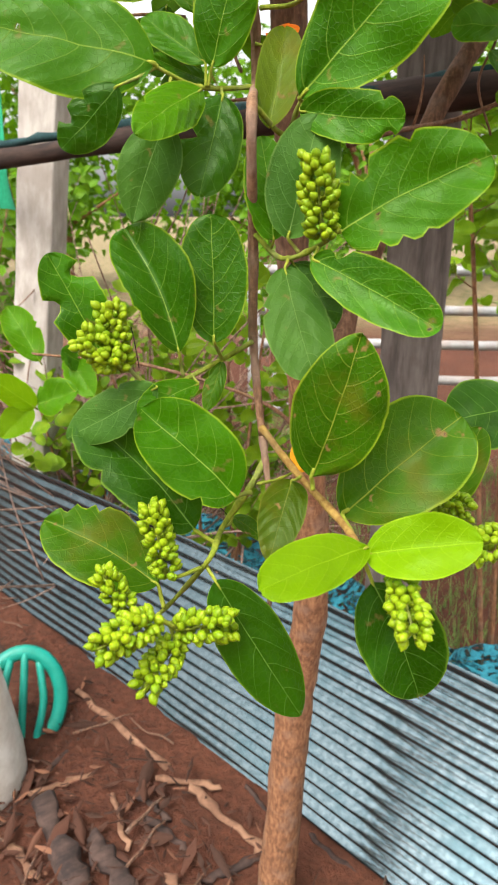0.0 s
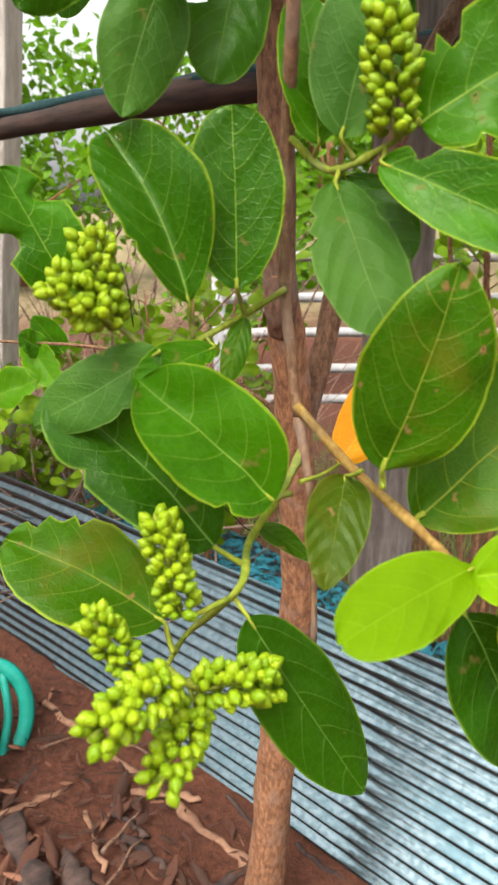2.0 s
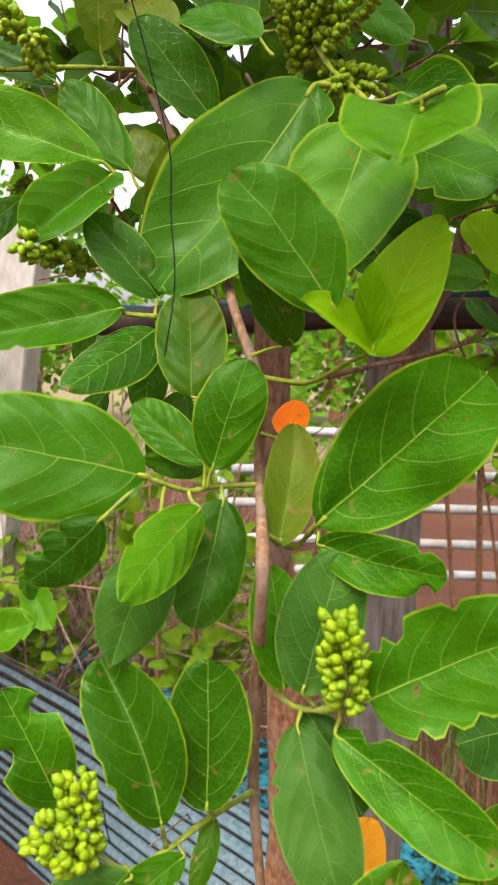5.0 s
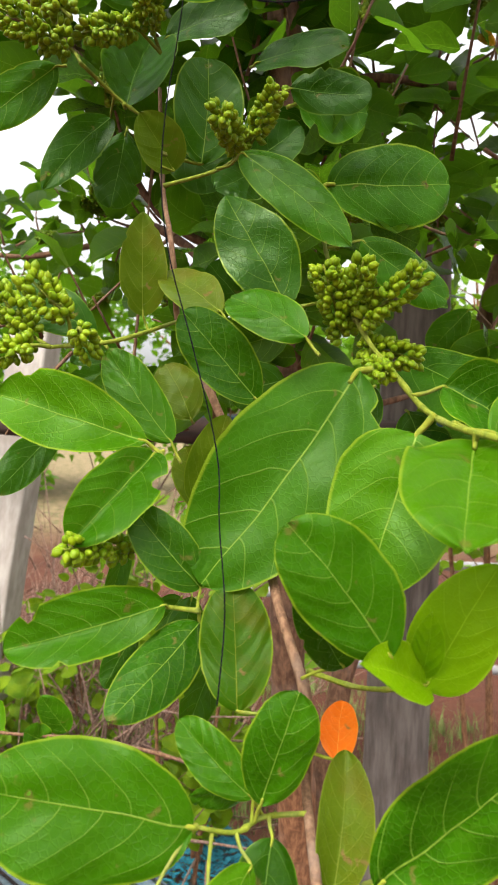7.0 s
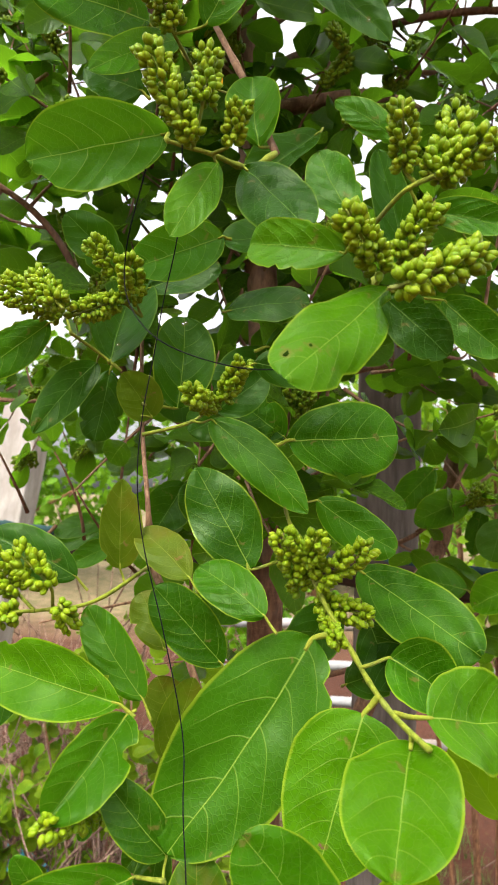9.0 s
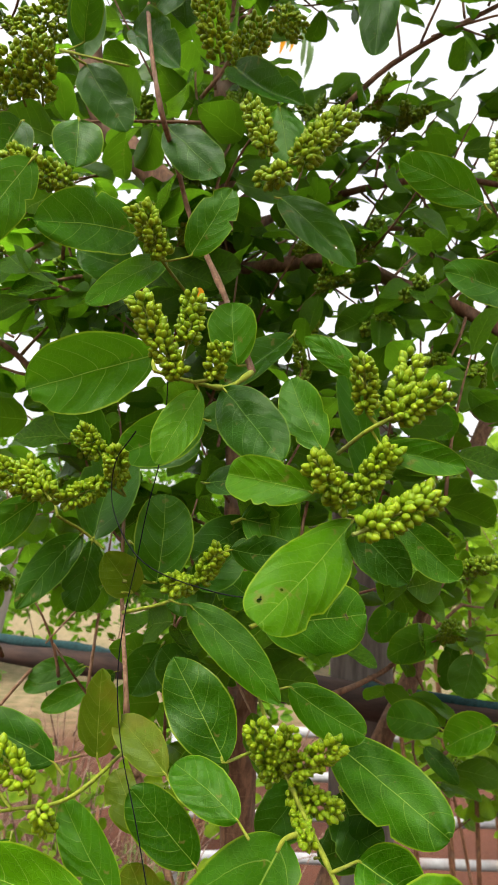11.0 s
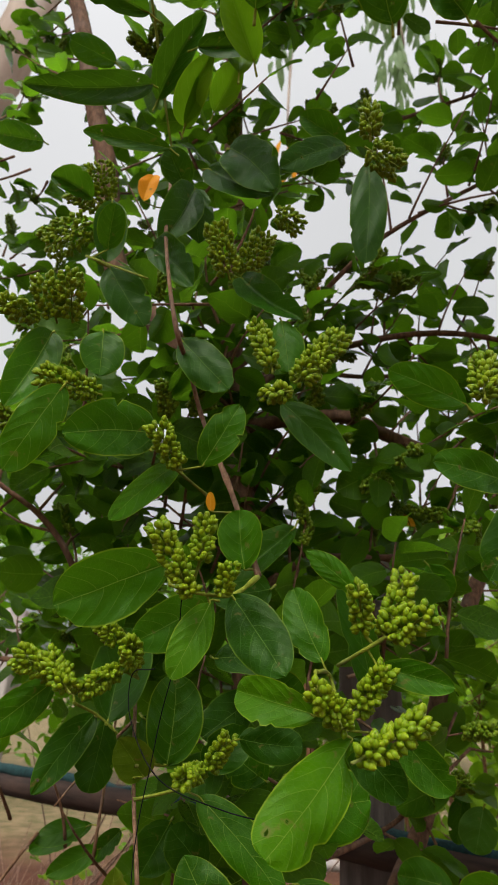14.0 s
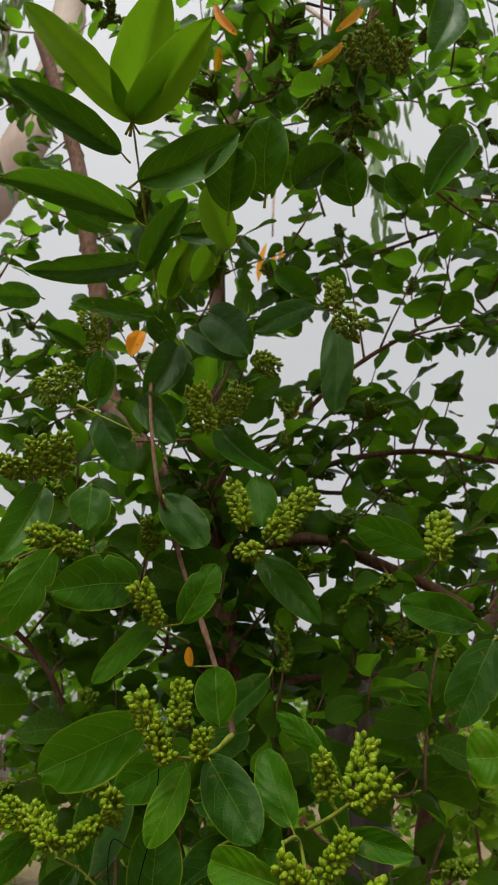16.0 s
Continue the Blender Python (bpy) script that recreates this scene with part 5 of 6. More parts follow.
leaf("orange", (0.082, 0.354, 2.553), (0.078, 0.352, 2.551), (0.047, 0.338, 2.493), 0.0039, (0.505, -0.861, -0.056), 132, fold=0.75)
leaf("orange", (-0.058, 0.342, 2.573), (-0.056, 0.340, 2.569), (-0.035, 0.325, 2.508), 0.0044, (-0.593, -0.805, 0.000), 133, fold=0.75)
leaf("orange", (0.095, 0.324, 2.570), (0.092, 0.323, 2.567), (0.064, 0.310, 2.509), 0.0044, (0.441, -0.898, -0.013), 134, fold=0.75)
leaf("youngd", (-0.023, 0.382, 2.276), (-0.026, 0.377, 2.285), (-0.050, 0.343, 2.321), 0.0148, (0.072, -0.745, -0.663), 135, fold=0.75, tip_shape=0.64)
leaf("youngd", (-0.080, 0.428, 2.250), (-0.078, 0.423, 2.260), (-0.062, 0.391, 2.299), 0.0072, (-0.022, -0.782, -0.623), 136, fold=0.75, tip_shape=0.64)
leaf("dark", (-0.079, 0.387, 2.299), (-0.071, 0.386, 2.304), (-0.014, 0.377, 2.313), 0.0112, (-0.050, -0.855, -0.517), 137, fold=0.75, tip_shape=0.64)
leaf("dark", (-0.104, 0.433, 2.306), (-0.109, 0.429, 2.305), (-0.193, 0.381, 2.247), 0.0131, (0.635, -0.697, -0.334), 138, fold=0.75, tip_shape=0.64)
leaf("mid", (-0.082, 0.451, 2.252), (-0.090, 0.449, 2.257), (-0.163, 0.437, 2.259), 0.0096, (0.144, -0.912, -0.385), 139, tip_shape=0.64)
leaf("dark", (-0.062, 0.488, 2.272), (-0.057, 0.485, 2.271), (-0.002, 0.447, 2.218), 0.0164, (-0.612, -0.788, -0.066), 140, fold=0.75)
leaf("youngd", (-0.058, 0.449, 2.289), (-0.055, 0.444, 2.298), (-0.036, 0.417, 2.330), 0.0121, (-0.084, -0.781, -0.619), 141, fold=0.75, tip_shape=0.64)
leaf("mid", (0.095, 0.557, 2.376), (0.088, 0.555, 2.383), (0.037, 0.544, 2.407), 0.0148, (-0.040, -0.868, -0.495), 142)
leaf("dark", (-0.110, 0.459, 2.305), (-0.106, 0.454, 2.314), (-0.069, 0.406, 2.370), 0.0144, (-0.021, -0.766, -0.643), 143, fold=0.75, tip_shape=0.64)
leaf("mid", (-0.035, 0.423, 2.393), (-0.031, 0.417, 2.401), (-0.007, 0.383, 2.431), 0.0147, (-0.126, -0.699, -0.704), 144, fold=0.75, tip_shape=0.64)
leaf("dark", (-0.092, 0.520, 2.246), (-0.068, 0.502, 2.261), (-0.090, 0.480, 2.190), 0.0177, (0.296, -0.934, 0.201), 145, fold=0.75)
leaf("dark", (-0.092, 0.526, 2.254), (-0.068, 0.512, 2.267), (-0.060, 0.503, 2.204), 0.0178, (-0.048, -0.990, 0.130), 146, fold=0.75)
leaf("mid", (-0.162, 0.551, 2.208), (-0.149, 0.554, 2.221), (-0.143, 0.529, 2.257), 0.0137, (0.123, -0.805, -0.581), 147)
leaf("mid", (-0.230, 0.579, 2.362), (-0.234, 0.574, 2.361), (-0.265, 0.518, 2.318), 0.0148, (0.888, -0.456, -0.061), 148)
leaf("dark", (-0.170, 0.590, 2.299), (-0.177, 0.587, 2.305), (-0.219, 0.569, 2.315), 0.0148, (0.268, -0.862, -0.430), 149, fold=0.75)
leaf("dark", (-0.092, 0.522, 2.249), (-0.076, 0.505, 2.263), (-0.094, 0.483, 2.288), 0.0147, (0.149, -0.783, -0.603), 150, fold=0.75)
leaf("dark", (-0.156, 0.538, 2.434), (-0.163, 0.535, 2.439), (-0.209, 0.517, 2.446), 0.0147, (0.229, -0.779, -0.583), 151)
leaf("light", (0.311, 0.917, 1.718), (0.304, 0.919, 1.718), (0.241, 0.938, 1.686), 0.0249, (-0.398, -0.873, 0.282), 152)
leaf("mid", (0.306, 0.902, 1.601), (0.299, 0.905, 1.606), (0.238, 0.928, 1.615), 0.0239, (-0.266, -0.877, 0.401), 153)
leaf("grey", (0.352, 0.920, 1.698), (0.350, 0.920, 1.694), (0.335, 0.919, 1.641), 0.0238, (-0.436, -0.889, 0.140), 154)
leaf("light", (0.357, 0.862, 1.619), (0.350, 0.864, 1.619), (0.295, 0.881, 1.590), 0.0241, (-0.446, -0.816, 0.367), 155)
leaf("dark", (0.337, 0.949, 1.710), (0.336, 0.949, 1.706), (0.323, 0.947, 1.646), 0.0142, (-0.404, -0.906, 0.123), 156)
leaf("mid", (0.278, 0.953, 1.758), (0.272, 0.954, 1.757), (0.228, 0.965, 1.707), 0.0228, (-0.404, -0.898, 0.172), 157)
leaf("dark", (0.274, 0.911, 1.584), (0.279, 0.907, 1.583), (0.315, 0.885, 1.548), 0.0122, (-0.227, -0.908, 0.351), 158)
leaf("dark", (-0.128, 0.876, 1.667), (-0.135, 0.874, 1.668), (-0.200, 0.861, 1.643), 0.0129, (0.046, -0.935, 0.351), 159)
leaf("dark", (-0.097, 0.877, 1.664), (-0.102, 0.876, 1.663), (-0.137, 0.868, 1.631), 0.0117, (-0.042, -0.957, 0.286), 160)
twig((0.083, 0.975, 1.069), (0.048, 0.963, 1.129), (-0.033, 0.956, 1.171), (-0.157, 0.947, 1.208), (-0.263, 0.940, 1.219), (-0.363, 0.943, 1.227), 0.0030, 0.0016)
leaf("young", (-0.292, 0.927, 1.147), (-0.292, 0.918, 1.152), (-0.343, 0.902, 1.198), 0.0197, (0.2, -0.8, 0.5), 401)
leaf("youngd", (-0.298, 0.929, 1.153), (-0.298, 0.919, 1.153), (-0.324, 0.868, 1.125), 0.0196, (0.2, -0.75, 0.6), 402)
leaf("light", (-0.296, 0.929, 1.153), (-0.289, 0.920, 1.156), (-0.231, 0.906, 1.180), 0.0259, (0, -0.8, 0.55), 403)
leaf("light", (-0.286, 0.946, 1.206), (-0.286, 0.938, 1.212), (-0.336, 0.972, 1.284), 0.0233, (0.2, -0.9, 0.3), 404)
leaf("mid", (-0.227, 0.956, 1.203), (-0.227, 0.946, 1.206), (-0.250, 0.923, 1.230), 0.0184, (0, -0.8, 0.5), 405)
leaf("light", (-0.255, 0.961, 1.217), (-0.250, 0.950, 1.216), (-0.208, 0.904, 1.173), 0.0199, (0, -0.8, 0.5), 406)
leaf("mid", (-0.218, 1.020, 1.185), (-0.218, 1.011, 1.190), (-0.251, 1.000, 1.241), 0.0183, (0, -0.8, 0.5), 407)
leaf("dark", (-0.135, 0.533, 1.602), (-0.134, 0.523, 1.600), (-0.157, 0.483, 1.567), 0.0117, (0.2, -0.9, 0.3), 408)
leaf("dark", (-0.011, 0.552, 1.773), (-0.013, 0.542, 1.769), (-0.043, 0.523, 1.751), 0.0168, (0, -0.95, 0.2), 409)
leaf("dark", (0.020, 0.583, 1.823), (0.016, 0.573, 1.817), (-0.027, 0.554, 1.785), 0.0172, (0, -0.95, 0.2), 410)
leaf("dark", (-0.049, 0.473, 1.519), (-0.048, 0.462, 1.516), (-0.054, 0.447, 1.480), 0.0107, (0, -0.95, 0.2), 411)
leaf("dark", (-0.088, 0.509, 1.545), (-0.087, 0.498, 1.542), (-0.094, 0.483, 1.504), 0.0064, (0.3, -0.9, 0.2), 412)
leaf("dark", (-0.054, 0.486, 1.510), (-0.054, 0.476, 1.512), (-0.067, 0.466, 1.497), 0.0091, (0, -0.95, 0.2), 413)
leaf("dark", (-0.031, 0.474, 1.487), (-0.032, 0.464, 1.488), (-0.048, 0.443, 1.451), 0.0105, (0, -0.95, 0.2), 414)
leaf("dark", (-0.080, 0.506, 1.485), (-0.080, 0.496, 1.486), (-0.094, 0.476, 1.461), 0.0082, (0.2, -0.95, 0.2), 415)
leaf("olive", (-0.052, 0.519, 1.607), (-0.053, 0.509, 1.609), (-0.071, 0.521, 1.644), 0.0141, (0, -0.95, 0.2), 416)
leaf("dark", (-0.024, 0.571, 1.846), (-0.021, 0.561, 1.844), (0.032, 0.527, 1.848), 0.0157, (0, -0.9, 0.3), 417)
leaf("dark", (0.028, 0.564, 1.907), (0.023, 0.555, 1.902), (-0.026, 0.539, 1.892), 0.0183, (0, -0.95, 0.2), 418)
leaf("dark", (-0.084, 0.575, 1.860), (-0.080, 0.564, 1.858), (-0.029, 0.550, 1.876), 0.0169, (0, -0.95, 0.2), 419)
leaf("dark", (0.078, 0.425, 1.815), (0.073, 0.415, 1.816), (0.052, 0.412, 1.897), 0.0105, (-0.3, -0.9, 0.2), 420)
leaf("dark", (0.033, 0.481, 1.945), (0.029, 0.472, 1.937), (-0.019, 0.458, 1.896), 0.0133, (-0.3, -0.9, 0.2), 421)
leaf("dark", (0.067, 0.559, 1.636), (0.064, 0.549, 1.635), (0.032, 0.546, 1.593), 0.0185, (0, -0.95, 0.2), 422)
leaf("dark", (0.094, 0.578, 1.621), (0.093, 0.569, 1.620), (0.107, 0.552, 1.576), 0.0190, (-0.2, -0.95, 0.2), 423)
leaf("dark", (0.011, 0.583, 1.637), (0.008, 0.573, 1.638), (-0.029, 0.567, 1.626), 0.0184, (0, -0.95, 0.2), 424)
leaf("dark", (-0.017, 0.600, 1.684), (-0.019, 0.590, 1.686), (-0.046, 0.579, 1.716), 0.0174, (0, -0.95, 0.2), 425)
leaf("mid", (0.029, 0.579, 1.752), (0.026, 0.569, 1.753), (-0.006, 0.559, 1.776), 0.0170, (0, -0.95, 0.2), 426)
leaf("dark", (0.078, 0.586, 1.569), (0.078, 0.575, 1.573), (0.118, 0.549, 1.601), 0.0182, (-0.2, -0.95, 0.2), 427)
leaf("olive", (-0.035, 0.516, 1.548), (-0.036, 0.506, 1.554), (-0.056, 0.503, 1.593), 0.0143, (0, -0.95, 0.2), 428)
leaf("dark", (-0.079, 0.596, 1.798), (-0.076, 0.585, 1.796), (-0.037, 0.569, 1.768), 0.0200, (0, -0.95, 0.2), 429)
leaf("dark", (-0.045, 0.616, 1.719), (-0.047, 0.606, 1.717), (-0.068, 0.597, 1.680), 0.0182, (0, -0.95, 0.2), 430)
leaf("dark", (-0.133, 0.824, 1.676), (-0.135, 0.814, 1.676), (-0.185, 0.800, 1.665), 0.0132, (0, -0.9, 0.4), 431)
leaf("mid", (-0.119, 0.829, 1.653), (-0.121, 0.819, 1.654), (-0.171, 0.809, 1.632), 0.0132, (0, -0.9, 0.4), 432)
spike((-0.055, 0.311, 1.334), (-0.058, 0.307, 1.335), (-0.062, 0.310, 1.364), 0.0075, 0)
spike((-0.055, 0.311, 1.334), (-0.058, 0.300, 1.338), (-0.074, 0.301, 1.351), 0.0074, 1)
spike((0.034, 0.308, 1.391), (0.031, 0.306, 1.392), (0.027, 0.305, 1.425), 0.0080, 2)
spike((-0.021, 0.286, 1.247), (-0.036, 0.277, 1.247), (-0.044, 0.282, 1.280), 0.0073, 3)
spike((-0.036, 0.268, 1.229), (-0.052, 0.263, 1.238), (-0.063, 0.263, 1.258), 0.0063, 4)
spike((-0.032, 0.260, 1.232), (-0.040, 0.255, 1.239), (-0.059, 0.232, 1.240), 0.0080, 5)
spike((-0.035, 0.266, 1.230), (-0.033, 0.264, 1.221), (-0.043, 0.238, 1.216), 0.0077, 6)
spike((-0.035, 0.267, 1.230), (-0.032, 0.267, 1.226), (-0.006, 0.267, 1.230), 0.0082, 7)
spike((0.050, 0.275, 1.258), (0.062, 0.254, 1.257), (0.062, 0.224, 1.250), 0.0080, 8)
spike((0.087, 0.323, 1.267), (0.093, 0.321, 1.266), (0.110, 0.314, 1.263), 0.0073, 9)
spike((0.128, 0.305, 1.256), (0.122, 0.305, 1.253), (0.107, 0.307, 1.245), 0.0096, 10)
spike((0.030, 0.448, 1.664), (0.027, 0.461, 1.656), (0.011, 0.440, 1.688), 0.0092, 11)
spike((0.029, 0.450, 1.668), (0.030, 0.455, 1.666), (0.028, 0.426, 1.687), 0.0078, 12)
spike((0.032, 0.446, 1.660), (0.033, 0.444, 1.662), (0.056, 0.420, 1.684), 0.0076, 13)
spike((0.034, 0.444, 1.655), (0.035, 0.453, 1.651), (0.062, 0.439, 1.643), 0.0080, 14)
spike((0.037, 0.438, 1.649), (0.038, 0.445, 1.642), (0.040, 0.417, 1.634), 0.0055, 15)
spike((-0.032, 0.510, 1.764), (-0.030, 0.505, 1.765), (-0.043, 0.452, 1.765), 0.0079, 16)
spike((-0.029, 0.512, 1.767), (-0.023, 0.493, 1.768), (-0.012, 0.476, 1.791), 0.0074, 17)
spike((-0.120, 0.441, 1.642), (-0.133, 0.456, 1.649), (-0.152, 0.456, 1.671), 0.0086, 18)
spike((-0.111, 0.443, 1.644), (-0.111, 0.434, 1.656), (-0.132, 0.434, 1.676), 0.0081, 19)
spike((-0.120, 0.441, 1.642), (-0.128, 0.436, 1.642), (-0.156, 0.440, 1.635), 0.0076, 20)
spike((-0.107, 0.443, 1.644), (-0.102, 0.416, 1.649), (-0.098, 0.428, 1.637), 0.0062, 21)
spike((-0.073, 0.420, 1.550), (-0.077, 0.415, 1.550), (-0.100, 0.387, 1.554), 0.0074, 22)
spike((-0.121, 0.501, 1.806), (-0.132, 0.520, 1.825), (-0.169, 0.504, 1.837), 0.0111, 23)
spike((-0.120, 0.465, 1.813), (-0.124, 0.468, 1.817), (-0.143, 0.485, 1.839), 0.0089, 24)
spike((-0.079, 0.519, 1.825), (-0.093, 0.502, 1.830), (-0.117, 0.481, 1.814), 0.0085, 25)
spike((-0.079, 0.519, 1.825), (-0.084, 0.508, 1.835), (-0.084, 0.474, 1.847), 0.0093, 26)
spike((-0.092, 0.503, 1.846), (-0.096, 0.502, 1.850), (-0.113, 0.494, 1.867), 0.0087, 27)
spike((-0.047, 0.384, 1.875), (-0.046, 0.367, 1.870), (-0.069, 0.355, 1.908), 0.0077, 28)
spike((-0.046, 0.384, 1.875), (-0.042, 0.371, 1.891), (-0.040, 0.371, 1.918), 0.0072, 29)
spike((-0.037, 0.385, 1.873), (-0.028, 0.374, 1.873), (-0.024, 0.363, 1.889), 0.0063, 30)
spike((0.039, 0.357, 1.803), (0.038, 0.342, 1.806), (0.018, 0.324, 1.823), 0.0079, 31)
spike((0.039, 0.360, 1.809), (0.048, 0.356, 1.813), (0.059, 0.337, 1.835), 0.0074, 32)
spike((0.035, 0.318, 1.790), (0.040, 0.320, 1.792), (0.077, 0.328, 1.811), 0.0082, 33)
spike((0.054, 0.347, 1.847), (0.049, 0.349, 1.854), (0.043, 0.334, 1.877), 0.0066, 34)
spike((0.061, 0.347, 1.851), (0.063, 0.349, 1.852), (0.077, 0.358, 1.887), 0.0087, 35)
spike((0.061, 0.347, 1.851), (0.066, 0.347, 1.851), (0.083, 0.332, 1.865), 0.0078, 36)
spike((-0.061, 0.425, 1.961), (-0.061, 0.425, 1.965), (-0.078, 0.409, 1.989), 0.0093, 37)
spike((0.002, 0.418, 2.037), (0.001, 0.419, 2.043), (-0.010, 0.429, 2.082), 0.0092, 38)
spike((0.016, 0.407, 2.026), (0.020, 0.408, 2.030), (0.053, 0.420, 2.074), 0.0115, 39)
spike((0.015, 0.401, 2.017), (0.011, 0.405, 2.018), (-0.002, 0.422, 2.022), 0.0080, 40)
spike((-0.124, 0.466, 2.030), (-0.129, 0.463, 2.030), (-0.168, 0.438, 2.032), 0.0106, 41)
spike((-0.154, 0.466, 2.090), (-0.154, 0.461, 2.093), (-0.154, 0.430, 2.114), 0.0105, 42)
spike((-0.166, 0.467, 2.089), (-0.168, 0.463, 2.093), (-0.179, 0.443, 2.117), 0.0115, 43)
spike((-0.187, 0.491, 2.105), (-0.190, 0.485, 2.104), (-0.206, 0.448, 2.093), 0.0099, 44)
spike((-0.171, 0.574, 2.265), (-0.176, 0.574, 2.262), (-0.214, 0.574, 2.231), 0.0195, 45)
spike((-0.031, 0.462, 2.140), (-0.033, 0.460, 2.145), (-0.046, 0.448, 2.184), 0.0122, 46)
spike((-0.018, 0.522, 2.184), (-0.016, 0.521, 2.189), (0.002, 0.513, 2.226), 0.0138, 47)
spike((0.072, 0.399, 2.240), (0.072, 0.398, 2.246), (0.072, 0.396, 2.275), 0.0092, 48)
spike((0.079, 0.442, 2.275), (0.084, 0.442, 2.272), (0.112, 0.444, 2.257), 0.0139, 49)
spike((0.019, 0.597, 2.321), (0.024, 0.600, 2.320), (0.051, 0.616, 2.315), 0.0139, 50)
spike((0.140, 0.373, 2.009), (0.141, 0.376, 2.014), (0.150, 0.395, 2.052), 0.0102, 51)
spike((0.108, 0.344, 2.506), (0.105, 0.340, 2.509), (0.089, 0.319, 2.527), 0.0223, 52)
spike((0.123, 0.350, 2.499), (0.123, 0.345, 2.502), (0.122, 0.320, 2.518), 0.0190, 53)
spike((-0.162, 0.650, 2.342), (-0.167, 0.648, 2.343), (-0.216, 0.632, 2.353), 0.0183, 54)
spike((-0.174, 0.644, 2.349), (-0.175, 0.640, 2.354), (-0.184, 0.620, 2.381), 0.0183, 55)


# ---- the rest of the crown, further back ----
def add_blade(store, base, tip, normal, half, seed, rows=7, cols=4):
    length = (Vector(tip) - Vector(base)).length
    v, f, blade, margin = blade_mesh(length, half, seed, rows, cols, 0.14, 0.35, (), 0.40 + 0.07 * (seed % 5), 1.0, 0.60)
    m = blade_pose(base, tip, normal)
    at = len(store[0])
    store[0].extend(m @ Vector(p) for p in v)
    store[1].extend(tuple(at + k for k in face) for face in f)
    store[2].extend(blade)
    store[3].extend(margin)


def add_tube(store, line, first, last, sides=5):
    v, f = tube(line, taper(line, first, last), sides)
    at = len(store[0])
    store[0].extend(v)
    store[1].extend(tuple(at + k for k in face) for face in f)


def leafy_twig(leaves, wood, fruit, start, way, length, size, rng, berries=0.35):
    """A side twig with alternate leaves and, often, a fruiting tip."""
    way = way.normalized()
    sag = Vector((rng.uniform(-0.3, 0.3), rng.uniform(-0.3, 0.3), rng.uniform(-0.2, 0.35)))
    line = [start + way * length * t + sag * length * t * t for t in (0, 0.2, 0.4, 0.6, 0.8, 1.0)]
    add_tube(wood, line, 0.0022, 0.0009)
    count = max(3, int(length / (size * 0.42)))
    flip = rng.choice((-1, 1))
    for k in range(count):
        t = 0.18 + 0.82 * (k + 0.4 * rng.random()) / count
        p = line[0].lerp(line[-1], t) + sag * length * (t * t - t) * 0.9
        side = way.cross(Vector((0, 0, 1)))
        if side.length < 0.2:
            side = Vector((1, 0, 0))
        flip = -flip
        out = (side.normalized() * flip + way * rng.uniform(0.1, 0.7) + Vector((rng.uniform(-0.5, 0.5), rng.uniform(-0.5, 0.5), rng.uniform(-0.7, 0.35)))).normalized()
        long = size * rng.uniform(0.7, 1.25)
        up = Vector((rng.uniform(-0.6, 0.6), rng.uniform(-1.2, 0.1), rng.uniform(-0.1, 0.8)))
        leaves.append((p + out * 0.008, p + out * (0.008 + long), up, long * rng.uniform(0.31, 0.45), rng.randrange(9999)))
    end = (line[-1] - line[-2]).normalized()
    leaves.append((line[-1], line[-1] + (end + Vector((0, 0, -0.3))).normalized() * size, Vector((rng.uniform(-0.5, 0.5), -0.6, 0.8)), size * 0.3, rng.randrange(9999)))
    if rng.random() < berries:
        for _ in range(rng.randrange(2, 5)):
            aim = (end + Vector((rng.uniform(-0.9, 0.9), rng.uniform(-0.9, 0.9), rng.uniform(-0.4, 0.8)))).normalized()
            a = line[-1] - end * rng.uniform(0, 0.25) * length
            fruit.extend(berry_places(a, a + aim * rng.uniform(0.022, 0.038), rng.uniform(0.006, 0.0085), 0.0050, rng))


def single_blades(count):
    """A few blades of unit length to be shared by single leaves of the crown."""
    made = []
    for seed in range(count):
        v, f, blade, margin = blade_mesh(1.0, 0.32, seed * 13 + 5, 10, 6, 0.14, 0.35, (), 0.42 + 0.06 * (seed % 5), 0.8, 0.60)
        data = bpy.data.meshes.new("leaf")
        data.from_pydata(v, [], f)
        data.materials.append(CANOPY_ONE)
        data.shade_smooth()
        uv_layers(data, blade, margin)
        made.append(data)
    return made


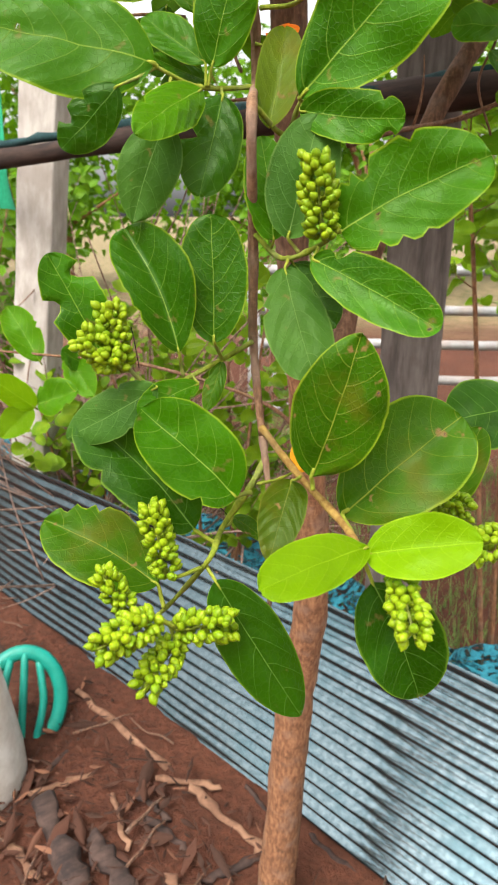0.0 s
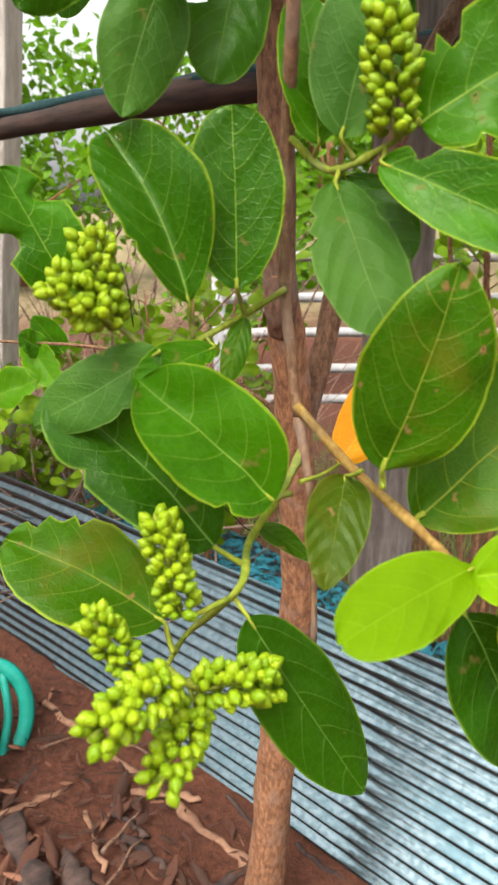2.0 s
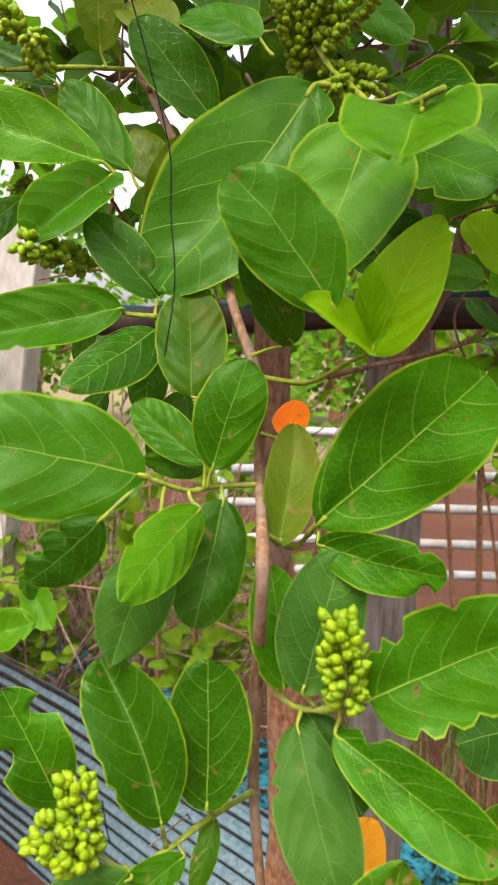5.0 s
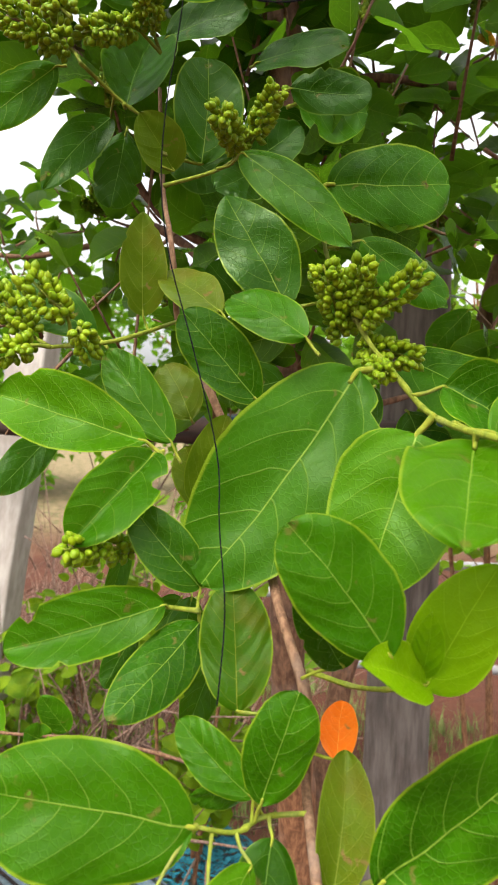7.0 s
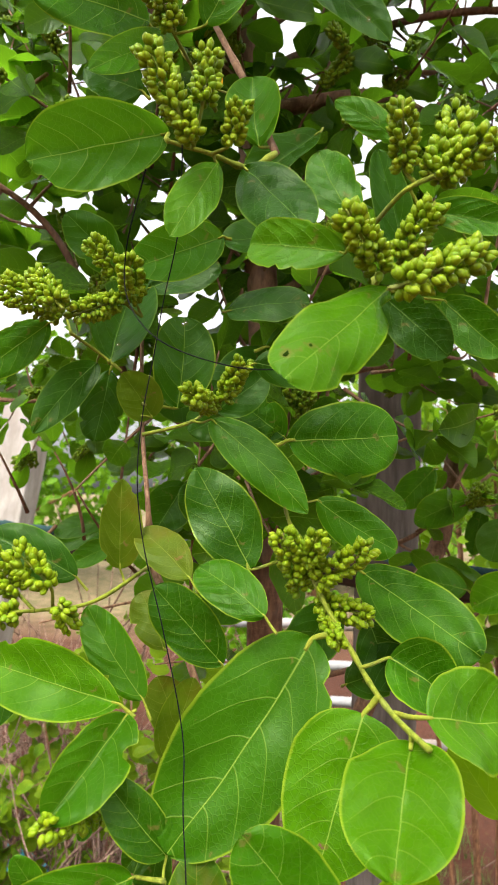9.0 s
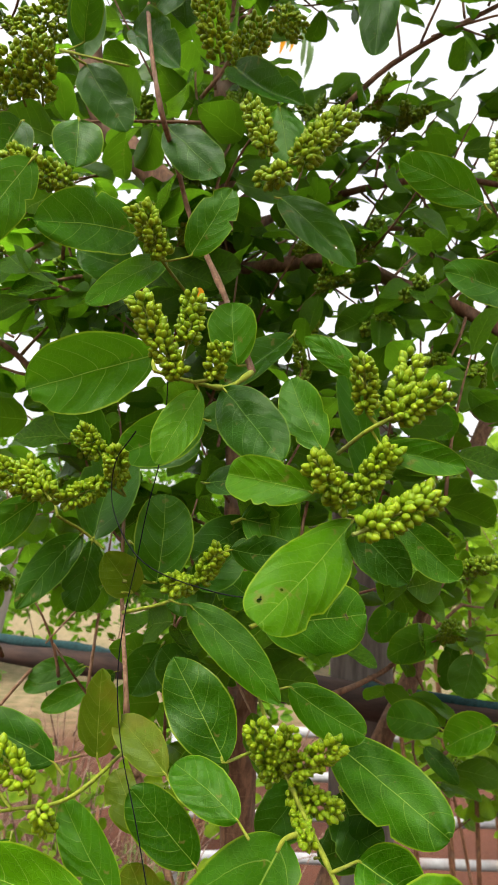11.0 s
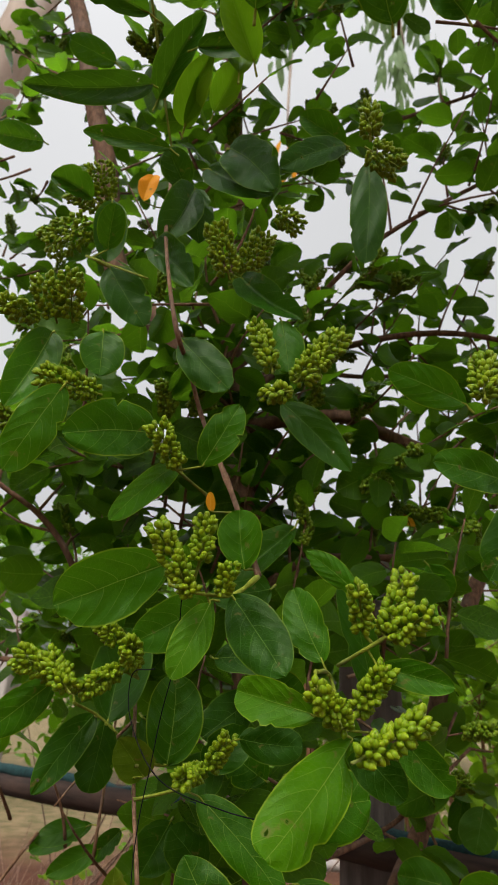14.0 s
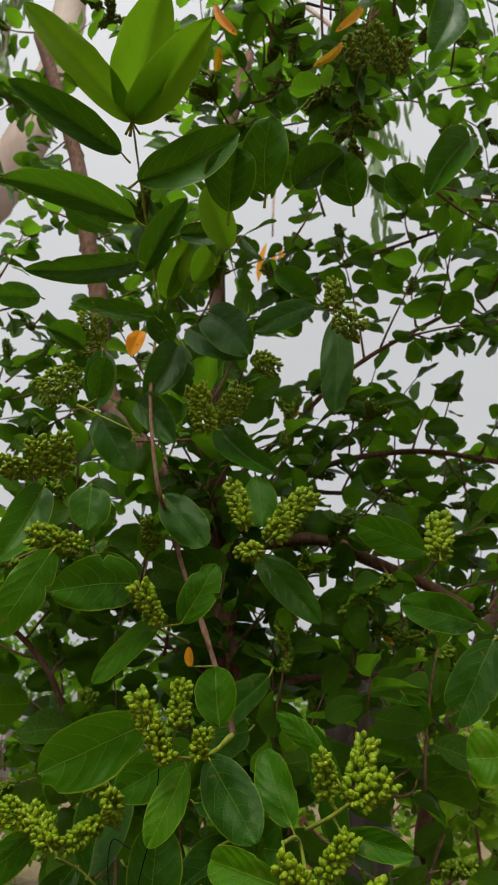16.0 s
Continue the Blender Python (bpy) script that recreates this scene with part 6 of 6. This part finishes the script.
def finish(leaves, wood, fruit, parent, leaf_mat, single=0, middle=(0, 0, 0)):
    """Turns the gathered leaves, side twigs and fruits into parts of parent; the leaves nearest to middle singly."""
    shift = Matrix.Translation(parent.location).inverted()
    leaves = sorted(leaves, key=lambda one: (Vector(one[0]) - Vector(middle)).length)
    shapes = single_blades(8) if single else []
    for base, tip, up, half, seed in leaves[:single]:
        ob = new("leaf", shapes[seed % 8])
        ob.parent = parent
        length = (tip - base).length
        ob.matrix_basis = shift @ blade_pose(base, tip, up) @ Matrix.Diagonal((length, half / 0.32, 0.5 * (length + half / 0.32), 1))
    joined = ([], [], [], [])
    for base, tip, up, half, seed in leaves[single:]:
        add_blade(joined, base, tip, up, half, seed)
    ob = mesh_object("foliage", [shift @ p for p in joined[0]], joined[1], leaf_mat, parent)
    uv_layers(ob.data, joined[2], joined[3])
    ob["kind"] = "stuff"
    if wood[0]:
        mesh_object("side_twig", [shift @ p for p in wood[0]], wood[1], TWIG, parent)["kind"] = "stuff"
    if fruit:
        verts, faces = [], []
        shape = [v.co.copy() for v in BERRIES[0].vertices]
        skin = [tuple(p.vertices) for p in BERRIES[0].polygons]
        for m in fruit:
            at = len(verts)
            verts.extend(shift @ m @ p for p in shape)
            faces.extend(tuple(at + k for k in face) for face in skin)
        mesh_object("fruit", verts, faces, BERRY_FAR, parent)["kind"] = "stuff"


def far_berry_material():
    m = Nodes("unripe_berry_far_shaded")
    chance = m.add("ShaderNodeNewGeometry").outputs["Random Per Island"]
    # darker than BERRY: the shade inside the crown is put into the colour
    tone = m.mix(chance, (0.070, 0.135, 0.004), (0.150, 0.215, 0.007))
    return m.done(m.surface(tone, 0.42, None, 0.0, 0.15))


BERRY_FAR = far_berry_material()


def along_limb(points, gap, reach, size, rng, store, berries=0.35, spread=1.0, start=0.0, back=False):
    line = spline(points, 12)
    travelled, since = 0.0, 0.0
    total = sum((b - a).length for a, b in zip(line, line[1:]))
    for a, b in zip(line, line[1:]):
        travelled += (b - a).length
        since += (b - a).length
        if travelled < start * total or since < gap:
            continue
        since = rng.uniform(-0.3, 0.3) * gap
        ahead = (b - a).normalized()
        turn = rng.uniform(0, 2 * math.pi)
        side = ahead.orthogonal().normalized()
        out = math.cos(turn) * side + math.sin(turn) * ahead.cross(side)
        way = out * spread + ahead * rng.uniform(0.1, 0.8) + Vector((0, 0, 0.25))
        if back:
            way.y = abs(way.y) + 0.2
        leafy_twig(*store, b, way, reach * rng.uniform(0.6, 1.3), size, rng, berries)


def crown():
    rng = random.Random(21)
    store = ([], ([], []), [])
    along_limb([(0.04, 0.82, 1.62), (0.02, 0.82, 1.96), (-0.01, 0.82, 2.26)], 0.026, 0.19, 0.0495, rng, store, 0.4)
    along_limb([(-0.01, 0.82, 2.26), (-0.02, 0.82, 2.5), (-0.03, 0.84, 2.9), (0.0, 0.86, 3.3)], 0.019, 0.18, 0.0436, rng, store, 0.4, 1.0, 0.0, True)
    along_limb([(-0.004, 0.83, 2.2), (-0.18, 0.9, 2.4), (-0.225, 0.9, 2.61), (-0.264, 0.9, 2.75), (-0.312, 0.9, 2.95), (-0.43, 0.88, 3.27)], 0.028, 0.22, 0.0436, rng, store, 0.5, 1.0, 0.0, True)
    along_limb([(0.33, 1.1, 1.72), (0.37, 1.12, 1.86), (0.45, 1.14, 2.0), (0.50, 1.18, 2.1), (0.62, 1.25, 2.3)], 0.040, 0.17, 0.0540, rng, store, 0.4, 1.0, 0.45, True)
    along_limb([(-0.003, 0.82, 2.145), (0.133, 0.8, 2.165), (0.2, 0.78, 2.133), (0.265, 0.76, 2.1), (0.36, 0.72, 2.05)], 0.018, 0.14, 0.0468, rng, store, 0.4)
    along_limb([(-0.006, 0.82, 2.226), (0.096, 0.85, 2.35), (0.2, 0.8, 2.454), (0.383, 0.78, 2.577), (0.65, 0.77, 2.68)], 0.0172, 0.15, 0.0444, rng, store, 0.5, 1.0, 0.4)
    along_limb([(-0.013, 0.82, 2.443), (0.054, 0.84, 2.592), (0.222, 0.82, 2.686), (0.408, 0.8, 2.774), (0.65, 0.78, 2.88)], 0.0172, 0.15, 0.0444, rng, store, 0.4, 1.0, 0.5)
    along_limb([(0.026, 0.82, 1.912), (0.031, 0.9, 2.249), (0.206, 0.95, 2.298), (0.387, 1.0, 2.339), (0.55, 1.0, 2.36)], 0.0292, 0.15, 0.0436, rng, store, 0.4)
    along_limb([(0.034, 0.82, 1.759), (-0.102, 0.8, 1.813), (-0.202, 0.8, 1.98), (-0.29, 0.8, 2.049)], 0.024, 0.15, 0.0495, rng, store, 0.5)
    # inner shoots low in the crown
    for a, b in (((0.05, 0.85, 1.5), (-0.30, 0.78, 1.72)), ((0.03, 0.82, 1.75), (0.22, 0.68, 1.86)),
                 ((0.02, 0.82, 1.9), (-0.22, 0.70, 2.12)), ((0.02, 0.85, 1.85), (-0.28, 1.0, 2.2)),
                 ((0.0, 0.85, 2.0), (-0.27, 0.88, 2.16)), ((0.05, 0.9, 1.9), (0.24, 1.02, 2.04)),
                 ((0.05, 0.85, 1.6), (-0.02, 0.62, 1.78)), ((0.0, 0.82, 2.1), (-0.05, 0.62, 2.25))):
        way = Vector(b) - Vector(a)
        along_limb([a, Vector(a) + way * 0.5 + Vector((0, 0, 0.03)), b], 0.027, 0.13, 0.0495, rng, store, 0.3)
    along_limb([(0.03, 0.82, 1.93), (0.112, 0.858, 1.985), (0.214, 0.894, 2.0), (0.323, 0.921, 2.02), (0.456, 0.943, 2.04)], 0.021, 0.13, 0.050, rng, store, 0.3, 1.0, 0.15)
    along_limb([(0.05, 0.85, 1.78), (0.14, 0.95, 1.87), (0.28, 1.05, 1.92)], 0.026, 0.12, 0.050, rng, store, 0.2, 1.0, 0.2)
    # a low limb reaching out over the fence
    along_limb([(-0.10, 1.0, 1.86), (-0.21, 1.12, 1.87), (-0.36, 1.22, 1.87), (-0.5, 1.3, 1.90), (-0.72, 1.4, 1.98)], 0.021, 0.12, 0.0495, rng, store, 0.4)
    # shoots low on the outer side
    along_limb([(0.141, 0.92, 1.63), (0.275, 0.98, 1.682), (0.377, 1.02, 1.756)], 0.0430, 0.09, 0.0540, rng, store, 0.3, 1.0, 0.3)
    along_limb([(0.12, 0.93, 1.49), (0.18, 0.95, 1.501), (0.30, 1.0, 1.529), (0.388, 1.02, 1.582)], 0.060, 0.09, 0.0540, rng, store, 0.3, 1.0, 0.3)
    along_limb([(0.0, 0.84, 2.25), (0.1, 0.9, 2.293), (0.229, 0.9, 2.343), (0.344, 0.9, 2.362), (0.468, 0.9, 2.351)], 0.0206, 0.14, 0.0436, rng, store, 0.5, 1.0, 0.35)
    # a leafy limb beside the upper trunk
    along_limb([(-0.2, 0.9, 2.5), (-0.36, 0.86, 2.58), (-0.5, 0.82, 2.7)], 0.0224, 0.16, 0.0387, rng, store, 0.5, 1.0, 0.3, True)
    along_limb([(-0.03, 0.84, 2.9), (0.3, 0.8, 3.08), (0.65, 0.75, 3.15)], 0.0206, 0.17, 0.0444, rng, store, 0.4)
    along_limb([(-0.03, 0.84, 2.75), (0.2, 0.7, 2.95), (0.5, 0.6, 2.95)], 0.0387, 0.15, 0.0444, rng, store, 0.4, 1.0, 0.4)
    along_limb([(-0.02, 0.8, 2.36), (-0.045, 0.75, 2.389), (-0.08, 0.64, 2.44), (-0.094, 0.58, 2.52)], 0.0206, 0.08, 0.0436, rng, store, 0.5)
    # dense shoots on both outer sides
    along_limb([(0.08, 0.9, 1.98), (0.22, 1.0, 2.07), (0.36, 1.05, 2.12), (0.5, 1.05, 2.16)], 0.016, 0.13, 0.048, rng, store, 0.3, 1.0, 0.25)
    along_limb([(0.12, 0.95, 1.86), (0.26, 1.02, 1.94), (0.42, 1.08, 1.97)], 0.018, 0.13, 0.048, rng, store, 0.3, 1.0, 0.3, True)
    along_limb([(-0.12, 0.9, 2.3), (-0.26, 0.96, 2.42), (-0.42, 1.0, 2.5)], 0.018, 0.13, 0.0387, rng, store, 0.4, 1.0, 0.3, True)
    along_limb([(-0.1, 0.95, 1.98), (-0.24, 1.0, 2.08), (-0.42, 1.05, 2.16)], 0.036, 0.13, 0.048, rng, store, 0.3, 1.0, 0.2, True)
    # leafy upper tips towards the camera
    along_limb([(-0.03, 0.84, 2.75), (0.02, 0.6, 2.85), (0.08, 0.45, 2.8), (0.14, 0.36, 2.62)], 0.0155, 0.13, 0.0412, rng, store, 0.6)
    along_limb([(0.0, 0.84, 2.6), (0.16, 0.62, 2.62), (0.24, 0.5, 2.52), (0.3, 0.45, 2.42)], 0.0602, 0.11, 0.0396, rng, store, 0.6)
    # two unseen limbs overhead, added only to shade the leaves below
    along_limb([(-0.03, 0.84, 2.9), (-0.12, 0.4, 3.0), (-0.2, 0.0, 3.0), (-0.3, -0.3, 2.9)], 0.0138, 0.22, 0.0475, rng, store, 0.3)
    along_limb([(0.0, 0.84, 2.95), (0.25, 0.4, 3.05), (0.4, 0.05, 3.0), (0.5, -0.25, 2.9)], 0.0138, 0.22, 0.0475, rng, store, 0.3)
    # thin outer sprays on the upper rising limb
    along_limb([(-0.013, 0.82, 2.443), (0.054, 0.84, 2.592), (0.222, 0.82, 2.686), (0.408, 0.8, 2.774), (0.65, 0.78, 2.88)], 0.070, 0.13, 0.042, rng, store, 0.6, 1.0, 0.2, True)
    # the crown is bare underneath
    low = lambda p: (p.x < -0.05 and p.y < 0.98 and p.z < 1.74) or (p.x > 0.12 and p.z < 1.62 and p.x < 0.30)
    # and thinner on its outer side
    outer = lambda p: p.x > 0.17 and p.y > 0.86 and 1.80 < p.z < 2.25
    store = ([one for one in store[0] if not low(one[0]) and not (outer(one[0]) and one[4] % 5 < 2)], store[1], [m for m in store[2] if not low(m.translation)])
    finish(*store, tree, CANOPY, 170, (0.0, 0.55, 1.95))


crown()


# ---- shrubs behind the fence, further trees ----
def shrub(name, at, high, wide, stems, size, seed, label, berries=0.0, leaf_mat=None, bare=0.3):
    rng = random.Random(seed)
    root = tagged(new(name), label, "shrub", "shrubs behind the fence")
    root.location = at
    store = ([], ([], []), [])
    for _ in range(stems):
        a = rng.uniform(0, 2 * math.pi)
        top = Vector(at) + Vector((wide * math.cos(a) * rng.random(), wide * math.sin(a) * rng.random(), high * rng.uniform(0.7, 1.1)))
        foot = Vector(at) + Vector((0.05 * math.cos(a), 0.05 * math.sin(a), 0))
        midway = foot.lerp(top, 0.5) + Vector((0, 0, 0.1 * high))
        line = spline([foot, midway, top], 6)
        v, f = tube(line, taper(line, 0.008, 0.003), 6)
        mesh_object("stem", [p - Vector(at) for p in v], f, BARK, root)
        along_limb([foot, midway, top], size * 0.9, size * 3.2, size, rng, store, berries, 1.0, bare)
    finish(*store, root, leaf_mat or FARLEAF)


shrub("shrub", (0.75, 1.75, 0.0), 2.35, 0.50, 6, 0.060, 3, "leafy light green shrub growing behind the timber post", 0.2, BRIGHTLEAF, 0.56)
shrub("shrub", (-0.62, 2.45, 0.0), 0.80, 0.30, 4, 0.060, 8, "low yellow-green shrub growing behind the iron sheet", 0.0, YELLEAF)
shrub("shrub", (-0.10, 2.15, 0.0), 1.10, 0.30, 4, 0.060, 9, "low yellow-green shrub growing behind the iron sheet", 0.0, YELLEAF)
shrub("shrub", (-0.42, 2.85, 0.0), 1.15, 0.40, 4, 0.060, 10, "low yellow-green shrub growing behind the iron sheet", 0.0, YELLEAF)
shrub("shrub", (-1.7, 4.2, 0.0), 1.4, 0.7, 7, 0.08, 12, "bushy green shrub standing in the open field", 0.0)
shrub("shrub", (1.25, 2.6, 0.0), 2.1, 0.6, 7, 0.06, 17, "leafy light green shrub growing behind the timber post", 0.2, BRIGHTLEAF, 0.56)
shrub("shrub", (0.2, 5.2, 0.0), 1.5, 0.9, 9, 0.08, 14, "bushy green shrub standing in the open field", 0.0)


def far_tree(at, high, wide, seed):
    rng = random.Random(seed)
    root = tagged(new("far_tree"), "broad green tree on the far side of the field", "tree", "trees across the field")
    root.location = at
    line = spline([(0, 0, 0), (0.1, 0, high * 0.3), (0.0, 0.2, high * 0.75)], 5)
    v, f = tube(line, taper(line, 0.16, 0.05), 8, 0.2)
    mesh_object("trunk", v, f, BARK, root)
    store = ([], [], [], [])
    clumps = [Vector((rng.gauss(0, wide * 0.42), rng.gauss(0, wide * 0.42), high * rng.uniform(0.22, 1.0))) for _ in range(42)]
    for k, c in enumerate(clumps):
        limb = spline([(0, 0, high * 0.25), Vector((c.x * 0.4, c.y * 0.4, c.z * 0.75)), c], 4)
        if k % 3 == 0:
            tv, tf = tube(limb, taper(limb, 0.05, 0.015), 5)
            mesh_object("limb", tv, tf, BARK, root)
        for _ in range(60):
            p = c + Vector((rng.gauss(0, 0.34), rng.gauss(0, 0.34), rng.gauss(0, 0.26)))
            out = Vector((rng.uniform(-1, 1), rng.uniform(-1, 1), rng.uniform(-1, 0.3))).normalized()
            add_blade(store, p, p + out * 0.20, Vector((rng.uniform(-1, 1), rng.uniform(-1, 1), 0.6)), 0.065, rng.randrange(999), 3, 2)
    ob = mesh_object("foliage", store[0], store[1], FARLEAF, root)
    uv_layers(ob.data, store[2], store[3])
    ob["kind"] = "stuff"


for n, (x, y, h, w) in enumerate(((-7.5, 15, 4.9, 3.0), (-3.6, 14, 4.7, 3.0), (0.3, 16, 4.6, 3.0), (4.2, 16, 4.8, 2.8), (8.5, 19, 4.6, 3.2), (-12, 20, 5.0, 3.4), (-5.6, 13, 3.6, 2.4), (2.2, 13, 3.4, 2.4))):
    far_tree((x, y, 0), h, w, 40 + n)


def gum_tree():
    """A tall pale-barked tree whose narrow leaves hang down."""
    root = tagged(new("gum_tree"), "tall smooth pale-barked gum tree with hanging narrow leaves", "tree")
    root.location = (-3.0, 3.0, 0.0)
    rng = random.Random(31)
    trunk = spline([(0, 0, 0), (0.55, 0, 1.8), (1.15, 0, 3.5), (1.61, 0, 4.605), (1.775, 0, 5.065), (1.853, 0, 5.546), (1.908, 0, 6.104), (1.884, 0, 6.707), (1.77, 0, 7.36), (1.74, 0.1, 8.3), (1.9, 0.2, 9.4)], 6)
    v, f = tube(trunk, [max(0.006, 0.155 - 0.0011 * i - 0.000006 * max(0, i - 36) ** 3) for i in range(len(trunk))], 16, 0.18, 3.0)
    mesh_object("trunk", v, f, GUM, root)
    store = ([], [], [], [])
    pods = ([], [], [], [])
    limbs = (((1.80, 0, 7.2), (2.7, 0.2, 7.9), (3.30, 0.0, 6.6), (3.33, 0.0, 4.75)), ((1.78, 0, 7.3), (3.0, 0.4, 8.0), (3.85, 0.0, 6.6), (4.0, -0.05, 5.45)), ((1.80, 0, 5.3), (1.60, -0.1, 5.9), (1.62, -0.2, 6.4), (1.68, -0.3, 6.5)), ((1.62, 0, 4.7), (1.45, -0.1, 5.6), (1.5, -0.2, 6.3), (1.6, -0.3, 6.6)))
    for points in limbs:
        line = spline(points, 8)
        tv, tf = tube(line, taper(line, 0.035, 0.006), 7)
        mesh_object("limb", tv, tf, GUM, root)
        for n, p in enumerate(line[9:]):
            for _ in range(3 if points[0][2] == 7.3 else (n % 3 == 0)):
                end = p + Vector((rng.uniform(-0.3, 0.3), rng.uniform(-0.3, 0.3), rng.uniform(-0.7, -0.1)))
                for k in range(7):
                    q = p.lerp(end, (k + 1) / 7)
                    drop = Vector((rng.uniform(-0.3, 0.3), rng.uniform(-0.3, 0.3), -1)).normalized()
                    add_blade(store, q, q + drop * rng.uniform(0.12, 0.22), Vector((rng.uniform(-1, 1), -1, 0.2)), 0.014, rng.randrange(999), 5, 2)
    for x, z in ((3.30, 4.70), (3.34, 4.66), (3.38, 4.68)):
        add_blade(pods, (x, 0, z), (x - 0.03 + 0.3 * (x - 3.34), 0, z - 0.27), (0, -1, 0.2), 0.017, int(x * 100), 5, 2)
    ob = mesh_object("withered_leaf", pods[0], pods[1], LEAF["orange"], root)
    uv_layers(ob.data, pods[2], pods[3])
    ob = mesh_object("foliage", store[0], store[1], GUMLEAF, root)
    uv_layers(ob.data, store[2], store[3])
    ob["kind"] = "stuff"


GUM = plain_material("pale_gum_bark", (0.34, 0.25, 0.19), (0.52, 0.42, 0.34), 4.0, 0.75, 0.004, (1, 1, 0.3))
GUMLEAF = leaf_material("gum_leaf", (0.10, 0.16, 0.07), (0.20, 0.28, 0.14), (0.25, 0.3, 0.15), (0.25, 0.3, 0.15), 0.4, 0.4, 0.2, True)
gum_tree()


def grass_tufts():
    rng = random.Random(77)
    verts, faces = [], []
    for _ in range(1700):
        s, back = rng.uniform(-1.2, 3.2), rng.uniform(0.12, 2.6)
        x, y, _z = fence_at(s, back)
        for _ in range(rng.randrange(5, 10)):
            a, tall = rng.uniform(0, 2 * math.pi), rng.uniform(0.03, 0.16)
            px, py = x + rng.gauss(0, 0.02), y + rng.gauss(0, 0.02)
            lean = rng.uniform(0.1, 0.8) * tall
            at = len(verts)
            w = 0.0022
            for t in (0, 0.5, 1):
                cx, cy = px + math.cos(a) * lean * t * t, py + math.sin(a) * lean * t * t
                for d in (-1, 1):
                    verts.append((cx - d * w * (1.1 - t) * math.sin(a), cy + d * w * (1.1 - t) * math.cos(a), tall * t - 0.01))
            faces += [(at, at + 1, at + 3, at + 2), (at + 2, at + 3, at + 5, at + 4)]
    tagged(mesh_object("grass", verts, faces, GRASS), "sparse green grass on red soil behind the fence", "grass", kind="stuff")


grass_tufts()
